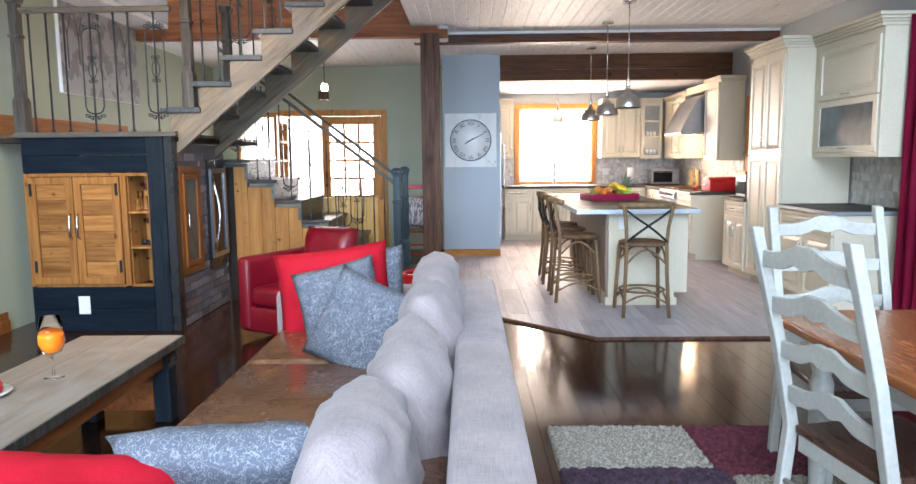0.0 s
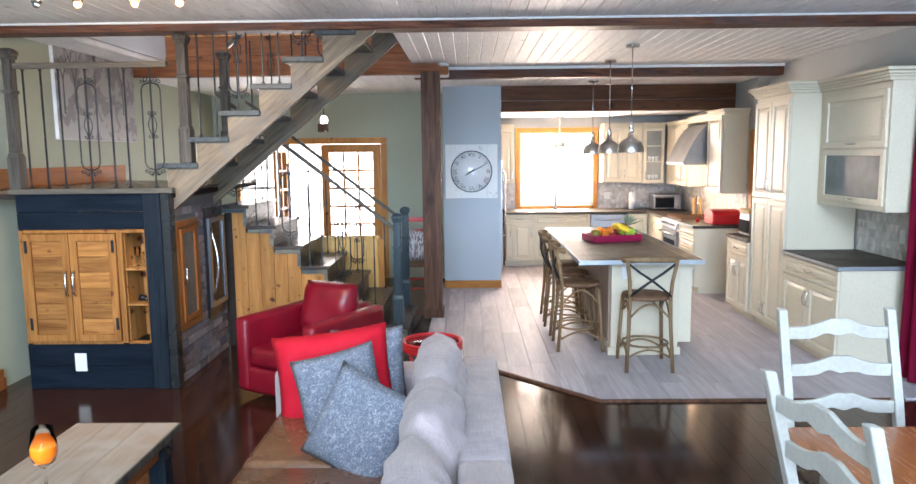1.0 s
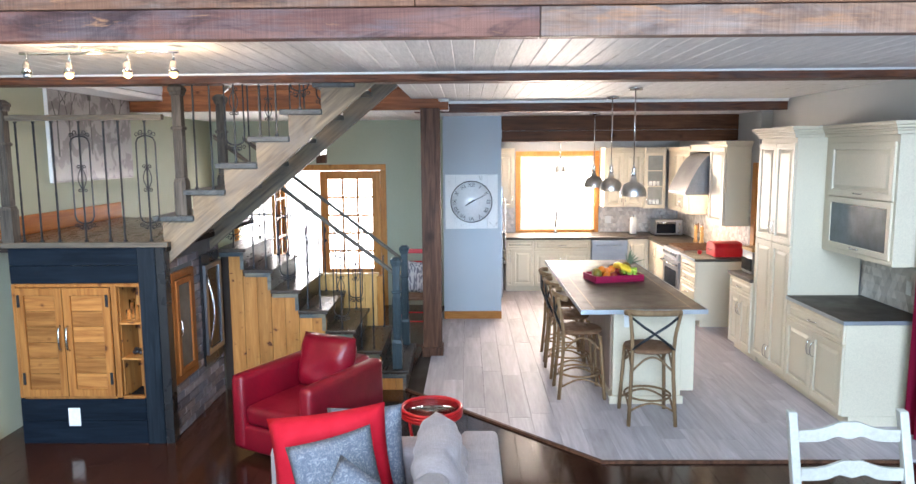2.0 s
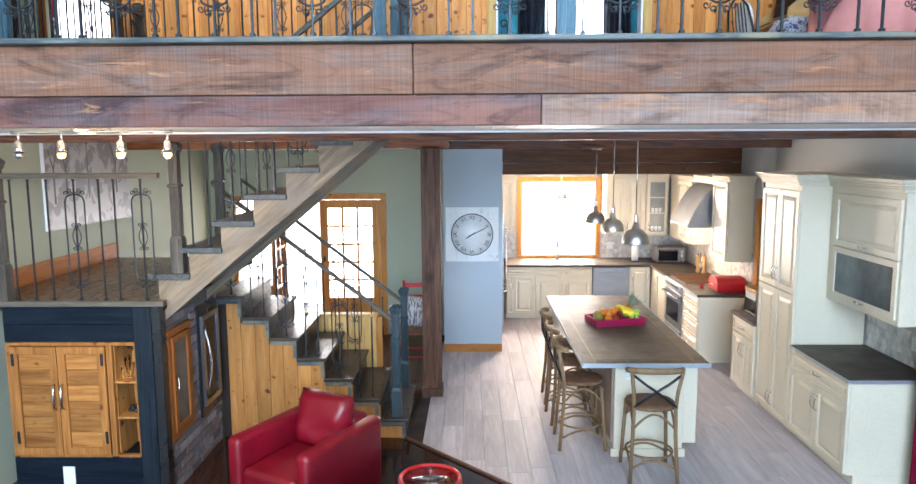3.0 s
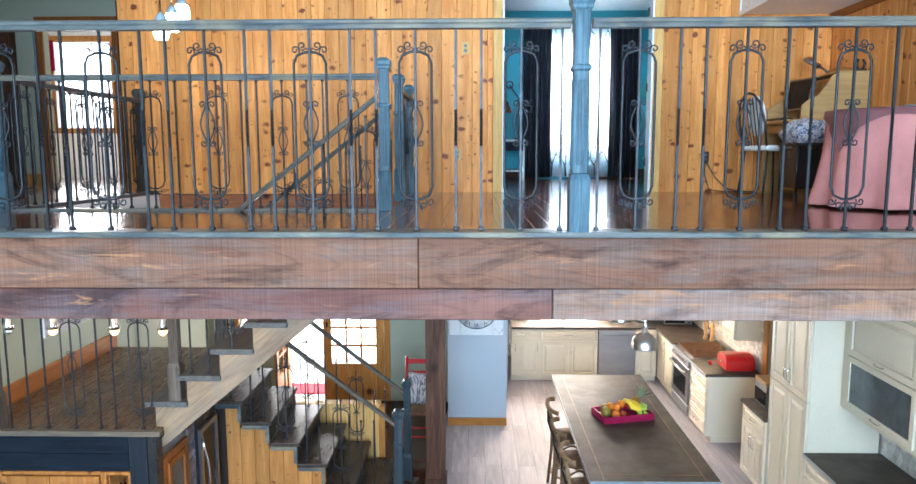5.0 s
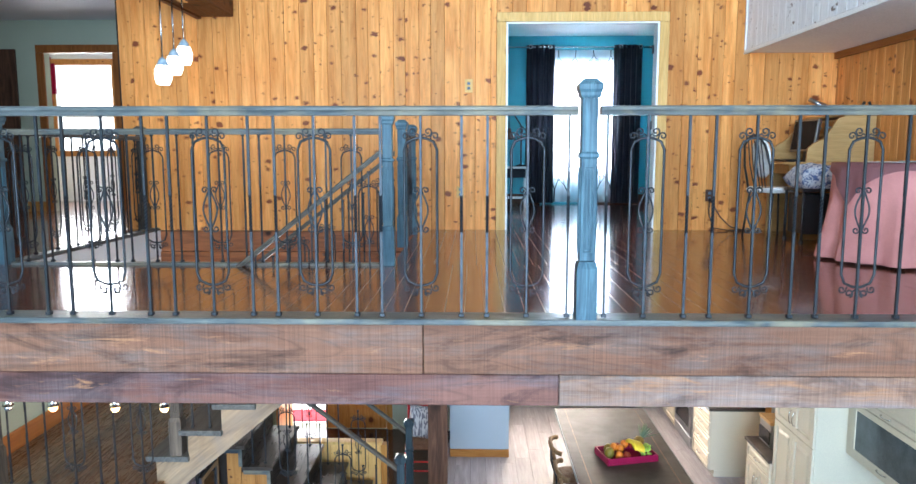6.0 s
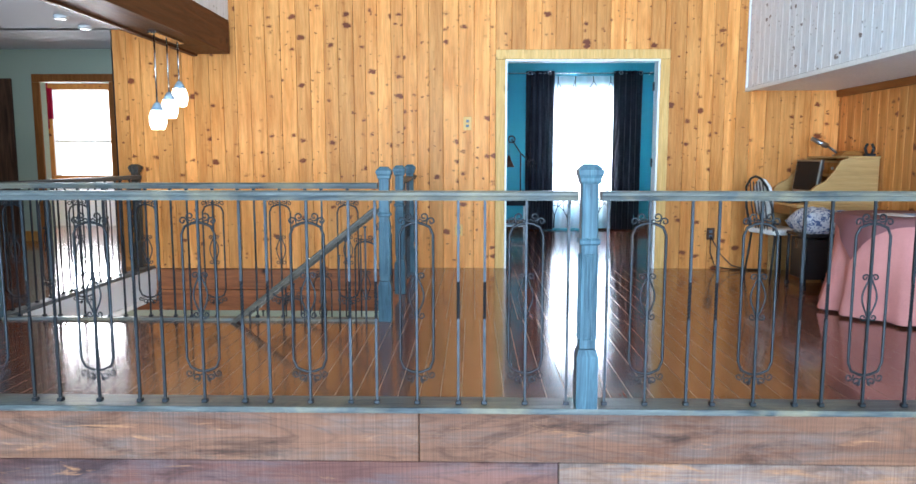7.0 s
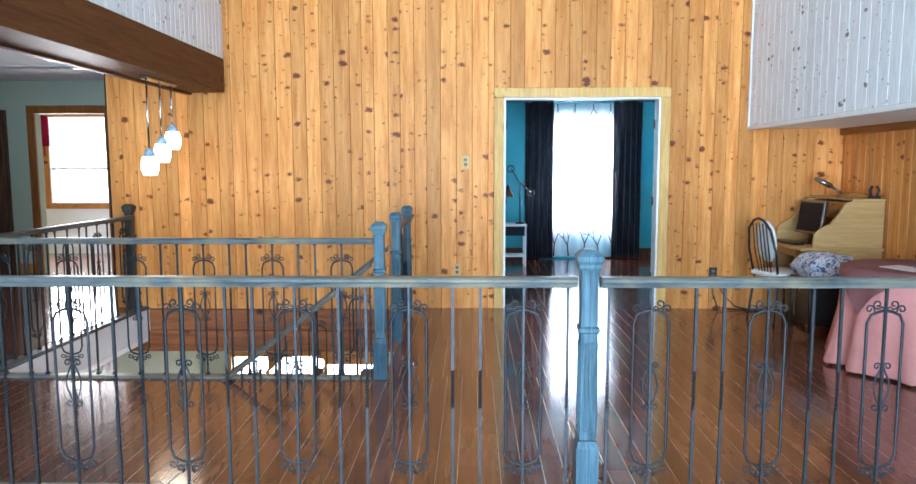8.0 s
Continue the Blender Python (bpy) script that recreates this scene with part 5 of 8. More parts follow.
part("corner_trim", bm, BLACK, hutch, "black corner trim")
bm = bm_new()
box(bm, BX0, BX0 + 0.02, BY + 0.021, 6.0, 0.0, 1.60)
box(bm, BX0 + 0.021, -2.70, 5.55, 5.57, 0.376, 1.31)
box(bm, BX0 + 0.021, -2.47, BY + 0.021, 5.55, 0.352, 0.372)
part("carcass", bm, NAVY, hutch)
bm = bm_new()
for q in ((BX0 + 0.005, BX0 + 0.04, 0.385, 1.31), (-2.70, -2.655, 0.385, 1.31), (-2.48, -2.471, 0.385, 1.31)):
    box(bm, q[0], q[1], BY - 0.008, BY + 0.03, q[2], q[3], 0.003)
for q in ((BX0 + 0.041, -2.701, 0.376, 0.40), (BX0 + 0.041, -2.701, 1.285, 1.313), (-2.654, -2.481, 0.376, 0.40), (-2.654, -2.481, 1.285, 1.313)):
    box(bm, q[0], q[1], BY - 0.006, BY + 0.03, q[2], q[3], 0.003)
part("face_frame", bm, HONEY, hutch)
for x0, x1, s in ((-3.445, -3.082, 1), (-3.076, -2.705, -1)):
    bm = bm_new()
    ring(bm, "y", x0, x1, 0.403, 1.282, 0.06, BY - 0.026, BY - 0.002)
    dr = part("door", bm, HONEY, hutch)
    for j in range(6):
        bm = bm_new()
        z = 0.461 + 0.1273 * j
        box(bm, x0 + 0.061, x1 - 0.061, BY - 0.012, BY - 0.002, z, z + 0.1255, 0.003)
        part("board", bm, HONEY_X, dr)
    hx = x1 - 0.028 if s > 0 else x0 + 0.028
    bm = bm_new()
    tube(bm, [(hx, BY - 0.024, 0.78), (hx, BY - 0.05, 0.80), (hx, BY - 0.058, 0.88), (hx, BY - 0.05, 0.96), (hx, BY - 0.024, 0.98)], 0.009, 8)
    part("handle", bm, CHROME, dr, "worn metal bow handle")
    hx = x0 + 0.02 if s > 0 else x1 - 0.02
    for z in (0.50, 1.13):
        bm = bm_new()
        box(bm, hx - 0.012, hx + 0.012, BY - 0.032, BY - 0.0245, z, z + 0.10, 0.003)
        part("hinge", bm, IRON, dr, "black strap hinge")
bm = bm_new()
box(bm, -2.654, -2.483, 5.48, 5.50, 0.376, 1.31)
box(bm, -2.656, -2.650, BY + 0.031, 5.48, 0.376, 1.31)
part("niche_lining", bm, PINE_RAW, hutch)
for z in (0.69, 0.98):
    bm = bm_new()
    box(bm, -2.649, -2.483, BY + 0.002, 5.479, z, z + 0.018, 0.003)
    part("shelf", bm, PINE_RAW, hutch)
CLEAR = clear("clear_glass", (0.98, 0.99, 0.99))
THIN = clear("thin_glass", (0.97, 0.99, 0.99))
THIN.node_tree.nodes["Principled BSDF"].inputs["IOR"].default_value = 1.15
for i, (x, y, hh) in enumerate(((-2.60, 5.30, 0.16), (-2.55, 5.27, 0.12), (-2.60, 5.24, 0.09))):
    bm = bm_new()
    lathe(bm, [(0.0, 0.0), (0.022, 0.0), (0.024, hh), (0.021, hh), (0.019, 0.01), (0.0, 0.01)], n=14)
    ob = solid("glass_tumbler", bm, THIN, "clear glass tumbler on the pine shelf", "glass", group="glasses in the niche")
    ob.location = (x, y, 0.999)
    ob.visible_shadow = False
bm = bm_new()
for i in range(7):
    a = i * 0.9
    lathe(bm, [(0.0, 0.0), (0.018, 0.004), (0.024, 0.02), (0.016, 0.034), (0.0, 0.038)], -2.56 + 0.035 * math.cos(a), 5.30 + 0.03 * math.sin(a), 0.71 + 0.012 * (i % 2), 10)
solid("ornament", bm, BLACK, "dark clustered ornament on the pine shelf", "ornament")

plate = thing("wall_plate", "white blank cover plate on the navy cabinet", "plate", (-3.06, BY, 0.225))
bm = bm_new()
box(bm, -3.108, -3.012, BY - 0.009, BY - 0.001, 0.150, 0.300, 0.003)
part("cover", bm, PLASTIC, plate)

SX = -2.285
bm = bm_new()
box(bm, SX - 0.10, SX - 0.012, 5.262, 6.44, 0.0, 1.545)
brick_wall = solid("wall_brick", bm, MORTAR, "grey purple brick side of the stair cabinet", "wall", "structure")
gd = thing("glass_cabinet", "small honey wood cabinet with a glazed door set in brick", "cabinet", (SX, 5.5, 0.45))
bm = bm_new()
ring(bm, "x", 5.29, 5.745, 0.44, 1.36, 0.056, SX - 0.02, SX + 0.022)
part("frame", bm, REDWOOD, gd)
bm = bm_new()
ring(bm, "x", 5.35, 5.685, 0.505, 1.295, 0.045, SX + 0.008, SX + 0.034)
dr = part("door", bm, REDWOOD, gd)
bm = bm_new()
box(bm, SX + 0.014, SX + 0.018, 5.395, 5.64, 0.55, 1.25)
part("pane", bm, SHADEGLASS, dr, "grey glass pane")
bm = bm_new()
tube(bm, [(SX + 0.034, 5.372, 0.83), (SX + 0.055, 5.372, 0.85), (SX + 0.055, 5.372, 0.95), (SX + 0.034, 5.372, 0.97)], 0.006, 6)
part("handle", bm, CHROME, dr)
for z in (0.75, 1.0):
    bm = bm_new()
    box(bm, SX + 0.010, SX + 0.0135, 5.40, 5.635, z, z + 0.02)
    part("shelf", bm, DOORWOOD, gd)
wf = thing("wine_fridge", "black wine fridge with a steel framed glass door", "fridge", (SX, 6.14, 0.4))
bm = bm_new()
box(bm, SX - 0.02, SX + 0.02, 5.93, 6.36, 0.40, 1.42, 0.004)
part("body", bm, BLACK, wf)
bm = bm_new()
ring(bm, "x", 5.945, 6.345, 0.50, 1.33, 0.045, SX + 0.021, SX + 0.05)
dr = part("door", bm, STEEL, wf, "steel door frame")
bm = bm_new()
box(bm, SX + 0.024, SX + 0.034, 5.99, 6.30, 0.545, 1.285)
part("pane", bm, BLACKGLASS, dr, "dark glass pane")
bm = bm_new()
tube(bm, [(SX + 0.05, 5.968, 0.58)] + [(SX + 0.05 + 0.055 * math.sin(math.pi * i / 10), 5.968, 0.60 + 0.62 * i / 10) for i in range(1, 10)] + [(SX + 0.05, 5.968, 1.24)], 0.011, 8)
part("handle", bm, CHROME, dr, "curved steel handle")

# picture on the landing wall
pic = thing("canvas_picture", "large faded grey street photograph on canvas", "picture", (XL, 7.0, 2.06))
bm = bm_new()
box(bm, XL + 0.002, XL + 0.036, 6.22, 7.80, 2.06, 3.12, 0.003)
part("canvas", bm, TRIMW, pic)
bm = bm_new()
box(bm, XL + 0.037, XL + 0.039, 6.225, 7.795, 2.065, 3.115)
part("print", bm, PHOTO, pic, "grey print of trees, a lamp post and a path")
SHADE = surface("dark_print_ink", (0.055, 0.05, 0.048), (0.09, 0.085, 0.08), 0.5)
bm = bm_new()
random.seed(11)
def limb(y, z, a, ln, r, depth):
    y2, z2 = y + ln * math.sin(a), z + ln * math.cos(a)
    d = Vector((0, math.cos(a), -math.sin(a))) * r
    q = [bm.verts.new(Vector((XL + 0.0405, p[0], p[1])) + s) for p, s in (((y, z), -d), ((y, z), d), ((y2, z2), d * 0.6), ((y2, z2), -d * 0.6))]
    bm.faces.new(q)
    if depth and 6.3 < y2 < 7.72 and z2 < 3.05:
        for k in (-1, 1):
            limb(y2, z2, a + k * random.uniform(0.25, 0.6), ln * random.uniform(0.6, 0.8), r * 0.6, depth - 1)
for y, z, ln in ((7.5, 2.35, 0.3), (6.35, 2.3, 0.32), (6.55, 2.36, 0.25)):
    limb(y, z, 0.0, ln, 0.016, 5)
for q in ((6.93, 6.945, 2.32, 2.86), (6.905, 6.97, 2.86, 2.94), (6.92, 6.955, 2.94, 2.97)):
    bm.faces.new([bm.verts.new((XL + 0.0405, a, b)) for a, b in ((q[0], q[2]), (q[1], q[2]), (q[1], q[3]), (q[0], q[3]))])
part("drawing", bm, SHADE, pic, "dark trees and lamp post of the print")

# ---- living room ----
sofa = thing("sofa", "long pale linen sofa with a brown leather seat", "sofa", (-0.35, 2.3, 0))
bm = bm_new()
soft_box(bm, 0.065, 0.285, 0.84, 2.335, 0.06, 0.655, 0.035)
part("back", bm, LINEN, sofa)
bm = bm_new()
soft_box(bm, 0.065, 0.285, 2.345, 3.84, 0.06, 0.655, 0.035)
part("back", bm, LINEN, sofa)
for y0, y1 in ((0.84, 1.05), (3.62, 3.84)):
    bm = bm_new()
    soft_box(bm, -1.05, 0.06, y0, y1, 0.06, 0.63, 0.06)
    part("arm", bm, LINEN, sofa)
bm = bm_new()
soft_box(bm, -0.98, 0.065, 1.06, 3.61, 0.08, 0.27, 0.02)
part("base", bm, BROWNLEATHER, sofa)
for y0, y1 in ((1.06, 1.90), (1.905, 2.755), (2.76, 3.61)):
    bm = bm_new()
    soft_box(bm, -0.98, 0.06, y0, y1, 0.272, 0.44, 0.05, 4)
    for v in bm.verts:
        if v.co.z > 0.35:
            v.co.z += 0.018 * noise.noise(v.co * 4)
    part("seat_cushion", bm, BROWNLEATHER, sofa, "brown leather seat cushion")
for i, (x, y, z) in enumerate(((-0.9, 0.95, 0), (0.2, 0.95, 0), (-0.9, 3.72, 0), (0.2, 3.72, 0))):
    bm = bm_new()
    lathe(bm, [(0.025, 0.0), (0.03, 0.062)], x, y, 0, 10)
    part("foot", bm, POST, sofa)
for i, at in enumerate(((-0.16, 1.30, 0.535), (-0.07, 1.98, 0.545), (-0.03, 2.66, 0.60), (-0.025, 3.28, 0.625))):
    bm = cushion_bm(0.70, 0.48, 0.26, 1.7 * i, 0.0, 26, 0.08, 0.05)
    bmesh.ops.rotate(bm, verts=bm.verts, matrix=Euler((0, radians(4 * (-1) ** i), radians(90))).to_matrix() @ Matrix.Rotation(radians(-14), 3, "X"))
    bmesh.ops.translate(bm, verts=bm.verts, vec=at)
    part("back_cushion", bm, LINEN, sofa, "plump pale linen back cushion")
pillow("pillow", REDCLOTH, "bright red square pillow against the sofa arm", (-0.65, 3.46, 0.645), (-14, -7, 4), 0.66, 0.52, 0.15, 1.0, group="sofa pillows")
pillow("pillow", PATTERN, "grey blue patterned pillow behind the red one", (-0.47, 3.585, 0.635), (-10, -5, -6), 0.44, 0.50, 0.12, 2.0, group="sofa pillows")
pillow("pillow", PATTERN, "grey blue patterned pillow leaning on the red one", (-0.58, 3.26, 0.615), (-20, -13, 8), 0.46, 0.46, 0.14, 3.0, group="sofa pillows")
pillow("pillow", PATTERN, "grey blue patterned pillow standing on a corner", (-0.40, 2.80, 0.60), (-24, 17, -30), 0.50, 0.48, 0.16, 4.0, group="sofa pillows")
pillow("pillow", PATTERN, "grey blue patterned pillow lying near the sofa end", (-0.54, 1.33, 0.49), (24, -5, -6), 0.58, 0.46, 0.19, 5.0, group="sofa pillows")
pillow("pillow", REDCLOTH, "bright red pillow lying by the near sofa arm", (-0.90, 1.08, 0.50), (-62, 6, 6), 0.58, 0.48, 0.17, 6.0, group="sofa pillows")

ct = thing("coffee_table", "low table with a bleached plank top and blue legs", "table", (-1.76, 2.2, 0))
for x0, x1 in ((-2.04, -1.853), (-1.85, -1.667), (-1.664, -1.475)):
    bm = bm_new()
    box(bm, x0, x1, 1.15, 3.29, 0.395, 0.44, 0.004)
    part("plank", bm, PALEWOOD, ct)
bm = bm_new()
box(bm, -1.55, -1.52, 1.30, 3.14, 0.30, 0.394, 0.003)
box(bm, -2.0, -1.97, 1.30, 3.14, 0.30, 0.394, 0.003)
part("apron", bm, APRONWOOD, ct, "red brown apron")
bm = bm_new()
box(bm, -1.4745, -1.466, 1.15, 3.29, 0.393, 0.438, 0.002)
box(bm, -2.04, -1.466, 3.2905, 3.298, 0.393, 0.438, 0.002)
part("edge", bm, DARKGREY, ct, "dark grey plank edge")
for y in (1.21, 3.105):
    bm = bm_new()
    box(bm, -1.489, -1.484, y, y + 0.115, 0.30, 0.39, 0.002)
    for z in (0.325, 0.365):
        tube(bm, [(-1.4845, y + 0.058, z), (-1.476, y + 0.058, z)], 0.009, 8)
    part("bracket", bm, BLACK, ct, "black bolted corner plate")
for x in (-1.58, -1.99):
    for y in (1.22, 3.12):
        bm = bm_new()
        box(bm, x, x + 0.09, y, y + 0.09, 0.0, 0.394, 0.004)
        part("leg", bm, NAVY_Z, ct, "blue stained square leg")
bm = bm_new()
box(bm, -1.94, -1.59, 3.14, 3.17, 0.06, 0.22, 0.003)
part("stretcher", bm, APRONWOOD, ct, "red brown stretcher")
wg = thing("wine_glass", "stemmed glass half full of orange juice", "glass", (-1.745, 2.52, 0.441))
bm = bm_new()
lathe(bm, [(0.0, 0.0), (0.044, 0.002), (0.036, 0.005), (0.006, 0.010), (0.004, 0.09), (0.014, 0.10), (0.042, 0.125), (0.056, 0.165), (0.056, 0.195), (0.043, 0.28), (0.0415, 0.28), (0.054, 0.195), (0.0542, 0.165), (0.040, 0.127), (0.0, 0.106)], -1.745, 2.52, 0.441, 24)
part("bowl", bm, THIN, wg).visible_shadow = False
bm = bm_new()
lathe(bm, [(0.0, 0.107), (0.039, 0.128), (0.0532, 0.165), (0.053, 0.195), (0.051, 0.205), (0.0, 0.205)], -1.745, 2.52, 0.441, 24)
part("drink", bm, JUICE, wg, "orange juice")
fp = thing("fruit_plate", "white plate with red berries on the coffee table", "plate", (-1.90, 2.27, 0.441))
bm = bm_new()
lathe(bm, [(0.0, 0.0), (0.06, 0.0), (0.11, 0.016), (0.112, 0.02), (0.06, 0.006), (0.0, 0.006)], -1.90, 2.27, 0.441, 24)
part("dish", bm, PLASTIC, fp)
for i in range(6):
    bm = bm_new()
    lathe(bm, [(0.0, 0.0), (0.024, 0.010), (0.028, 0.028), (0.015, 0.05), (0.0, 0.054)], -1.90 + 0.06 * math.cos(i * 1.1), 2.27 + 0.055 * math.sin(i * 1.1), 0.45, 10)
    part("berry", bm, REDPAINT, fp)

ac = thing("armchair", "red leather club armchair on the dark floor", "armchair")
bm = bm_new()
soft_box(bm, -0.38, 0.38, -0.44, 0.44, 0.05, 0.26, 0.03)
part("base", bm, REDLEATHER, ac)
for x0, x1 in ((-0.40, -0.27), (0.27, 0.40)):
    bm = bm_new()
    soft_box(bm, x0, x1, -0.46, 0.46, 0.06, 0.645, 0.045)
    part("arm", bm, REDLEATHER, ac)
bm = bm_new()
soft_box(bm, -0.268, 0.268, 0.26, 0.46, 0.261, 0.66, 0.04)
part("back", bm, REDLEATHER, ac)
bm = bm_new()
soft_box(bm, -0.266, 0.266, -0.45, 0.255, 0.262, 0.42, 0.05, 4)
part("seat_cushion", bm, REDLEATHER, ac)
bm = cushion_bm(0.54, 0.46, 0.22, 8.0, 0.02, 14, 0.03)
bmesh.ops.rotate(bm, verts=bm.verts, matrix=Matrix.Rotation(radians(-12), 3, "X"))
bmesh.ops.translate(bm, verts=bm.verts, vec=(0, 0.22, 0.615))
part("back_cushion", bm, REDLEATHER, ac)
bm = bm_new()
lathe(bm, [(0.30, 0.0), (0.30, 0.03), (0.24, 0.05)], 0, 0, 0, 24)
part("swivel_base", bm, BLACK, ac, "black round base")
ac.matrix_basis = pose(-1.15, 5.16, 0, 0, 0, -28)

st = thing("side_table", "small round table with a red rim and glass top", "table", (-0.14, 4.36, 0))
bm = bm_new()
for rz in (0.556, 0.578):
    tube(bm, [(-0.14 + 0.20 * math.cos(2 * math.pi * i / 28), 4.36 + 0.20 * math.sin(2 * math.pi * i / 28), rz) for i in range(28)], 0.013, 8, True)
tube(bm, [(-0.14 + 0.20 * math.cos(2 * math.pi * i / 28), 4.36 + 0.20 * math.sin(2 * math.pi * i / 28), 0.60) for i in range(28)], 0.013, 8, True)
part("rim", bm, REDPAINT, st, "red metal rim")
bm = bm_new()
lathe(bm, [(0.0, 0.592), (0.190, 0.592), (0.190, 0.600), (0.0, 0.600)], -0.14, 4.36, 0, 28)
part("top", bm, CLEAR, st, "glass top")
for i in range(3):
    a = radians(40 + 120 * i)
    bm = bm_new()
    tube(bm, [(-0.14 + 0.185 * math.cos(a), 4.36 + 0.185 * math.sin(a), 0.59), (-0.14 + 0.14 * math.cos(a), 4.36 + 0.14 * math.sin(a), 0.3), (-0.14 + 0.2 * math.cos(a), 4.36 + 0.2 * math.sin(a), 0.0)], 0.011, 8)
    part("leg", bm, REDPAINT, st)

# shaggy patchwork rug
rug = thing("rug", "shaggy patchwork rug in pale grey and wine red", "rug", (1.7, 2.2, 0))
for i, (x0, x1, y0, y1, m) in enumerate(((0.52, 1.22, 2.50, 2.99, RUGPALE), (1.222, 2.1, 2.42, 2.99, RUGWINE), (0.52, 1.26, 1.9, 2.498, RUGDARK), (1.262, 2.1, 1.9, 2.418, RUGPALE), (2.102, 3.0, 1.9, 2.99, RUGDARK), (0.52, 3.0, 0.9, 1.898, RUGWINE))):
    bm = bm_new()
    nx, ny = int((x1 - x0) / 0.010), int((y1 - y0) / 0.010)
    g = [[bm.verts.new((x0 + (x1 - x0) * a / nx, y0 + (y1 - y0) * b / ny, 0.004 if a in (0, nx) or b in (0, ny) else 0.014 + 0.016 * random.random())) for b in range(ny + 1)] for a in range(nx + 1)]
    for a in range(nx):
        for b in range(ny):
            bm.faces.new((g[a][b], g[a + 1][b], g[a + 1][b + 1], g[a][b + 1]))
    part("patch", bm, m, rug)

# ---- dining corner ----
dt = thing("dining_table", "orange brown wooden table with white legs", "table", (1.95, 1.5, 0))
bm = bm_new()
prism(bm, [(1.44, 0.55), (2.40, 0.55), (2.46, 0.61), (2.46, 2.36), (2.40, 2.42), (1.44, 2.42), (1.38, 2.36), (1.38, 0.61)], "z", 0.712, 0.75, 0.008)
part("tabletop", bm, TABLEWOOD, dt)
bm = bm_new()
box(bm, 1.50, 1.53, 0.72, 2.25, 0.60, 0.711, 0.003)
box(bm, 2.31, 2.34, 0.72, 2.25, 0.60, 0.711, 0.003)
box(bm, 1.531, 2.309, 2.22, 2.25, 0.60, 0.711, 0.003)
part("apron", bm, WHITEPAINT, dt)
for x, y in ((1.52, 2.20), (2.32, 2.20), (1.52, 0.78), (2.32, 0.78)):
    bm = bm_new()
    lathe(bm, [(0.025, 0.0), (0.036, 0.05), (0.03, 0.09), (0.042, 0.3), (0.045, 0.5), (0.034, 0.54), (0.045, 0.58)], x, y, 0, 16)
    box(bm, x - 0.042, x + 0.042, y - 0.042, y + 0.042, 0.582, 0.710, 0.003)
    part("leg", bm, WHITEPAINT, dt, "turned white leg")


def ladder_chair():
    c = thing("dining_chair", "white ladder back dining chair with a dark seat", "chair", group="chairs round the dining table")
    for s in (-1, 1):
        bm = bm_new()
        prof = [(0.23, 0.0), (0.18, 0.45), (0.24, 0.75), (0.345, 1.16), (0.385, 1.165), (0.28, 0.75), (0.222, 0.45), (0.27, 0.0)]
        prism(bm, prof, "x", s * 0.245 - 0.02, s * 0.245 + 0.02, 0.006)
        part("back_post", bm, WHITEPAINT, c)
        bm = bm_new()
        lathe(bm, [(0.016, 0.0), (0.024, 0.1), (0.02, 0.2), (0.026, 0.42)], s * 0.215, -0.19, 0, 12)
        part("leg", bm, WHITEPAINT, c)
    for z, y in ((0.575, 0.212), (0.735, 0.246), (0.895, 0.286), (1.055, 0.327)):
        bm = bm_new()
        n, lo, hi = 24, [], []
        for i in range(n + 1):
            u = -0.224 + 0.448 * i / n
            k = abs(u) / 0.224
            top = 0.028 + 0.045 * math.exp(-(k / 0.42) ** 2) - 0.010 * math.exp(-((k) / 0.10) ** 2)
            bot = -0.028 + 0.018 * math.exp(-((k - 0.25) / 0.16) ** 2) + 0.012 * math.exp(-(k / 0.5) ** 2)
            hi.append((u, z + top)), lo.append((u, z + bot))
        prism(bm, lo + hi[::-1], "y", y, y + 0.02, 0.003)
        part("slat", bm, WHITEPAINT, c)
    bm = bm_new()
    prism(bm, [(-0.25, -0.22), (0.25, -0.22), (0.215, 0.205), (-0.215, 0.205)], "z", 0.43, 0.462, 0.008)
    part("seat", bm, SEATWOOD, c, "dark wooden seat")
    bm = bm_new()
    for y in (-0.18, 0.19):
        box(bm, -0.2, 0.2, y - 0.01, y + 0.01, 0.37, 0.429, 0.003)
    for x in (-0.21, 0.21):
        box(bm, x - 0.01, x + 0.01, -0.165, 0.17, 0.37, 0.429, 0.003)
    part("seat_rail", bm, WHITEPAINT, c)
    bm = bm_new()
    tube(bm, [(-0.215, -0.19, 0.2), (0.215, -0.19, 0.2)], 0.011, 8)
    part("stretcher", bm, WHITEPAINT, c)
    bm = bm_new()
    tube(bm, [(-0.225, 0.225, 0.25), (0.225, 0.225, 0.25)], 0.011, 8)
    part("stretcher", bm, WHITEPAINT, c)
    return c


ch = ladder_chair()
ch.matrix_basis = pose(1.795, 2.43, 0, 0, 0, 0)
copy_thing(ch, pose(1.50, 1.69, 0, 0, 0, 98))

rc = solid("red_curtain", drape(4.1, 5.34, 3.70, 0.02, 2.5, 9, 0.05, "y", 12), CURTAINRED, "full length crimson curtain at the patio door", "curtain")
bm = bm_new()
tube(bm, [(3.71, 0.2, 2.53), (3.71, 5.0, 2.53)], 0.014, 10)
solid("curtain_rod", bm, IRON, "dark rod of the crimson curtain", "rod")

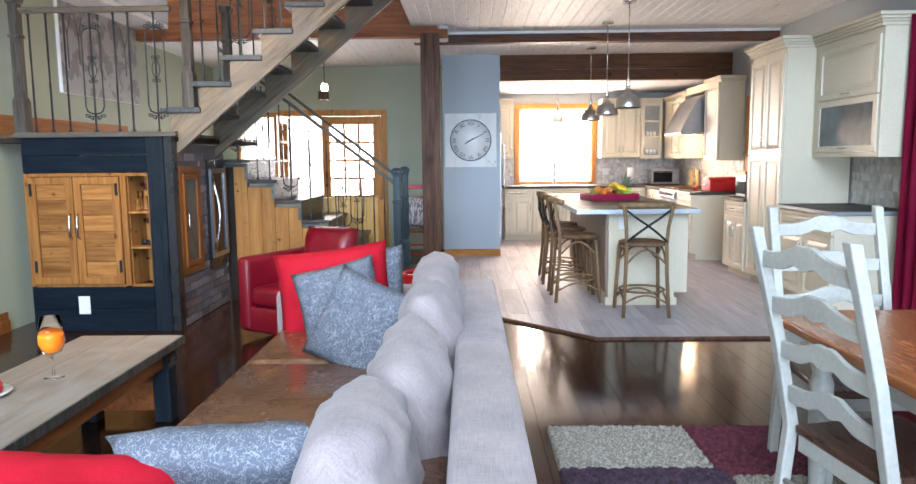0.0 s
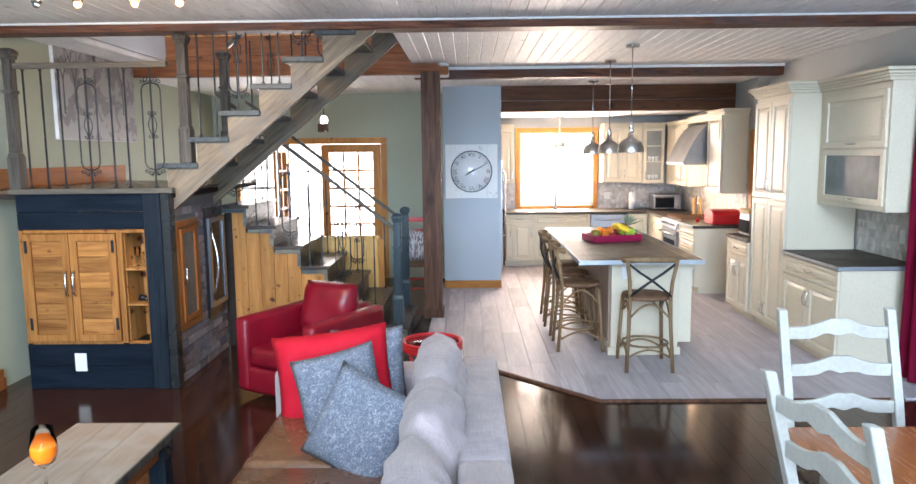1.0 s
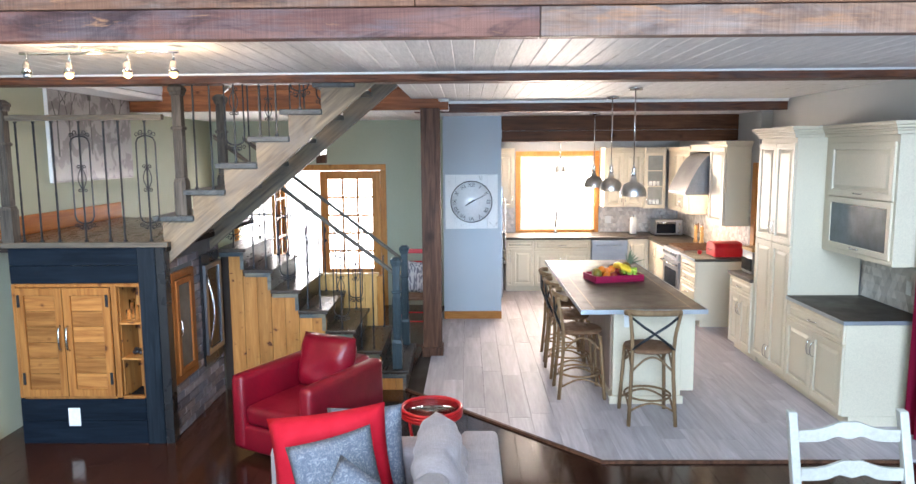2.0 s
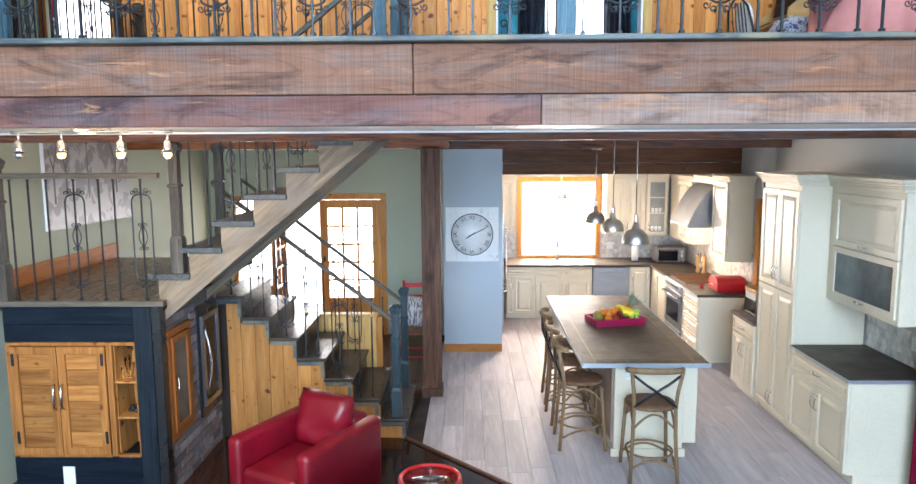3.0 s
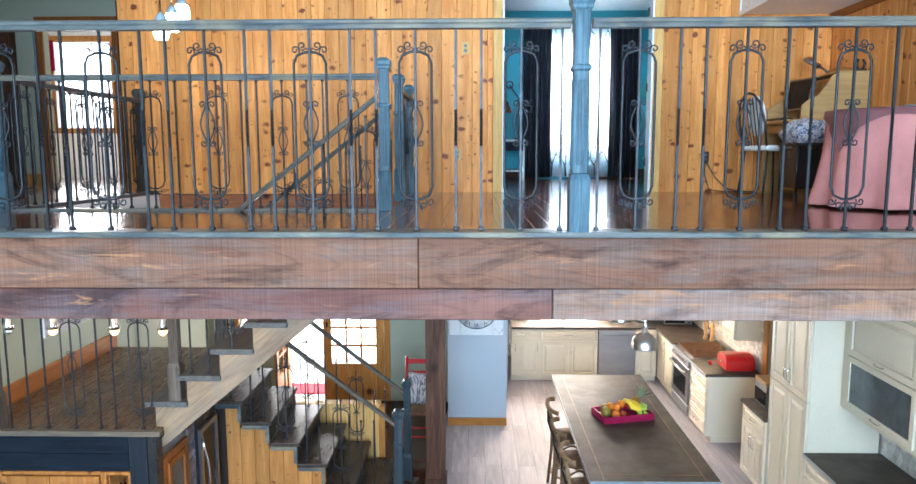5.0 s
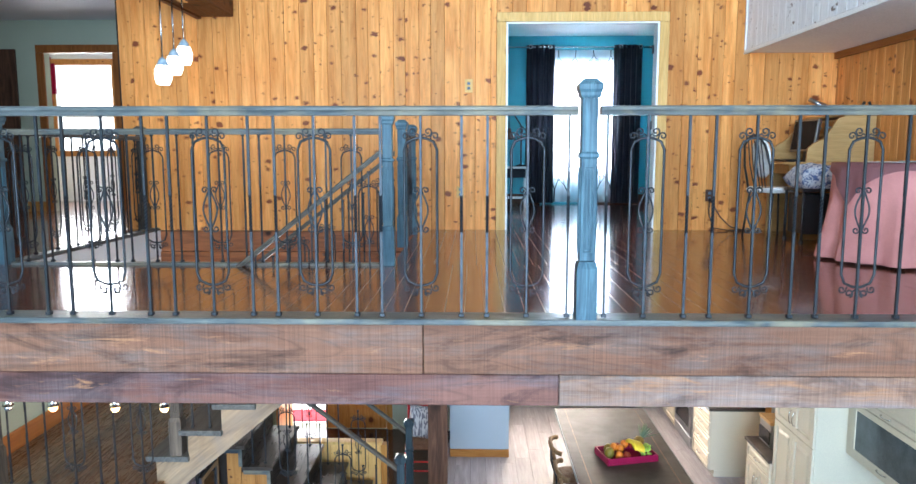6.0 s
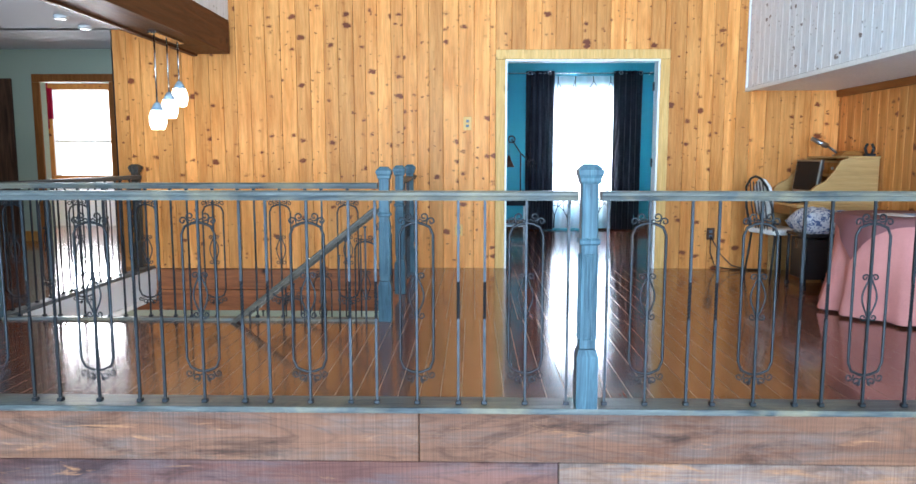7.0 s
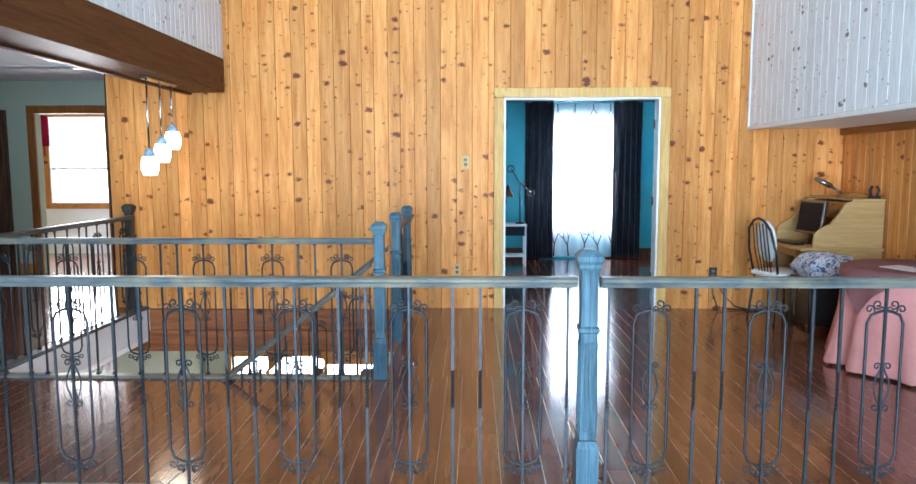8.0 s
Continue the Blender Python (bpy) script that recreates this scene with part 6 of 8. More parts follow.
# ---- kitchen ----
wall("wall_kitchen_east", GREYWALL, "x", 3.76, XR - 0.001, 8.66, 12.02, -0.02, 2.80, [], "grey painted kitchen side wall")
FX = 3.22      # front of the tall run
cabinet("pantry_cabinet", "tall cream pantry cabinet with four raised panel doors", pose(FX, 7.31, 0, 0, 0, -90), 0.82, 0.66, 2.43,
        [("door", 0.006, 0.407, 0.11, 1.39, "r"), ("door", 0.413, 0.814, 0.11, 1.39, "l"), ("door", 0.006, 0.407, 1.40, 2.38, "r"), ("door", 0.413, 0.814, 1.40, 2.38, "l")], crown=True, group="kitchen cabinets")
cabinet("base_cabinet", "cream base cabinet with a drawer and two doors", pose(FX, 6.488, 0, 0, 0, -90), 1.035, 0.66, 0.882,
        [("drawer", 0.006, 1.029, 0.71, 0.875, "c"), ("door", 0.006, 0.514, 0.11, 0.70, "r"), ("door", 0.520, 1.029, 0.11, 0.70, "l")], group="kitchen cabinets")
cabinet("base_cabinet", "narrow cream base cabinet beside the pantry", pose(FX - 0.02, 7.93, 0, 0, 0, -90), 0.618, 0.66, 0.882,
        [("drawer", 0.006, 0.612, 0.71, 0.875, "c"), ("door", 0.006, 0.306, 0.11, 0.70, "r"), ("door", 0.312, 0.612, 0.11, 0.70, "l")], group="kitchen cabinets")
cabinet("wall_cabinet", "cream wall cabinet with a lift door and a glass door", pose(3.50, 6.488, 0, 0, 0, -90), 1.125, 0.39, 2.43,
        [("door", 0.105, 1.095, 1.90, 2.375, "b"), ("glass", 0.105, 1.095, 1.42, 1.89, "b")], z0=0, crown=True, group="kitchen cabinets")
for o in bpy.data.objects["wall_cabinet"].children:
    if o.name.startswith("body"):
        bm = bm_new()
        box(bm, 0, 1.125, 0.0, 0.39, 1.375, 2.43, 0.002)
        bm.to_mesh(o.data)
        bm.free()


def counter(name, label, x0, x1, y0, y1, z=0.885, cut=None):
    c = thing(name, label, "counter", ((x0 + x1) / 2, (y0 + y1) / 2, z))
    bm = bm_new()
    box(bm, x0, x1, y0, y1, z, z + 0.037, 0.004)
    part("slab", bm, COUNTER, c)
    return c


c = counter("worktop", "dark grey worktop on the cream base cabinet", FX - 0.035, XR - 0.002, 5.43, 6.486)
bm = bm_new()
box(bm, FX - 0.039, FX - 0.0355, 5.43, 6.486, 0.888, 0.919)
box(bm, FX - 0.035, XR - 0.002, 5.426, 5.4295, 0.888, 0.919)
part("edge", bm, COUNTER_EDGE, c, "steel edge strip")
c = counter("worktop", "dark grey worktop beside the pantry", FX - 0.055, XR - 0.002, 7.314, 7.97)
bm = bm_new()
box(bm, 3.3, 3.55, 7.60, 7.90, 0.924, 1.18, 0.008)
mw = thing("coffee_machine", "steel and wood appliance beside the pantry", "appliance", (3.4, 7.75, 0.924))
part("body", bm, STEEL, mw)
bm = bm_new()
box(bm, 3.285, 3.299, 7.62, 7.88, 0.96, 1.10)
part("panel", bm, BLACKGLASS, mw, "dark front panel")
bm = bm_new()
box(bm, 3.29, 3.55, 7.60, 7.90, 1.182, 1.22, 0.004)
part("lid", bm, OAK, mw, "wooden lid")

# back run
BY1 = 11.27
cabinet("base_cabinet", "cream base cabinet with a drawer over one door", pose(0.74, BY1, 0), 0.46, 0.74, 0.882,
        [("drawer", 0.006, 0.454, 0.745, 0.875, "c"), ("door", 0.006, 0.10, 0.11, 0.735, "r"), ("door", 0.105, 0.454, 0.11, 0.735, "r")], group="kitchen cabinets")
cabinet("sink_cabinet", "cream sink cabinet with two doors", pose(1.202, BY1, 0), 0.93, 0.74, 0.882,
        [("drawer", 0.006, 0.924, 0.70, 0.875, "c"), ("door", 0.006, 0.462, 0.11, 0.69, "r"), ("door", 0.468, 0.924, 0.11, 0.69, "l")], group="kitchen cabinets")
dw = thing("dishwasher", "brushed steel dishwasher under the counter", "dishwasher", (2.43, BY1, 0))
bm = bm_new()
box(bm, 2.136, 2.736, BY1, 11.98, 0.1, 0.882)
part("body", bm, BLACK, dw)
bm = bm_new()
box(bm, 2.14, 2.732, BY1 - 0.022, BY1 - 0.001, 0.12, 0.875, 0.006)
part("door", bm, STEEL, dw)
bm = bm_new()
tube(bm, [(2.22, BY1 - 0.022, 0.79), (2.24, BY1 - 0.055, 0.785), (2.63, BY1 - 0.055, 0.785), (2.65, BY1 - 0.022, 0.79)], 0.009, 8)
part("handle", bm, STEEL, dw)
cabinet("base_cabinet", "cream corner base cabinet with one tall door", pose(2.738, BY1, 0), 0.34, 0.74, 0.882, [("door", 0.006, 0.334, 0.11, 0.875, "l")], group="kitchen cabinets")
RX = 3.09
cabinet("base_cabinet", "cream drawer cabinet at the end of the counter", pose(RX, 9.49, 0, 0, 0, -90), 0.64, 0.66, 0.882,
        [("drawer", 0.006, 0.634, 0.735, 0.875, "c"), ("drawer", 0.006, 0.634, 0.545, 0.725, "c"), ("drawer", 0.006, 0.634, 0.33, 0.535, "c"), ("drawer", 0.006, 0.634, 0.11, 0.32, "c")], group="kitchen cabinets")
cabinet("base_cabinet", "cream base cabinet between the range and the corner", pose(RX, 11.26, 0, 0, 0, -90), 0.97, 0.66, 0.882, [("door", 0.40, 0.964, 0.11, 0.875, "l")], group="kitchen cabinets")
wt = thing("worktop", "dark grey corner worktop round the kitchen", "counter", (2, 11.6, 0.885))
bm = bm_new()
prism(bm, [(0.72, 11.23), (3.05, 11.23), (3.05, 10.285), (3.755, 10.285), (3.755, 12.015), (0.72, 12.015)], "z", 0.885, 0.922, 0.003)
part("slab", bm, COUNTER, wt)
c = counter("worktop", "dark grey worktop beside the range", RX - 0.04, 3.755, 8.82, 9.495)
bm = bm_new()
box(bm, RX - 0.044, RX - 0.0405, 8.82, 9.495, 0.888, 0.919)
part("edge", bm, COUNTER_EDGE, c)

sk = thing("sink", "double steel sink set in the worktop", "sink", (1.62, 11.5, 0.922))
bm = bm_new()
for x0, x1 in ((1.24, 1.60), (1.64, 2.00)):
    for q in ((x0, x1, 11.36, 11.38), (x0, x1, 11.72, 11.74), (x0, x0 + 0.02, 11.381, 11.719), (x1 - 0.02, x1, 11.381, 11.719)):
        box(bm, q[0], q[1], q[2], q[3], 0.923, 0.931, 0.002)
    box(bm, x0 + 0.021, x1 - 0.021, 11.381, 11.719, 0.923, 0.925)
part("basin", bm, SHADENICKEL, sk)
fa = thing("faucet", "tall chrome gooseneck kitchen faucet", "faucet", (1.62, 11.82, 0.922))
bm = bm_new()
lathe(bm, [(0.03, 0.0), (0.026, 0.04), (0.018, 0.07), (0.016, 0.12)], 1.62, 11.82, 0.923, 14)
tube(bm, [(1.62, 11.82, 1.04), (1.62, 11.82, 1.24), (1.62, 11.79, 1.31), (1.62, 11.73, 1.335), (1.62, 11.67, 1.31), (1.62, 11.645, 1.25), (1.62, 11.64, 1.17)], 0.018, 10)
part("spout", bm, STEEL, fa)
bm = bm_new()
tube(bm, [(1.635, 11.82, 1.0), (1.68, 11.81, 1.03), (1.705, 11.80, 1.08)], 0.008, 8)
part("lever", bm, STEEL, fa)

rg = thing("range", "stainless steel gas range with black grates", "range", (3.4, 9.89, 0))
Y0, Y1 = 9.50, 10.28
bm = bm_new()
box(bm, RX - 0.01, 3.75, Y0, Y1, 0.09, 0.905, 0.004)
part("body", bm, STEEL, rg)
bm = bm_new()
prism(bm, [(RX - 0.06, 0.80), (RX - 0.012, 0.775), (RX - 0.012, 0.915), (RX - 0.04, 0.915)], "y", Y0 + 0.004, Y1 - 0.004)
cp = part("control_panel", bm, STEEL, rg)
for i in range(6):
    bm = bm_new()
    y = Y0 + 0.10 + i * 0.116
    tube(bm, [(RX - 0.047, y, 0.857), (RX - 0.075, y, 0.851)], 0.021, 12)
    part("knob", bm, CHROME, cp)
bm = bm_new()
box(bm, RX - 0.045, RX - 0.011, Y0 + 0.015, Y1 - 0.015, 0.26, 0.765, 0.006)
od = part("oven_door", bm, STEEL, rg)
bm = bm_new()
box(bm, RX - 0.048, RX - 0.0455, Y0 + 0.11, Y1 - 0.11, 0.36, 0.63)
part("window", bm, BLACKGLASS, od, "dark oven window")
bm = bm_new()
tube(bm, [(RX - 0.045, Y0 + 0.07, 0.715), (RX - 0.10, Y0 + 0.07, 0.722), (RX - 0.10, Y1 - 0.07, 0.722), (RX - 0.045, Y1 - 0.07, 0.715)], 0.013, 8)
part("handle", bm, CHROME, od)
bm = bm_new()
box(bm, RX - 0.04, RX - 0.011, Y0 + 0.015, Y1 - 0.015, 0.10, 0.245, 0.006)
part("drawer", bm, STEEL, rg)
bm = bm_new()
box(bm, RX + 0.01, 3.70, Y0 + 0.01, Y1 - 0.01, 0.906, 0.918)
part("cooktop", bm, BLACK, rg)
for j in range(3):
    bm = bm_new()
    y = Y0 + 0.02 + j * 0.25
    for k in range(4):
        box(bm, RX + 0.03, 3.68, y + 0.01 + k * 0.07, y + 0.022 + k * 0.07, 0.935, 0.95)
    for x in (RX + 0.03, RX + 0.24, RX + 0.45, 3.66):
        box(bm, x, x + 0.014, y + 0.01, y + 0.232, 0.919, 0.9345)
    part("grate", bm, BROWNIRON, rg, "brown cast iron grate")
bm = bm_new()
box(bm, 3.72, 3.75, Y0 + 0.01, Y1 - 0.01, 0.919, 0.985, 0.004)
part("back_guard", bm, STEEL, rg)

hd2 = thing("range_hood", "curved stainless steel range hood", "hood", (3.4, 9.89, 1.7))
bm = bm_new()
prof = [(3.755, 1.70), (3.13, 1.70), (3.12, 1.735)] + [(3.12 + 0.40 * (i / 10) ** 1.0, 1.735 + 0.545 * math.sin(math.pi / 2 * i / 10) ** 1.0) for i in range(1, 11)] + [(3.755, 2.30)]
prism(bm, prof, "y", Y0 + 0.06, Y1 + 0.12)
part("shell", bm, NICKEL, hd2)


def wall_unit(label, x0, x1, y0, y1, z0, z1, face, doors, crown=True):
    """A wall cabinet; face is y or x; doors: (kind, from, to, handle side)."""
    c = thing("wall_cabinet", label, "cabinet", ((x0 + x1) / 2, (y0 + y1) / 2, z0), "kitchen cabinets")
    bm = bm_new()
    box(bm, x0, x1, y0, y1, z0, z1, 0.002)
    part("body", bm, CREAM, c)
    for kind, a, b, side in doors:
        bm = bm_new()
        if kind == "glass":
            fw = 0.05
            ring(bm, "y", a, b, z0 + 0.005, z1 - 0.005, fw, y0 - 0.022, y0 - 0.001)
            dr = part("door", bm, CREAM, c)
            bm = bm_new()
            box(bm, a + fw, b - fw, y0 - 0.010, y0 - 0.006, z0 + 0.06, z1 - 0.06)
            part("pane", bm, PALEGLASS, dr, "grey glass pane")
            for z in (z0 + 0.36, z0 + 0.62):
                bm = bm_new()
                box(bm, a + fw, b - fw, y0 - 0.013, y0 - 0.0105, z, z + 0.018)
                part("shelf", bm, CREAM, dr)
            for k in range(6):
                bm = bm_new()
                lathe(bm, [(0.0, 0.0), (0.02, 0.0), (0.026, 0.05), (0.02, 0.075), (0.0, 0.075)], a + fw + 0.05 + 0.06 * (k % 3), y0 - 0.0145, z0 + (0.075 if k < 3 else 0.38), 10)
                bmesh.ops.scale(bm, verts=bm.verts, vec=(1, 0.1, 1), space=Matrix.Translation((0, -(y0 - 0.0145), 0)))
                part("crockery", bm, PLASTIC, dr, "pale crockery behind the glass")
        elif face == "y":
            raised(bm, a, b, y0 - 0.022, z0 + 0.005, z1 - 0.005)
            dr = part("door", bm, CREAM, c)
        else:
            raised(bm, 0, b - a, -0.022, z0 + 0.005, z1 - 0.005)
            bmesh.ops.rotate(bm, verts=bm.verts, matrix=Matrix.Rotation(radians(-90), 3, "Z"))
            bmesh.ops.translate(bm, verts=bm.verts, vec=(x0, b, 0))
            dr = part("door", bm, CREAM, c)
        if face == "y":
            bm = pull(a + 0.03 if side == "l" else b - 0.03, y0 - 0.022, z0 + 0.15)
        else:
            bm = pull(0, 0, z0 + 0.15)
            bmesh.ops.rotate(bm, verts=bm.verts, matrix=Matrix.Rotation(radians(-90), 3, "Z"))
            bmesh.ops.translate(bm, verts=bm.verts, vec=(x0 - 0.022, (a + 0.03) if side == "l" else (b - 0.03), 0))
        part("handle", bm, CHROME, dr, "chrome bow handle")
    if crown:
        bm = bm_new()
        for o, za, zb in ((0.012, z1, z1 + 0.03), (0.03, z1 + 0.03, z1 + 0.055), (0.05, z1 + 0.055, z1 + 0.075)):
            box(bm, x0 - (o if face == "x" else 0), x1, y0 - o - 0.02, y1, za + 0.001, zb, 0.004)
        part("crown", bm, CREAM, c)
    return c


wall_unit("cream wall cabinet with two raised panel doors beside the window", 2.40, 3.06, 11.65, 12.015, 1.38, 2.30, "y", [("door", 2.405, 2.728, "r"), ("door", 2.733, 3.055, "l")])
wall_unit("cream wall cabinet with a glazed door and crockery", 3.062, 3.42, 11.60, 12.015, 1.36, 2.30, "y", [("glass", 3.068, 3.415, "l")])
wall_unit("cream corner wall cabinet beside the range hood", 3.46, 3.755, 10.42, 11.58, 1.36, 2.30, "x", [("door", 10.80, 11.17, "l"), ("door", 10.43, 10.79, "r")])
wall_unit("cream wall cabinet at the end of the counter", 3.44, 3.755, 8.90, 9.48, 1.335, 2.36, "x", [("door", 8.93, 9.47, "r")])
wall_unit("narrow cream wall cabinet beside the kitchen window", 0.40, 0.90, 11.65, 12.015, 1.38, 2.30, "y", [("door", 0.60, 0.895, "r")])
# frieze boards that join hood and cabinets
bm = bm_new()
box(bm, 3.44, 3.755, 9.485, 10.415, 2.302, 2.40, 0.003)
solid("hood_frieze", bm, CREAM, "cream frieze over the range hood", "trim", "structure")


def tiles(name, plane, at, u0, u1, z0, z1, side=0.075):
    """A backsplash of small triangular tiles; plane is the axis it looks down."""
    bm = bm_new()
    h = side * 0.866
    rows = int((z1 - z0) / h)
    hh = (z1 - z0) / rows
    for r in range(rows):
        za, zb = z0 + r * hh, z0 + (r + 1) * hh
        u = u0 - (side / 2 if r % 2 else 0)
        while u < u1:
            for tri in ([(u, za), (u + side, za), (u + side / 2, zb)], [(u + side / 2, zb), (u + side, za), (u + 1.5 * side, zb)]):
                cu, cz = sum(p[0] for p in tri) / 3, sum(p[1] for p in tri) / 3
                if not u0 < cu < u1:
                    continue
                q = [(min(max(cu + (p[0] - cu) * 0.93, u0), u1), cz + (p[1] - cz) * 0.93) for p in tri]
                pts = [(p[0], at - 0.006, p[1]) for p in q] if plane == "y" else [(at - 0.006, p[0], p[1]) for p in q]
                off = Vector((0, 0.006, 0)) if plane == "y" else Vector((0.006, 0, 0))
                a = [bm.verts.new(p) for p in pts]
                b = [bm.verts.new(Vector(p) + off) for p in pts]
                bm.faces.new(a)
                for i in range(3):
                    bm.faces.new((a[i], b[i], b[(i + 1) % 3], a[(i + 1) % 3]))
            u += side
    bmesh.ops.recalc_face_normals(bm, faces=bm.faces)
    t = solid(name, bm, TILE, "mosaic backsplash of grey beige triangular tiles", "tiles", "stuff")
    return t


tiles("backsplash", "y", 12.018, 2.40, 3.75, 0.925, 1.36)
tiles("backsplash", "y", 12.018, 0.40, 0.94, 0.925, 1.36)
tiles("backsplash", "x", 3.758, 8.85, 12.0, 0.925, 1.66)
tiles("backsplash", "x", XR - 0.002, 5.43, 6.485, 0.925, 1.373)


def outlet(name, label, plane, at, u, z, w=0.075, h=0.12, mat=None):
    o = thing(name, label, "outlet", (u, at, z) if plane == "y" else (at, u, z))
    bm = bm_new()
    if plane == "y":
        box(bm, u - w / 2, u + w / 2, at - 0.009, at - 0.001, z - h / 2, z + h / 2, 0.003)
    else:
        box(bm, at - 0.009, at - 0.001, u - w / 2, u + w / 2, z - h / 2, z + h / 2, 0.003)
    part("cover", bm, mat or PLASTIC, o)
    inner = SOCKET if mat else PLASTIC
    for dz in (-0.025, 0.025):
        bm = bm_new()
        if plane == "y":
            box(bm, u - 0.016, u + 0.016, at - 0.012, at - 0.0095, z + dz - 0.014, z + dz + 0.014, 0.003)
        else:
            box(bm, at - 0.012, at - 0.0095, u - 0.016, u + 0.016, z + dz - 0.014, z + dz + 0.014, 0.003)
        part("socket", bm, inner, o)


outlet("wall_outlet", "white double outlet on the tiled wall", "y", 12.01, 2.55, 1.14, 0.11)
outlet("wall_outlet", "white outlet on the tiled wall beside the toaster oven", "y", 12.01, 3.0, 1.16)
outlet("wall_outlet", "white outlet on the tiled wall over the worktop", "x", XR - 0.009, 5.74, 1.13)

to = thing("toaster_oven", "silver toaster oven on the worktop", "oven", (3.42, 11.45, 0.923))
bm = bm_new()
box(bm, 3.20, 3.66, 11.36, 11.66, 0.935, 1.19, 0.012)
part("body", bm, STEEL, to)
bm = bm_new()
box(bm, 3.225, 3.54, 11.352, 11.359, 0.965, 1.15, 0.002)
part("door", bm, BLACKGLASS, to, "dark glass door")
bm = bm_new()
tube(bm, [(3.24, 11.352, 1.135), (3.24, 11.33, 1.135), (3.53, 11.33, 1.135), (3.53, 11.352, 1.135)], 0.006, 6)
part("handle", bm, CHROME, to)
for z in (0.98, 1.05, 1.12):
    bm = bm_new()
    tube(bm, [(3.60, 11.36, z), (3.60, 11.34, z)], 0.017, 10)
    part("knob", bm, CHROME, to)
bm = bm_new()
for x in (3.22, 3.64):
    for y in (11.38, 11.64):
        box(bm, x - 0.012, x + 0.012, y - 0.012, y + 0.012, 0.923, 0.9345)
part("feet", bm, BLACK, to)
pt = thing("paper_towel", "white paper towel roll on a dark holder", "paper towel", (2.90, 11.62, 0.923))
bm = bm_new()
lathe(bm, [(0.0, 0.0), (0.075, 0.0), (0.075, 0.012), (0.0, 0.012)], 2.90, 11.62, 0.923, 20)
tube(bm, [(2.90, 11.62, 0.93), (2.90, 11.62, 1.25)], 0.006, 6)
part("holder", bm, BLACK, pt)
bm = bm_new()
lathe(bm, [(0.012, 0.013), (0.055, 0.013), (0.055, 0.285), (0.012, 0.285)], 2.90, 11.62, 0.923, 22)
part("roll", bm, PLASTIC, pt)
bb = thing("bread_box", "glossy red retro bread box on the worktop", "box", (3.53, 9.12, 0.923))
bm = bm_new()
prism(bm, [(8.95, 0.923), (9.30, 0.923), (9.30, 1.05), (9.26, 1.10), (9.18, 1.115), (9.07, 1.115), (8.99, 1.10), (8.95, 1.05)], "x", 3.35, 3.72, 0.012)
part("body", bm, REDPAINT, bb)
bm = bm_new()
tube(bm, [(3.348, 9.06, 1.01), (3.335, 9.06, 1.01), (3.335, 9.17, 1.01), (3.348, 9.17, 1.01)], 0.006, 6)
part("handle", bm, CHROME, bb)
bm = bm_new()
lathe(bm, [(0.0, 0.0), (0.022, 0.006), (0.032, 0.03), (0.026, 0.055), (0.008, 0.062), (0.0, 0.062)], 3.24, 9.22, 0.923, 14)
solid("apple_timer", bm, REDPAINT, "small round red kitchen timer", "timer")
pm = solid("pepper_mill", bm_new(), OAK, "turned wooden pepper mill", "mill")
bm = bm_new()
lathe(bm, [(0.03, 0.0), (0.034, 0.02), (0.022, 0.06), (0.028, 0.12), (0.022, 0.18), (0.03, 0.22), (0.024, 0.25), (0.0, 0.265)], 0, 0, 0, 16)
bm.to_mesh(pm.data)
bm.free()
pm.location = (3.66, 10.42, 0.923)
copy_thing(pm, pose(3.60, 10.52, 0.923))
uc = thing("utensil_crock", "steel crock full of kitchen utensils", "utensils", (3.67, 10.62, 0.923))
bm = bm_new()
lathe(bm, [(0.05, 0.0), (0.055, 0.14), (0.05, 0.14), (0.045, 0.01), (0.0, 0.01)], 3.67, 10.62, 0.923, 18)
part("crock", bm, STEEL, uc)
for i in range(5):
    bm = bm_new()
    a = i * 1.3
    tube(bm, [(3.67, 10.62, 0.945), (3.67 + 0.07 * math.cos(a), 10.62 + 0.07 * math.sin(a), 1.20)], 0.007, 6, taper=[0.7, 1.6])
    part("utensil", bm, STOOLWOOD if i % 2 else CHROME, uc)

fr2 = thing("fridge", "stainless steel fridge beside the clock wall", "fridge", (0.6, 10.9, 0))
bm = bm_new()
box(bm, 0.36, 0.60, 10.59, 11.18, 0.02, 1.80, 0.006)
part("body", bm, STEEL, fr2)
for z0, z1 in ((0.06, 0.66), (0.67, 1.79)):
    bm = bm_new()
    box(bm, 0.601, 0.655, 10.60, 11.17, z0, z1, 0.008)
    dr = part("door", bm, STEEL, fr2)
    bm = bm_new()
    if z0 > 0.5:
        tube(bm, [(0.655, 10.66, 0.78), (0.70, 10.66, 0.80), (0.70, 10.66, 1.60), (0.655, 10.66, 1.62)], 0.011, 8)
    else:
        tube(bm, [(0.655, 10.66, 0.60), (0.70, 10.66, 0.60), (0.70, 11.10, 0.60), (0.655, 11.10, 0.60)], 0.011, 8)
    part("handle", bm, CHROME, dr)

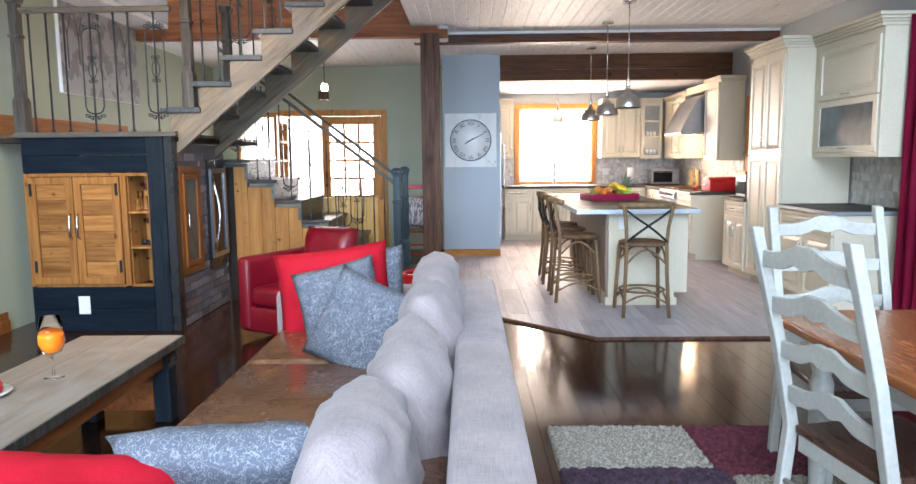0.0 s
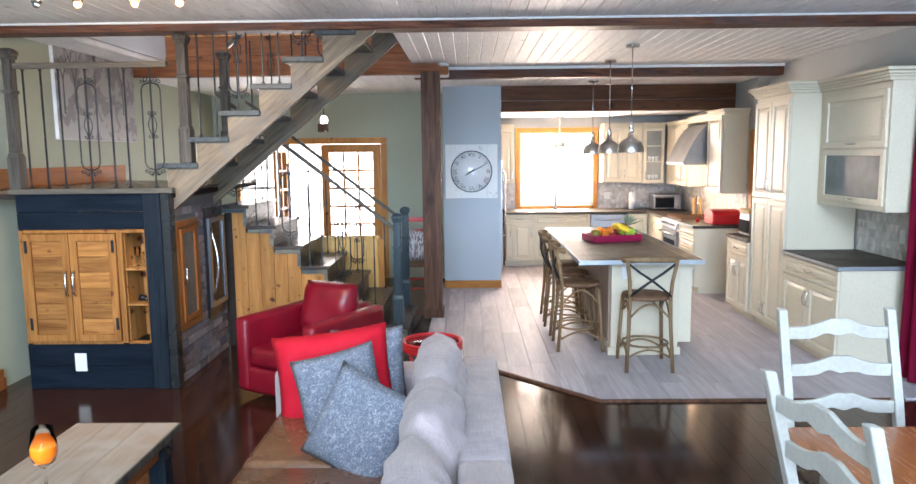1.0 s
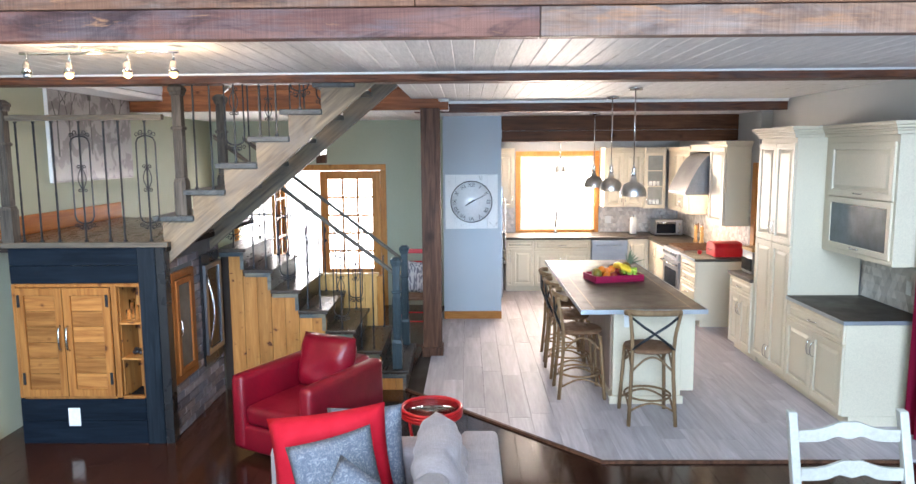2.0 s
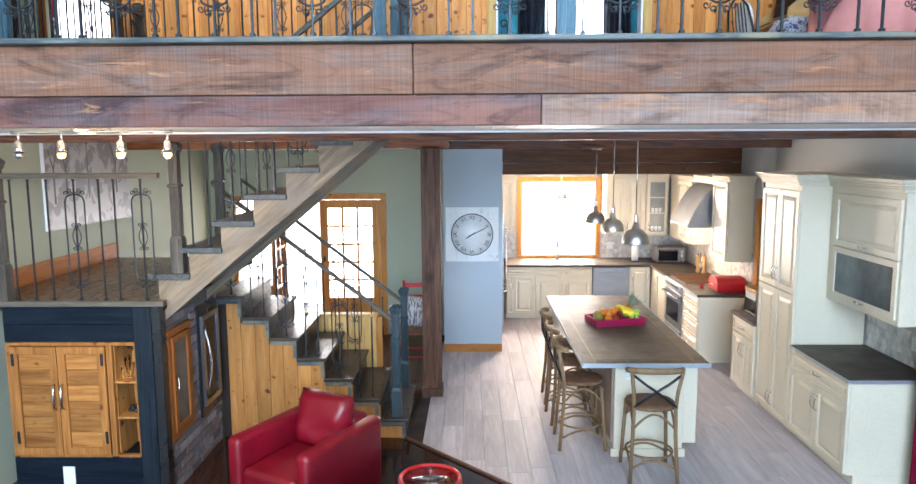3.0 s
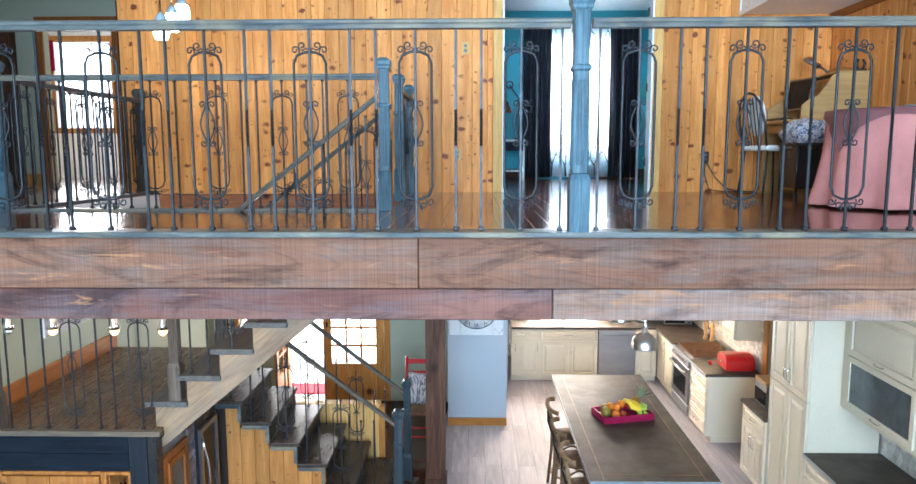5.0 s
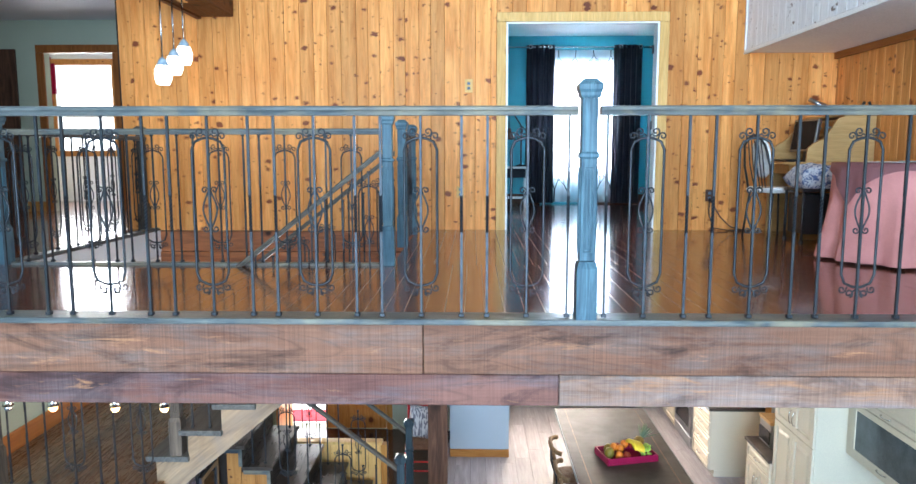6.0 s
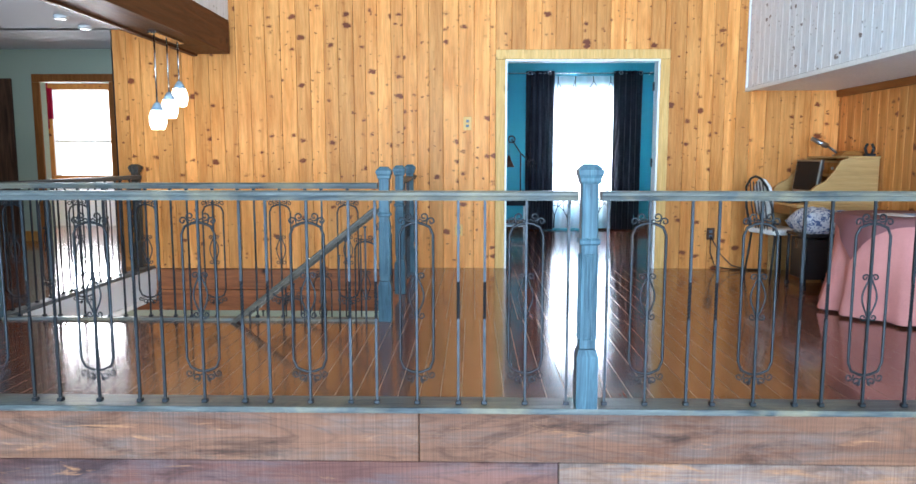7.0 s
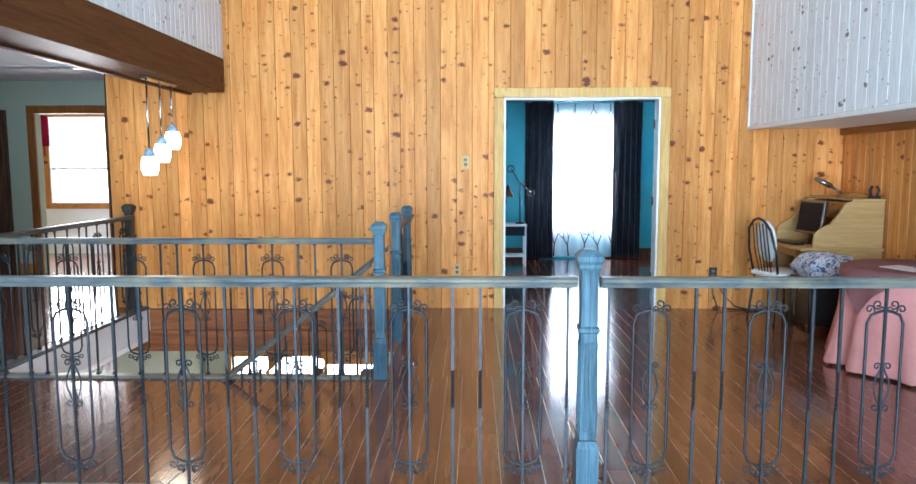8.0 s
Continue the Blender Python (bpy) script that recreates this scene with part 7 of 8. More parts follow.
# wall clock
CX, CZ = 0.165, 1.645
ck = thing("wall_clock", "large white iron wall clock on a distressed square board", "clock", (CX, 9.40, CZ))
bm = bm_new()
for i in range(5):
    x = CX - 0.36 + 0.144 * i
    box(bm, x + 0.001, x + 0.143, 9.376, 9.399, CZ - 0.37, CZ + 0.37, 0.003)
part("board", bm, two_tone("distressed_white_board", (0.74, 0.75, 0.74), (0.45, 0.46, 0.45), 14, 0.66, 0.5, 4), ck)
bm = bm_new()
lathe(bm, [(0.0, 0.0), (0.275, 0.0), (0.275, 0.012), (0.0, 0.012)], 0, 0, 0, 48)
bmesh.ops.rotate(bm, verts=bm.verts, matrix=Matrix.Rotation(radians(90), 3, "X"))
bmesh.ops.translate(bm, verts=bm.verts, vec=(CX, 9.3755, CZ))
part("face", bm, surface("clock_face", (0.78, 0.79, 0.79), (0.70, 0.71, 0.72), 0.12, coat=0.5), ck)
bm = bm_new()
tube(bm, [(CX + 0.28 * math.cos(2 * math.pi * i / 48), 9.366, CZ + 0.28 * math.sin(2 * math.pi * i / 48)) for i in range(48)], 0.007, 8, True)
part("rim", bm, BLACK, ck)
for hang, ln, w in ((64, 0.20, 0.009), (238, 0.10, 0.011)):
    bm = bm_new()
    a = radians(hang)
    d, s = Vector((math.sin(a), 0, math.cos(a))), Vector((math.cos(a), 0, -math.sin(a)))
    o = Vector((CX, 9.355, CZ))
    q = [o - d * 0.05 - s * w, o - d * 0.05 + s * w, o + d * ln + s * w * 0.5, o + d * ln - s * w * 0.5]
    f = [bm.verts.new(p) for p in q]
    g = [bm.verts.new(p + Vector((0, 0.004, 0))) for p in q]
    bm.faces.new(f), bm.faces.new(g[::-1])
    for i in range(4):
        bm.faces.new((f[i], g[i], g[(i + 1) % 4], f[(i + 1) % 4]))
    part("pointer", bm, BLACK, ck)
for i, txt in enumerate(("XII", "I", "II", "III", "IIII", "V", "VI", "VII", "VIII", "IX", "X", "XI")):
    cu = bpy.data.curves.new("numeral", "FONT")
    cu.body, cu.size, cu.align_x, cu.align_y, cu.extrude = txt, 0.078, "CENTER", "CENTER", 0.001
    tmp = bpy.data.objects.new("numeral", cu)
    scene.collection.objects.link(tmp)
    bpy.context.view_layer.update()
    me = bpy.data.meshes.new_from_object(tmp.evaluated_get(bpy.context.evaluated_depsgraph_get()))
    bpy.data.objects.remove(tmp)
    a = 2 * math.pi * i / 12
    bm = bm_new()
    bm.from_mesh(me)
    bmesh.ops.rotate(bm, verts=bm.verts, matrix=Euler((radians(90), 0, 0)).to_matrix())
    bmesh.ops.rotate(bm, verts=bm.verts, matrix=Matrix.Rotation(a, 3, "Y"))
    bmesh.ops.translate(bm, verts=bm.verts, vec=(CX + 0.228 * math.sin(a), 9.361, CZ + 0.228 * math.cos(a)))
    part("numeral", bm, BLACK, ck)

# ---- island and stools ----
il = thing("kitchen_island", "cream kitchen island with a wide dark top", "island", (1.7, 7.2, 0))
bm = bm_new()
box(bm, 1.43, 2.05, 6.02, 8.45, 0.014, 0.882, 0.003)
part("body", bm, CREAM, il)
bm = bm_new()
box(bm, 1.418, 1.429, 6.10, 8.42, 0.12, 0.88)
part("side_panel", bm, ISLEPALE, il, "grey brown wooden side panel")
bm = bm_new()
box(bm, 2.051, 2.18, 6.06, 8.42, 0.12, 0.882, 0.003)
part("cupboard", bm, CREAM, il)
bm = bm_new()
box(bm, 1.40, 2.07, 5.995, 6.019, 0.014, 0.09, 0.004)
part("plinth", bm, CREAM, il)
bm = bm_new()
box(bm, 1.115, 2.225, 5.875, 8.80, 0.888, 0.922, 0.003)
part("top", bm, COUNTER, il, "dark grey worktop")
bm = bm_new()
for q in ((1.110, 1.1145, 5.875, 8.80), (2.2255, 2.23, 5.875, 8.80), (1.110, 2.23, 5.870, 5.8745)):
    box(bm, q[0], q[1], q[2], q[3], 0.884, 0.924)
part("edge", bm, COUNTER_EDGE, il, "steel edge strip")
bm = bm_new()
for q in ((1.232, 1.240, 5.89, 8.79), (2.099, 2.107, 5.89, 8.79), (1.241, 2.098, 5.995, 6.003)):
    box(bm, q[0], q[1], q[2], q[3], 0.9222, 0.9235)
part("inlay", bm, BROWNIRON, il, "thin brown inlay line")
outlet("wall_outlet", "white outlet on the end of the island", "y", 6.019, 1.56, 0.79)


def bar_stool():
    """Back along +y, seat facing -y."""
    c = thing("bar_stool", "weathered oak bar stool with a metal cross back", "stool", group="stools round the island")
    for s in (-1, 1):
        bm = bm_new()
        tube(bm, [(s * 0.195, 0.215, 0.0), (s * 0.175, 0.18, 0.4), (s * 0.17, 0.175, 0.63), (s * 0.178, 0.195, 0.78), (s * 0.205, 0.235, 0.97)], 0.0165, 8)
        part("back_leg", bm, STOOLWOOD, c)
        bm = bm_new()
        tube(bm, [(s * 0.20, -0.21, 0.0), (s * 0.17, -0.165, 0.60)], 0.0165, 8)
        part("front_leg", bm, STOOLWOOD, c)
    bm = bm_new()
    tube(bm, [(0.225 * math.sin(a), 0.13 + 0.12 * math.cos(a * 0.9), 0.965 + 0.012 * math.cos(a)) for a in (radians(-90 + 180 * i / 12) for i in range(13))], 0.021, 8)
    bmesh.ops.scale(bm, verts=bm.verts, vec=(1, 1, 1.25), space=Matrix.Translation((0, 0, -0.97)))
    part("top_rail", bm, STOOLWOOD, c)
    for s in (-1, 1):
        bm = bm_new()
        p = [(s * 0.20, 0.225, 0.945), (s * 0.09, 0.232, 0.86), (0, 0.235 + 0.004 * s, 0.80), (-s * 0.09, 0.215, 0.73), (-s * 0.175, 0.185, 0.655)]
        tube(bm, p, 0.011, 6)
        part("cross_bar", bm, IRON, c, "dark metal cross bar")
    bm = bm_new()
    lathe(bm, [(0.0, 0.612), (0.185, 0.612), (0.205, 0.622), (0.205, 0.64), (0.17, 0.652), (0.0, 0.648)], 0, 0, 0, 28)
    for v in bm.verts:
        k = max(abs(v.co.x), abs(v.co.y)) / max(1e-6, math.hypot(v.co.x, v.co.y))
        v.co.x, v.co.y = v.co.x * (0.75 + 0.25 / max(k, 0.7)) , v.co.y * (0.75 + 0.25 / max(k, 0.7))
    part("seat", bm, RUSH, c, "brown woven seat")
    for ang in range(4):
        bm = bm_new()
        r = 0.17
        pts = [(-r * 0.95 + r * 1.9 * i / 12, -r, 0.47 + 0.115 * math.sin(math.pi * i / 12)) for i in range(13)]
        tube(bm, pts, 0.0095, 6)
        bmesh.ops.rotate(bm, verts=bm.verts, matrix=Matrix.Rotation(radians(90 * ang), 3, "Z"))
        part("arch_brace", bm, STOOLWOOD, c)
        bm = bm_new()
        r = 0.185
        pts = [(-r + 2 * r * i / 10, -r, 0.12 + 0.07 * math.sin(math.pi * i / 10)) for i in range(11)]
        tube(bm, pts, 0.0095, 6)
        bmesh.ops.rotate(bm, verts=bm.verts, matrix=Matrix.Rotation(radians(90 * ang), 3, "Z"))
        part("lower_brace", bm, STOOLWOOD, c)
    bm = bm_new()
    tube(bm, [(0.195 * math.cos(2 * math.pi * i / 24), 0.195 * math.sin(2 * math.pi * i / 24), 0.215) for i in range(24)], 0.010, 6, True)
    part("foot_ring", bm, STOOLWOOD, c)
    return c


bs = bar_stool()
bs.matrix_basis = pose(1.66, 5.68, 0.014, 0, 0, 178)
for x, y, r in ((1.17, 6.32, 90), (1.16, 6.93, 92), (1.17, 7.52, 89)):
    copy_thing(bs, pose(x, y, 0.014, 0, 0, r))

# fruit tray
ft = thing("fruit_tray", "crimson wooden tray full of fruit on the island", "tray", (1.70, 7.37, 0.923))
TX, TY = 1.70, 7.37
MAGENTA = surface("crimson_tray_paint", (0.33, 0.006, 0.055), (0.27, 0.005, 0.045), 0.4)
bm = bm_new()
box(bm, TX - 0.28, TX + 0.28, TY - 0.17, TY + 0.17, 0.923, 0.935)
for q in ((TX - 0.28, TX + 0.28, TY - 0.17, TY - 0.155), (TX - 0.28, TX + 0.28, TY + 0.155, TY + 0.17), (TX - 0.28, TX - 0.265, TY - 0.154, TY + 0.154), (TX + 0.265, TX + 0.28, TY - 0.154, TY + 0.154)):
    box(bm, q[0], q[1], q[2], q[3], 0.936, 0.995, 0.003)
ROT = Matrix.Translation((TX, TY, 0)) @ Matrix.Rotation(radians(14), 4, "Z") @ Matrix.Translation((-TX, -TY, 0))
bmesh.ops.transform(bm, matrix=ROT, verts=bm.verts)
part("tray", bm, MAGENTA, ft)
FRUIT = {"mango": surface("mango_skin", (0.30, 0.17, 0.02), (0.10, 0.16, 0.03), 0.35, scale=8), "orange": surface("orange_skin", (0.72, 0.20, 0.012), (0.66, 0.17, 0.01), 0.45, fine=180, bump=0.3),
         "apple": surface("red_apple_skin", (0.34, 0.02, 0.015), (0.28, 0.06, 0.02), 0.25, scale=12), "banana": surface("banana_skin", (0.92, 0.66, 0.04), (0.84, 0.56, 0.03), 0.45, scale=10),
         "grape": surface("green_grape_skin", (0.42, 0.60, 0.08), (0.34, 0.50, 0.06), 0.3), "pineapple": surface("pineapple_skin", (0.34, 0.18, 0.03), (0.20, 0.13, 0.03), 0.6, scale=30, bump=0.8),
         "crown": surface("pineapple_leaf", (0.16, 0.24, 0.13), (0.24, 0.32, 0.22), 0.5)}


def fruit(kind, x, y, z, r, squash=1.0):
    bm = bm_new()
    bmesh.ops.create_uvsphere(bm, u_segments=14, v_segments=10, radius=r)
    for v in bm.verts:
        v.co.z *= squash
        v.co *= 1 + 0.05 * noise.noise(v.co * 14 + Vector((x * 9, y * 9, 0)))
    p = ROT @ Vector((TX + x, TY + y, 0.936 + z + r * squash))
    bmesh.ops.translate(bm, verts=bm.verts, vec=p)
    part(kind, bm, FRUIT[kind], ft, smooth=True)


for k in (("mango", -0.20, -0.02, 0.0, 0.052, 1.15), ("mango", -0.16, 0.09, 0.0, 0.05, 1.1), ("orange", -0.11, -0.07, 0.0, 0.043), ("orange", -0.06, 0.03, 0.03, 0.042), ("orange", -0.12, 0.04, 0.055, 0.04), ("apple", -0.03, -0.08, 0.0, 0.042), ("apple", -0.06, 0.10, 0.02, 0.042), ("apple", 0.12, 0.10, 0.03, 0.04), ("orange", 0.03, 0.11, 0.04, 0.042)):
    fruit(*k)
random.seed(21)
for i in range(34):
    fruit("grape", 0.11 + random.uniform(0, 0.13), random.uniform(-0.13, 0.05), 0.02 + 0.07 * random.random(), 0.016)
for i in range(5):
    bm = bm_new()
    pts, tp = [], []
    for j in range(9):
        a = radians(-65 + 130 * j / 8)
        q = ROT @ Vector((TX + 0.03 + 0.022 * i + 0.02 * math.cos(a), TY - 0.03 + 0.125 * math.sin(a), 1.02 + 0.075 * math.cos(a) - 0.008 * i))
        pts.append(q), tp.append(0.35 if j in (0, 8) else (0.85 if j in (1, 7) else 1.0))
    tube(bm, pts, 0.023, 8, taper=tp)
    part("banana", bm, FRUIT["banana"], ft)
bm = bm_new()
lathe(bm, [(0.02, 0.0), (0.05, 0.02), (0.058, 0.07), (0.05, 0.13), (0.025, 0.15)], 0, 0, 0, 16)
bmesh.ops.rotate(bm, verts=bm.verts, matrix=Euler((radians(-28), radians(42), 0)).to_matrix())
P0 = ROT @ Vector((TX + 0.12, TY + 0.06, 0.975))
bmesh.ops.translate(bm, verts=bm.verts, vec=P0)
part("pineapple", bm, FRUIT["pineapple"], ft)
bm = bm_new()
random.seed(8)
ax = Euler((radians(-28), radians(42), 0)).to_matrix() @ Vector((0, 0, 1))
for i in range(26):
    a, tilt, ln = i * 2.4, 0.15 + 0.75 * (i / 26), 0.13 + 0.09 * random.random()
    side = ax.orthogonal().normalized()
    side.rotate(Matrix.Rotation(a, 3, ax))
    d = (ax * math.cos(tilt) + side * math.sin(tilt)).normalized()
    w = d.cross(side).normalized() * 0.010
    b0 = P0 + ax * 0.145
    pts = [b0 - w, b0 + w, b0 + d * ln * 0.6 + w * 0.8, b0 + d * ln, b0 + d * ln * 0.6 - w * 0.8]
    bm.faces.new([bm.verts.new(p) for p in pts])
bmesh.ops.solidify(bm, geom=bm.faces[:], thickness=0.0015)
part("pineapple_leaves", bm, FRUIT["crown"], ft)

# ---- lamps ----
def dome_pendant(x, y, ztop, zrim, r, label, lit=False):
    c = thing("pendant_lamp", label, "lamp", (x, y, zrim), "kitchen pendants")
    bm = bm_new()
    lathe(bm, [(r * 0.995, 0.0), (r * 1.005, 0.001), (r * 1.015, 0.004), (r * 1.02, 0.008), (r * 0.985, 0.04), (r * 0.92, 0.075), (r * 0.78, 0.105), (r * 0.55, 0.128), (r * 0.3, 0.142), (r * 0.24, 0.168), (0.022, 0.195), (0.016, 0.195), (r * 0.20, 0.16), (r * 0.27, 0.136), (r * 0.52, 0.122), (r * 0.75, 0.099), (r * 0.89, 0.072), (r * 0.955, 0.04), (r * 0.98, 0.0)], x, y, zrim, 32)
    part("shade", bm, SHADENICKEL, c, "brushed nickel dome shade")
    bm = bm_new()
    lathe(bm, [(0.022, 0.195), (0.026, 0.215), (0.018, 0.235), (0.024, 0.25), (0.012, 0.285), (0.006, 0.30)], x, y, zrim, 16)
    tube(bm, [(x, y, zrim + 0.29), (x, y, ztop - 0.02)], 0.0055, 8)
    part("rod", bm, CHROME, c)
    bm = bm_new()
    lathe(bm, [(0.064, -0.028), (0.066, -0.004), (0.0, 0.0)], x, y, ztop, 24)
    part("canopy", bm, CHROME, c)
    bm = bm_new()
    lathe(bm, [(0.0, 0.0), (0.03, 0.01), (0.034, 0.05), (0.02, 0.09), (0.0, 0.1)], x, y, zrim + 0.03, 14)
    part("bulb", bm, PLASTIC, c)


dome_pendant(1.72, 6.62, 2.92, 1.88, 0.125, "brushed nickel dome pendant over the island")
dome_pendant(1.725, 7.72, 2.92, 1.875, 0.125, "brushed nickel dome pendant over the island")
dome_pendant(1.715, 8.74, 2.80, 1.865, 0.125, "brushed nickel dome pendant over the island")
dome_pendant(1.64, 11.45, 2.50, 1.98, 0.095, "small nickel dome pendant before the kitchen window")

tl = thing("track_light", "chrome ceiling bar with four spot lamps, three of them lit", "lamp", (-1.95, 3.78, 2.92))
bm = bm_new()
tube(bm, [(-2.40 + 0.9 * i / 10, 3.78 + 0.03 * math.sin(i * 0.63), 2.885) for i in range(11)], 0.009, 8)
box(bm, -2.05, -1.85, 3.755, 3.805, 2.893, 2.919, 0.004)
part("bar", bm, CHROME, tl)
for i, x in enumerate((-2.36, -2.12, -1.79, -1.53)):
    bm = bm_new()
    tube(bm, [(x, 3.78, 2.885), (x, 3.78, 2.835)], 0.006, 6)
    lathe(bm, [(0.010, 0.078), (0.018, 0.062), (0.020, 0.035), (0.030, 0.010), (0.026, 0.012), (0.0, 0.03)], x, 3.77, 2.762, 16)
    sp = part("spot", bm, CHROME, tl)
    bm = bm_new()
    lathe(bm, [(0.0, -0.022), (0.013, -0.018), (0.022, -0.006), (0.021, 0.006), (0.012, 0.020), (0.0, 0.022)], x, 3.77, 2.762, 16)
    part("bulb", bm, LAMPHOT if i else STEEL, sp, "lit bulb" if i else "unlit bulb")
    if i:
        lamp = new("spot_light", bpy.data.lights.new("spot_light", "SPOT"))
        lamp.data.energy, lamp.data.color, lamp.data.shadow_soft_size = 26.0, WARM, 0.03
        lamp.data.spot_size, lamp.data.spot_blend = radians(150), 0.6
        lamp.matrix_basis = look((x, 3.76, 2.70), (x - 0.25, 4.5, 1.6))
        bulb("spot_glow", (x, 3.76, 2.69), 5.0, WARM, 0.03)

trio = thing("pendant_trio", "three lit opal glass pendants under the hall beam", "lamp", (-2.62, 6.72, 5.5))
bm = bm_new()
box(bm, -2.66, -2.58, 6.42, 7.0, 5.488, 5.518, 0.005)
part("canopy", bm, CHROME, trio)
BLUEGLASS = surface("marbled_blue_glass", (0.40, 0.50, 0.56), (0.22, 0.30, 0.36), 0.2, scale=20)
for y, zb in ((6.47, 4.69), (6.72, 4.80), (6.95, 4.92)):
    bm = bm_new()
    tube(bm, [(-2.62, y, 5.49), (-2.62, y, zb + 0.22)], 0.008, 8)
    part("stem", bm, CHROME, trio)
    bm = bm_new()
    lathe(bm, [(0.052, 0.0), (0.070, 0.05), (0.070, 0.10), (0.056, 0.155), (0.052, 0.158), (0.066, 0.10), (0.066, 0.05), (0.048, 0.0)], -2.62, y, zb, 20)
    part("shade", bm, LAMPWHITE, trio, "glowing opal glass")
    bm = bm_new()
    lathe(bm, [(0.056, 0.157), (0.036, 0.20), (0.018, 0.225), (0.0, 0.23)], -2.62, y, zb, 20)
    part("cap", bm, BLUEGLASS, trio, "marbled blue glass neck")
    bulb("pendant_light", (-2.62, y, zb - 0.04), 3.0, (1.0, 0.85, 0.65), 0.05)

# stands for a wall sconce; the rod up to the ceiling is added
ep = thing("entry_pendant", "dark sconce block with a lit glass in the entrance", "lamp", (-1.79, 9.0, 2.2))
bm = bm_new()
box(bm, -1.85, -1.73, 8.94, 9.06, 2.19, 2.30, 0.004)
part("lantern", bm, POST, ep)
bm = bm_new()
lathe(bm, [(0.04, 0.0), (0.05, 0.06), (0.03, 0.10), (0.0, 0.1)], -1.77, 8.98, 2.302, 14)
part("glass", bm, LAMPWHITE, ep, "lit glass")
bm = bm_new()
tube(bm, [(-1.77, 8.98, 2.40), (-1.77, 8.98, 2.80)], 0.006, 6)
part("rod", bm, IRON, ep)
for at in ((-0.15, 7.85, 2.92), (-3.80, 7.15, 5.78), (-3.86, 7.68, 5.78)):
    bm = bm_new()
    lathe(bm, [(0.045, -0.036), (0.062, -0.026), (0.065, -0.002), (0.0, 0.0)], 0, 0, 0, 24)
    ob = solid("smoke_detector", bm, PLASTIC, "round white smoke detector on the ceiling", "detector")
    ob.location = at

# ---- entrance: red chair ----
ec = thing("red_chair", "red painted wooden chair with a striped cushion", "chair", (-0.58, 8.75, 0))
for x in (-0.74, -0.42):
    bm = bm_new()
    tube(bm, [(x, 9.0, 0.0), (x, 9.0, 0.5), (x, 9.04, 1.08)], 0.018, 8)
    part("back_post", bm, REDPAINT, ec)
    bm = bm_new()
    tube(bm, [(x, 8.62, 0.0), (x, 8.62, 0.44)], 0.018, 8)
    part("leg", bm, REDPAINT, ec)
for z in (0.72, 0.86, 1.02):
    bm = bm_new()
    box(bm, -0.72, -0.44, 9.015, 9.03, z - 0.03, z + 0.03, 0.004)
    part("slat", bm, REDPAINT, ec)
bm = bm_new()
box(bm, -0.76, -0.40, 8.60, 9.01, 0.441, 0.468, 0.006)
part("seat", bm, RUSH, ec)
bm = bm_new()
for z in (0.16, 0.28):
    tube(bm, [(-0.74, 8.62, z), (-0.42, 8.62, z)], 0.010, 6)
    tube(bm, [(-0.74, 8.62, z + 0.03), (-0.74, 9.0, z + 0.03)], 0.010, 6)
part("stretcher", bm, REDPAINT, ec)
pillow("pillow", STRIPES, "striped grey cushion on the red chair", (-0.55, 8.90, 0.69), (-14, 6, 0), 0.38, 0.42, 0.13, 9.0)

# ---- mezzanine things ----
outlet("light_switch", "light switch plate on the pine wall", "y", 7.884, 0.035, 4.805, 0.085, 0.14, PINE_PALE)
outlet("wall_outlet", "pine covered outlet low on the pine wall", "y", 7.884, -0.055, 3.68, 0.08, 0.12, PINE_PALE)
outlet("wall_outlet", "dark outlet with a plug on the pine wall", "y", 7.884, 2.62, 3.645, 0.085, 0.125, POST)
bm = bm_new()
tube(bm, [(2.62, 7.868, 3.62), (2.64, 7.83, 3.56), (2.72, 7.80, 3.42), (2.82, 7.78, 3.32), (2.95, 7.76, 3.285), (3.15, 7.76, 3.278)], 0.006, 6)
tube(bm, [(2.62, 7.868, 3.60), (2.61, 7.84, 3.45), (2.66, 7.82, 3.30), (2.80, 7.80, 3.28), (3.1, 7.79, 3.278)], 0.006, 6)
solid("power_cable", bm, BLACK, "black power cables hanging from the outlet", "cable")

dk = thing("rolltop_desk", "light oak writing desk with curved sides and small drawers", "desk")
bm = bm_new()
box(bm, 0.0, 0.86, 0.0, 0.76, 0.71, 0.74, 0.006)
part("top", bm, OAK, dk)
for x in (0.02, 0.81):
    bm = bm_new()
    box(bm, x, x + 0.03, 0.10, 0.75, 0.0, 0.709, 0.003)
    part("side", bm, OAK, dk)
    bm = bm_new()
    prof = [(0.12, 0.741), (0.75, 0.741), (0.75, 1.17), (0.46, 1.17), (0.40, 1.15), (0.34, 1.05), (0.27, 0.96), (0.18, 0.915), (0.13, 0.87)]
    prism(bm, prof, "x", x, x + 0.03, 0.004)
    part("curved_side", bm, OAK, dk)
bm = bm_new()
box(bm, 0.051, 0.809, 0.50, 0.75, 0.99, 1.15, 0.003)
box(bm, 0.02, 0.84, 0.46, 0.76, 1.171, 1.19, 0.004)
part("upper_case", bm, OAK, dk)
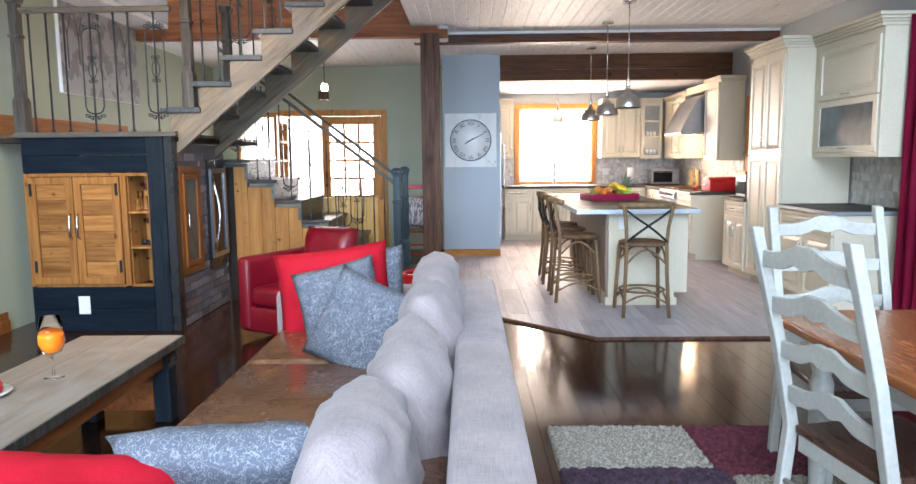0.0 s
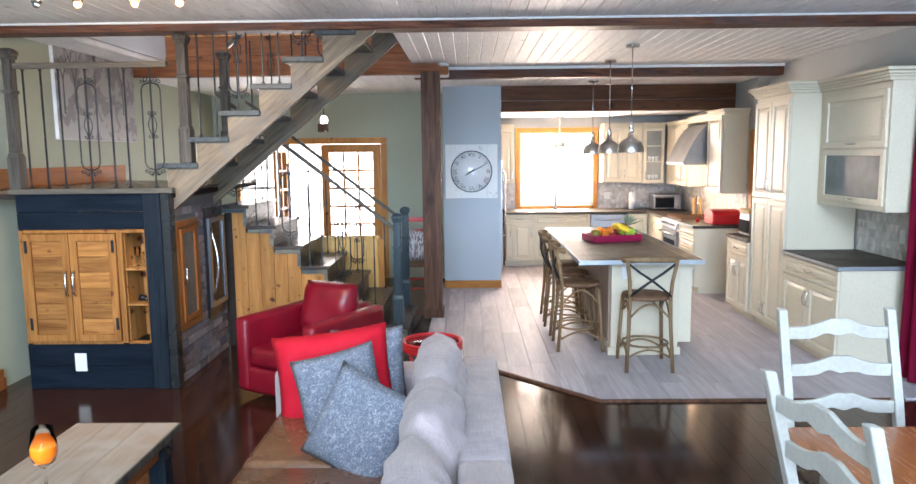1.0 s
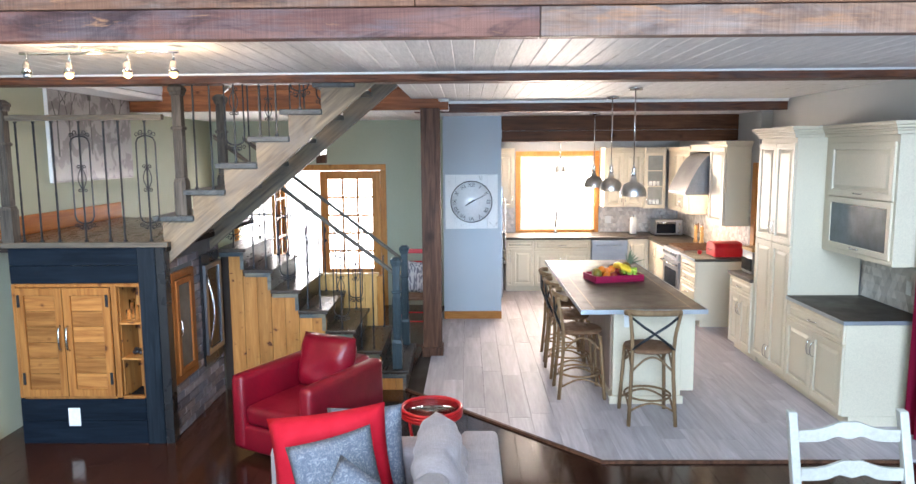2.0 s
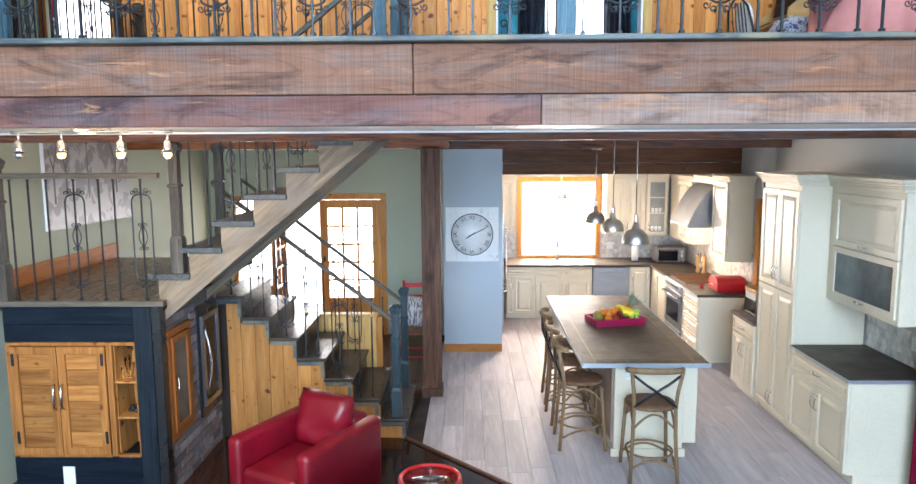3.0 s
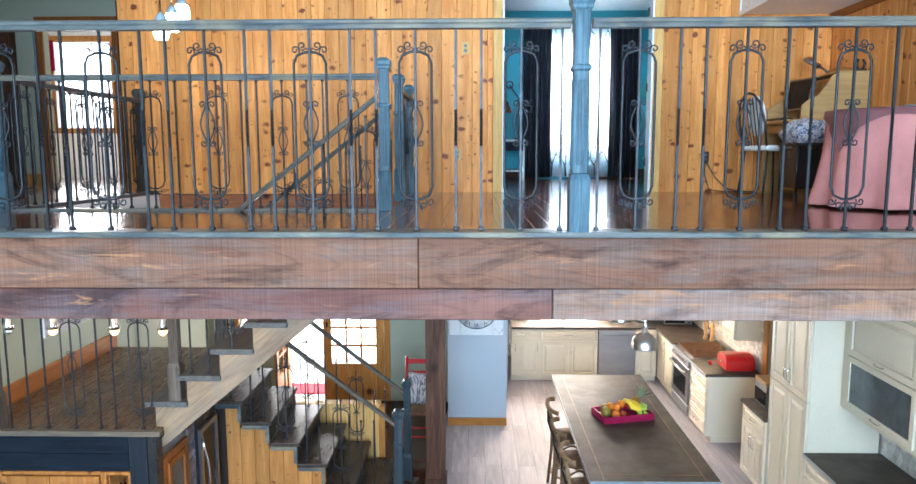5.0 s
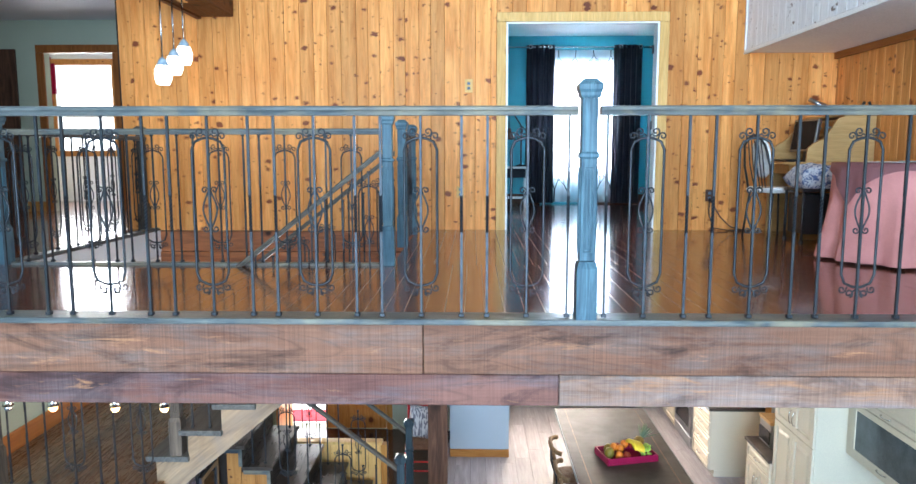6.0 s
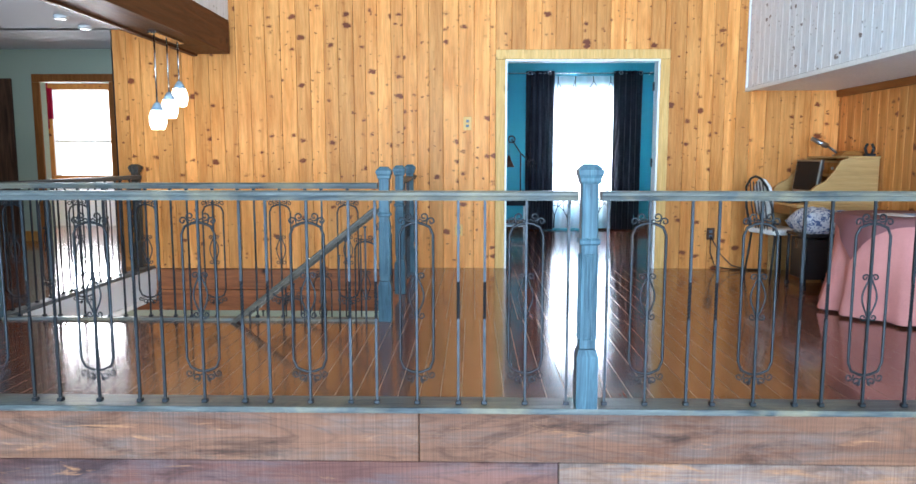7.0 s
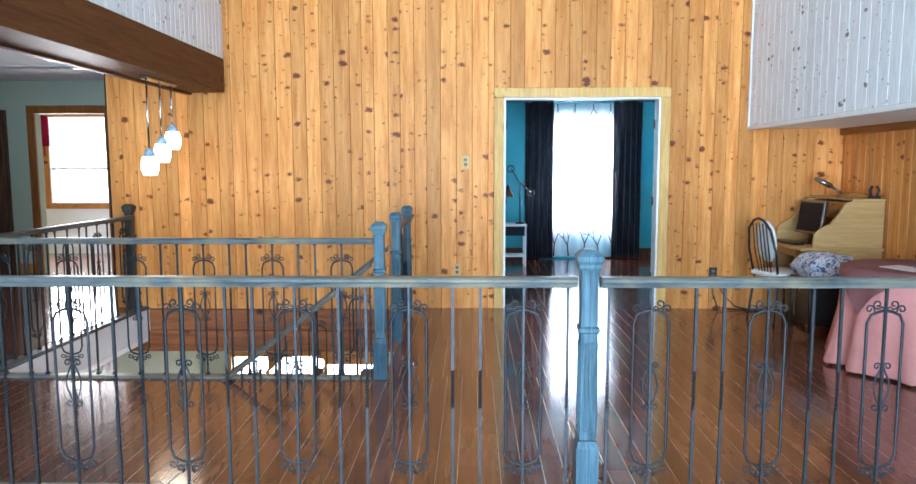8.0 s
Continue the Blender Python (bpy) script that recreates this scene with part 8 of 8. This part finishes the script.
for i in range(4):
    bm = bm_new()
    x = 0.06 + 0.187 * i
    box(bm, x, x + 0.18, 0.485, 0.499, 1.02, 1.13, 0.003)
    dr = part("drawer", bm, PINE_X, dk)
    bm = bm_new()
    tube(bm, [(x + 0.09, 0.485, 1.075), (x + 0.09, 0.465, 1.075)], 0.013, 8)
    part("knob", bm, WHITEPAINT, dr, "white drawer knob")
bm = bm_new()
box(bm, 0.50, 0.809, 0.11, 0.74, 0.06, 0.708, 0.003)
part("pedestal", bm, OAK, dk)
bm = bm_new()
box(bm, 0.051, 0.499, 0.10, 0.12, 0.62, 0.708, 0.003)
part("apron", bm, OAK, dk)
dk.matrix_basis = pose(3.11, 7.86, F2, 0, 0, -90)
mo = thing("monitor", "silver framed flat computer monitor on the desk", "monitor", (3.33, 7.45, F2 + 0.741))
bm = bm_new()
box(bm, -0.20, 0.20, -0.018, 0.018, 0.10, 0.42, 0.006)
mo.location = (0, 0, 0)
ORG[mo] = Vector((0, 0, 0))
part("housing", bm, STEEL, mo)
bm = bm_new()
box(bm, -0.18, 0.18, -0.021, -0.0185, 0.12, 0.40)
part("screen", bm, BLACKGLASS, mo, "dark screen")
bm = bm_new()
box(bm, -0.02, 0.02, 0.02, 0.05, 0.01, 0.20, 0.004)
box(bm, -0.10, 0.10, -0.06, 0.08, 0.0, 0.012, 0.004)
part("stand", bm, BLACK, mo)
mo.matrix_basis = pose(3.36, 7.42, F2 + 0.741, -8, 0, -82)
bm = bm_new()
box(bm, 3.14, 3.26, 7.25, 7.62, F2 + 0.742, F2 + 0.765, 0.006)
solid("keyboard", bm, BLACK, "black keyboard on the desk", "keyboard")
bm = bm_new()
tube(bm, [(3.50, 7.62, F2 + 1.37), (3.64, 7.56, F2 + 1.29)], 0.028, 12, taper=[0.7, 1.0])
tube(bm, [(3.64, 7.56, F2 + 1.29), (3.72, 7.52, F2 + 1.22)], 0.012, 8)
lathe(bm, [(0.05, 0.0), (0.05, 0.012), (0.0, 0.03)], 3.72, 7.52, F2 + 1.191, 16)
solid("desk_telescope", bm, STEEL, "small black and silver telescope on the desk", "telescope")
bm = bm_new()
prism(bm, [(3.58, F2 + 1.191), (3.84, F2 + 1.191), (3.82, F2 + 1.225), (3.74, F2 + 1.24), (3.64, F2 + 1.24)], "y", 7.20, 7.34, 0.01)
solid("violin_case", bm, PINE_X, "honey wood ornament lying on the desk", "ornament")
bm = bm_new()
for s in (-1, 1):
    tube(bm, [(3.80 + s * 0.02, 7.10, F2 + 1.195), (3.80 + s * 0.04, 7.10, F2 + 1.265), (3.80 + s * 0.02, 7.10, F2 + 1.305)], 0.013, 8)
box(bm, 3.76, 3.85, 7.07, 7.13, F2 + 1.191, F2 + 1.215, 0.004)
solid("small_figure_stand", bm, BLACK, "small black ornament on the desk corner", "ornament")

dc = thing("desk_chair", "black metal spindle chair with a pale padded back", "chair")
for s in (-1, 1):
    bm = bm_new()
    tube(bm, [(s * 0.19, 0.22, 0.0), (s * 0.17, 0.17, 0.44)], 0.011, 8)
    part("leg", bm, BLACK, dc)
    bm = bm_new()
    tube(bm, [(s * 0.19, -0.20, 0.0), (s * 0.17, -0.17, 0.44)], 0.011, 8)
    part("leg", bm, BLACK, dc)
bm = bm_new()
tube(bm, [(-0.17, 0.18, 0.44), (-0.19, 0.23, 0.70), (-0.15, 0.27, 0.90), (-0.07, 0.28, 0.98), (0, 0.285, 1.0), (0.07, 0.28, 0.98), (0.15, 0.27, 0.90), (0.19, 0.23, 0.70), (0.17, 0.18, 0.44)], 0.012, 8)
part("back_hoop", bm, BLACK, dc)
for x in (-0.10, -0.05, 0.0, 0.05, 0.10):
    bm = bm_new()
    tube(bm, [(x * 0.8, 0.18, 0.45), (x, 0.24, 0.72), (x * 0.9, 0.275, 0.95)], 0.006, 6)
    part("spindle", bm, BLACK, dc)
bm = cushion_bm(0.27, 0.40, 0.05, 3.0, 0.0, 14, 0.3)
bmesh.ops.rotate(bm, verts=bm.verts, matrix=Matrix.Rotation(radians(-8), 3, "X"))
bmesh.ops.translate(bm, verts=bm.verts, vec=(0, 0.185, 0.78))
part("back_pad", bm, TRIMW, dc, "pale back pad")
bm = bm_new()
soft_box(bm, -0.20, 0.20, -0.20, 0.20, 0.441, 0.495, 0.02)
part("seat_pad", bm, TRIMW, dc, "pale seat pad")
dc.matrix_basis = pose(3.08, 7.30, F2, 0, 0, 106)

cart = thing("side_cart", "black metal cart on castors under a folded blanket", "cart", (3.19, 6.75, F2))
for x in (3.02, 3.36):
    for y in (6.58, 6.92):
        bm = bm_new()
        tube(bm, [(x, y, F2 + 0.05), (x, y, F2 + 0.48)], 0.014, 8)
        part("leg", bm, BLACK, cart)
        bm = bm_new()
        tube(bm, [(x - 0.012, y, F2 + 0.026), (x + 0.012, y, F2 + 0.026)], 0.025, 12)
        part("castor", bm, BLACK, cart)
bm = bm_new()
box(bm, 3.0, 3.38, 6.56, 6.94, F2 + 0.481, F2 + 0.51, 0.005)
box(bm, 3.035, 3.345, 6.595, 6.905, F2 + 0.10, F2 + 0.46, 0.006)
part("box", bm, BLACK, cart)
bm = cushion_bm(0.46, 0.44, 0.24, 12.0, 0.03)
for v in bm.verts:
    v.co.y += 0.02 * noise.noise(v.co * 9)
bmesh.ops.rotate(bm, verts=bm.verts, matrix=Matrix.Rotation(radians(90), 3, "X"))
bl = solid("folded_blanket", bm, BLANKET, "multicoloured knitted blanket heaped on the cart", "blanket")
bl.location = (3.22, 6.75, F2 + 0.60)

rt = thing("round_table", "round table under a floor length salmon cloth", "table", (3.38, 5.72, F2))
bm = bm_new()
n = 80
rings = []
for j, (r, z) in enumerate(((0.02, 0.742), (0.46, 0.742), (0.485, 0.735), (0.49, 0.70), (0.505, 0.45), (0.54, 0.2), (0.57, 0.03), (0.565, 0.02))):
    row = []
    for i in range(n):
        a = 2 * math.pi * i / n
        k = 1 + (0.07 * (0.742 - z) * math.sin(a * 9 + 1.5 * math.sin(a * 2)) + 0.05 * (0.742 - z) * math.sin(a * 17)) * 1.3
        row.append(bm.verts.new((3.38 + r * k * math.cos(a), 5.72 + r * k * math.sin(a), F2 + z)))
    rings.append(row)
for a, b in zip(rings, rings[1:]):
    for i in range(n):
        bm.faces.new((a[i], a[(i + 1) % n], b[(i + 1) % n], b[i])).smooth = True
bm.faces.new(rings[0])
bmesh.ops.recalc_face_normals(bm, faces=bm.faces)
part("tablecloth", bm, PINKCLOTH, rt)
bm = bm_new()
lathe(bm, [(0.25, 0.0), (0.05, 0.04), (0.05, 0.70), (0.40, 0.72), (0.0, 0.735)], 3.38, 5.72, F2, 16)
part("pedestal", bm, POST, rt)
# a square overcloth with its corners hanging down
bm = bm_new()
g = []
m = 26
for i in range(m + 1):
    row = []
    for j in range(m + 1):
        u, v = (2 * i / m - 1) * 0.53, (2 * j / m - 1) * 0.53
        x, y = (u - v) * 0.7071, (u + v) * 0.7071
        a = math.atan2(y, x) + 0.3
        r = math.hypot(x, y)
        if r < 0.488:
            q = (r, 0.0)
        else:
            q = (0.504 + 0.16 * (r - 0.488) + 0.012 * math.sin(a * 14) * min(1, (r - 0.488) * 10), -(r - 0.488) * 1.25)
        row.append(bm.verts.new((3.38 + q[0] * math.cos(a), 5.72 + q[0] * math.sin(a), F2 + 0.751 + q[1])))
    g.append(row)
for i in range(m):
    for j in range(m):
        bm.faces.new((g[i][j], g[i + 1][j], g[i + 1][j + 1], g[i][j + 1])).smooth = True
solid("overcloth", bm, MAUVECLOTH, "mauve square overcloth on the round table", "cloth")
bk = thing("open_magazine", "blue and white magazines lying on the table", "magazine", (3.30, 5.55, F2 + 0.753))
for i, (x, y, r, mt) in enumerate(((3.22, 5.60, 20, PLASTIC), (3.36, 5.50, -10, surface("blue_cover", (0.10, 0.28, 0.5), (0.4, 0.5, 0.6), 0.4, scale=14)))):
    bm = bm_new()
    box(bm, -0.10, 0.10, -0.14, 0.14, 0.754 + 0.006 * i, 0.759 + 0.006 * i, 0.001)
    bmesh.ops.rotate(bm, verts=bm.verts, matrix=Matrix.Rotation(radians(r), 3, "Z"))
    bmesh.ops.translate(bm, verts=bm.verts, vec=(x, y, F2))
    part("magazine", bm, mt, bk)

# ---- teal bedroom ----
CY = 11.93
solid("red_curtain", drape(-7.33, -7.13, 12.53, 5.12, 5.64, 3, 0.02, "x", 10), CURTAINRED, "short red curtain hung beside the bedroom window", "curtain")
sh = solid("sheer_curtain", drape(1.28, 2.48, CY + 0.05, F2 + 0.03, 5.76, 8, 0.02, "x", 14), SHEER, "white sheer curtain printed with black branches", "curtain")
tn = SHEER.node_tree.nodes
tr, ms = tn.new("ShaderNodeBsdfTranslucent"), tn.new("ShaderNodeMixShader")
ms.inputs[0].default_value = 0.65
SHEER.node_tree.links.new(tn["Principled BSDF"].inputs["Base Color"].links[0].from_socket, tr.inputs["Color"])
SHEER.node_tree.links.new(tn["Principled BSDF"].outputs[0], ms.inputs[1])
SHEER.node_tree.links.new(tr.outputs[0], ms.inputs[2])
SHEER.node_tree.links.new(ms.outputs[0], tn["Material Output"].inputs["Surface"])
INK = surface("black_print", (0.03, 0.035, 0.045), (0.02, 0.024, 0.03), 0.8)


def branch(bm, x, z, a, ln, r, depth):
    """A printed limb in the curtain's plane that forks as it grows."""
    x2, z2 = x + ln * math.sin(a), z + ln * math.cos(a)
    dx, dz = math.cos(a) * r, -math.sin(a) * r
    y = CY + 0.022
    bm.faces.new([bm.verts.new(p) for p in ((x - dx, y, z - dz), (x + dx, y, z + dz), (x2 + dx * 0.7, y, z2 + dz * 0.7), (x2 - dx * 0.7, y, z2 - dz * 0.7))])
    if depth:
        for k in (-1, 1):
            if depth > 3 or random.random() < 0.85:
                branch(bm, x2, z2, a + k * random.uniform(0.15, 0.55), ln * random.uniform(0.66, 0.86), r * 0.72, depth - 1)


random.seed(17)
for x, z, a, ln, depth in ((1.42, F2 + 0.04, 0.05, 0.20, 5), (1.66, F2 + 0.04, -0.1, 0.17, 5), (1.90, F2 + 0.04, 0.1, 0.21, 5), (2.14, F2 + 0.04, -0.08, 0.18, 5), (2.36, F2 + 0.04, 0.0, 0.20, 5),
                           (1.46, 5.75, math.pi, 0.07, 4), (1.74, 5.75, math.pi + 0.1, 0.08, 4), (2.02, 5.75, math.pi - 0.1, 0.07, 4), (2.30, 5.75, math.pi, 0.08, 4)):
    bm = bm_new()
    branch(bm, x, z, a, ln, 0.012 if z < 5 else 0.008, depth)
    bmesh.ops.solidify(bm, geom=bm.faces[:], thickness=0.001)
    part("printed_tree", bm, INK, sh, "black printed branches")
for x0, x1 in ((0.94, 1.40), (2.34, 2.80)):
    solid("dark_curtain", drape(x0, x1, CY - 0.03, F2 + 0.02, 5.83, 5, 0.05, "x", 10), CURTAINBLACK, "charcoal curtain with steel eyelets", "curtain", group="charcoal curtains")
rod = thing("curtain_rod", "steel curtain rod over the bedroom window", "rod", (1.85, CY, 5.79))
bm = bm_new()
tube(bm, [(0.62, CY - 0.03, 5.79), (2.92, CY - 0.03, 5.79)], 0.013, 8)
part("bar", bm, CHROME, rod)
for x in (0.61, 2.93):
    bm = bm_new()
    tube(bm, [(x - 0.03, CY - 0.03, 5.79), (x + 0.03, CY - 0.03, 5.79)], 0.024, 10)
    part("finial", bm, CHROME, rod)
for x in (1.0, 1.31, 2.44, 2.75):
    bm = bm_new()
    tube(bm, [(x + 0.028 * math.cos(t), CY - 0.085, 5.79 + 0.028 * math.sin(t)) for t in (2 * math.pi * i / 16 for i in range(16))], 0.008, 6, True)
    part("eyelet", bm, CHROME, rod)
nt = thing("nightstand", "white nightstand with a dark drawer", "nightstand", (0.72, 11.2, F2))
bm = bm_new()
box(bm, 0.50, 0.92, 11.05, 11.40, F2 + 0.60, F2 + 0.63, 0.004)
part("top", bm, TRIMW, nt)
bm = bm_new()
box(bm, 0.53, 0.89, 11.06, 11.38, F2 + 0.46, F2 + 0.599, 0.003)
part("drawer", bm, NAVY, nt, "dark drawer")
for x in (0.51, 0.88):
    for y in (11.06, 11.36):
        bm = bm_new()
        box(bm, x, x + 0.03, y, y + 0.03, F2, F2 + 0.599)
        part("leg", bm, TRIMW, nt)
bm = bm_new()
box(bm, 0.52, 0.90, 11.07, 11.38, F2 + 0.14, F2 + 0.16, 0.003)
part("shelf", bm, TRIMW, nt)
dl = thing("pulley_lamp", "black industrial pulley lamp on the nightstand", "lamp", (0.80, 11.2, F2 + 0.631))
bm = bm_new()
lathe(bm, [(0.07, 0.0), (0.07, 0.02), (0.02, 0.03)], 0.82, 11.2, F2 + 0.631, 20)
tube(bm, [(0.82, 11.2, F2 + 0.65), (0.82, 11.2, F2 + 1.25)], 0.011, 8)
part("stand", bm, BLACK, dl)
bm = bm_new()
tube(bm, [(0.98, 11.2, F2 + 1.10), (0.82, 11.2, F2 + 1.25), (0.68, 11.2, F2 + 1.46)], 0.010, 8)
for x, z in ((0.68, 1.46), (0.98, 1.10)):
    tube(bm, [(x + 0.05 * math.cos(t), 11.2, F2 + z + 0.05 * math.sin(t)) for t in (2 * math.pi * i / 18 for i in range(18))], 0.011, 6, True)
tube(bm, [(0.64, 11.2, F2 + 1.44), (0.64, 11.2, F2 + 1.20)], 0.004, 6)
part("arm", bm, BLACK, dl)
bm = bm_new()
lathe(bm, [(0.085, 0.0), (0.08, 0.02), (0.03, 0.12), (0.02, 0.17), (0.0, 0.18)], 0.64, 11.2, F2 + 1.04, 20)
part("shade", bm, POST, dl)

# ---- hall bedroom ----
solid("red_flower_curtain", drape(-7.45, -7.22, 12.575, 4.95, 5.75, 3, 0.02), CURTAINRED, "red flowered curtain at the bedroom window", "curtain")
bm = bm_new()
box(bm, -5.55, -4.6, 11.6, 12.1, F2, F2 + 0.75, 0.02)
solid("bedroom_chest", bm, TRIMW, "low white chest in the bright bedroom", "chest")

# ---- boards and planks of the setting ----
cache = {}
pw = bpy.data.objects["wall_upper_pine"]
random.seed(3)
board_row(pw, cache, PINE, "y", -3.70, DX0 - 0.1, 3.256, 7.4, 0.146, 7.884)
board_row(pw, cache, PINE, "y", DX1 + 0.1, XR, 3.256, 7.4, 0.146, 7.884)
board_row(pw, cache, PINE, "y", DX0 - 0.1, DX1 + 0.1, DZ + 0.1, 7.4, 0.146, 7.884)
pe = bpy.data.objects["wall_upper_east"]
board_row(pe, cache, PINE, "x", 4.6, 7.884, 3.256, 5.139, 0.146, XR - 0.006)
bh = bpy.data.objects["bulkhead_east"]
board_row(bh, cache, WHITE_V, "x", 4.2, 7.86, 5.166, 7.4, 0.13, 2.929)
bh = bpy.data.objects["bulkhead_west"]
for i in range(38):
    key = "white_board"
    if key not in cache:
        bm = bm_new()
        prism(bm, [(0, 0), (0.014, 0), (0.018, 0.005), (0.018, 0.091), (0.014, 0.096), (0, 0.096)], "z", 0, 1.5)
        cache[key] = mesh_of("board", bm, WHITE_V)
    piece("board", cache[key], bh, (-2.4745, 4.20 + 0.097 * i, 5.862))


def planks(parent, mat, region, w, lengths, z, thick, stretch, gap=0.0012):
    """Floor planks along y, cut to a convex region; those inside the stretch are pieces, the rest one joined part."""
    x0, x1 = min(p[0] for p in region), max(p[0] for p in region)
    y0, y1 = min(p[1] for p in region), max(p[1] for p in region)
    rest = bm_new()
    x, n = x0, 0
    while x < x1:
        y = y0 - random.random() * lengths[1]
        while y < y1:
            ln = random.uniform(*lengths)
            poly = [(x + gap, y + 0.001), (x + w - gap, y + 0.001), (x + w - gap, y + ln - 0.001), (x + gap, y + ln - 0.001)]
            for a, b in zip(region, region[1:] + region[:1]):
                poly = clip(poly, a, b) if poly else poly
            if len(poly) > 2:
                cx, cy = sum(p[0] for p in poly) / len(poly), sum(p[1] for p in poly) / len(poly)
                if stretch[0] < cx < stretch[1] and stretch[2] < cy < stretch[3] and n < 290:
                    bm = bm_new()
                    prism(bm, [(p[0] - cx, p[1] - cy) for p in poly], "z", -thick, 0)
                    ob = piece("plank", mesh_of("plank", bm, mat), parent, (cx, cy, z))
                    n += 1
                else:
                    prism(rest, poly, "z", z - thick, z)
            y += ln
        x += w
    if rest.verts:
        tagged(part("planks", rest, mat, parent), kind="stuff")
    else:
        rest.free()


random.seed(5)
fl = thing("floor", "glossy dark cherry plank floor of the living room", "floor", (0, 2, 0), kind="structure")
planks(fl, FLOOR_D, [(XL, -1.0), (1.102, -1.0), (1.102, 4.79), (-0.54, 6.46), (XL, 6.46)], 0.128, (0.5, 1.3), 0.0, 0.012, (-2.0, 1.2, 2.2, 6.4))
planks(fl, FLOOR_D, [(1.102, -1.0), (XR, -1.0), (XR, 4.79), (1.102, 4.79)], 0.128, (0.5, 1.3), 0.0, 0.012, (1.0, 2.4, 2.2, 4.9))
planks(fl, FLOOR_D, [(XL, 6.46), (-0.54, 6.46), (-0.30, 9.42), (-0.30, 10.37), (XL, 10.37)], 0.128, (0.5, 1.3), 0.0, 0.012, (0, 0, 0, 0))
planks(fl, FLOOR_D, [(XL, YB), (XR, YB), (XR, -1.0), (XL, -1.0)], 0.128, (0.5, 1.3), 0.0, 0.012, (0, 0, 0, 0))
fk = thing("floor_kitchen", "pale grey wood look plank floor of the kitchen", "floor", (1.5, 8, 0), kind="structure")
planks(fk, FLOOR_G, [(-0.54, 6.50), (1.11, 4.81), (XR, 4.81), (XR, 12.02), (-0.28, 12.02), (-0.30, 9.3)], 0.20, (1.15, 1.25), 0.014, 0.02, (-1, 4, 4, 10.8))
fu = thing("floor_upper", "glossy brown plank floor of the mezzanine", "floor", (0.5, 5, F2), kind="structure")
planks(fu, FLOOR_U, [(XL, 3.56), (XR, 3.56), (XR, HY0), (XL, HY0)], 0.105, (0.6, 1.3), F2, 0.006, (-2.2, 2.6, 3, 6), 0.002)
planks(fu, FLOOR_U, [(HX1, HY0), (XR, HY0), (XR, 7.9), (HX1, 7.9)], 0.105, (0.6, 1.3), F2, 0.006, (-0.6, 2.6, 5, 7.9), 0.002)
planks(fu, FLOOR_U, [(DX0, 7.9), (DX1, 7.9), (DX1, 8.0), (DX0, 8.0)], 0.105, (0.6, 1.3), F2, 0.014, (0, 0, 0, 0))
planks(fu, FLOOR_U, [(-0.8, 8.0), (3.3, 8.0), (3.3, 12.1), (-0.8, 12.1)], 0.105, (0.6, 1.3), F2, 0.014, (0, 0, 0, 0))
planks(fu, FLOOR_U, [(-8.4, 3.56), (HX0 - 0.005, 3.56), (HX0 - 0.005, 7.86), (-3.72, 12.6), (-8.4, 12.6)], 0.105, (0.6, 1.3), F2 - 0.001, 0.013, (0, 0, 0, 0))

# bricks of the cabinet side, cut short at the two doors
random.seed(9)
bw_mesh = {}
for r in range(22):
    z = 0.004 + r * 0.0700
    y = 5.27 - (0.10 if r % 2 else 0.0)
    while y < 6.42:
        a, b = max(y, 5.266), min(y + 0.195, 6.435)
        y += 0.205
        for h0, h1, g0, g1 in ((5.285, 5.75, 0.43, 1.37), (5.925, 6.365, 0.39, 1.43)):
            if z + 0.062 > g0 and z < g1:
                if a >= h0 and b <= h1:
                    a = b
                elif a < h0 < b:
                    b = h0
                elif a < h1 < b:
                    a = h1
        if b - a < 0.03 or z > 1.47:
            continue
        key = round(b - a, 3)
        if key not in bw_mesh:
            bm = bm_new()
            box(bm, 0, 0.016, 0, b - a, 0, 0.062, 0.003)
            bw_mesh[key] = mesh_of("brick", bm, BRICK)
        piece("brick", bw_mesh[key], brick_wall, (SX - 0.0125 + random.uniform(-0.002, 0.002), a, z))
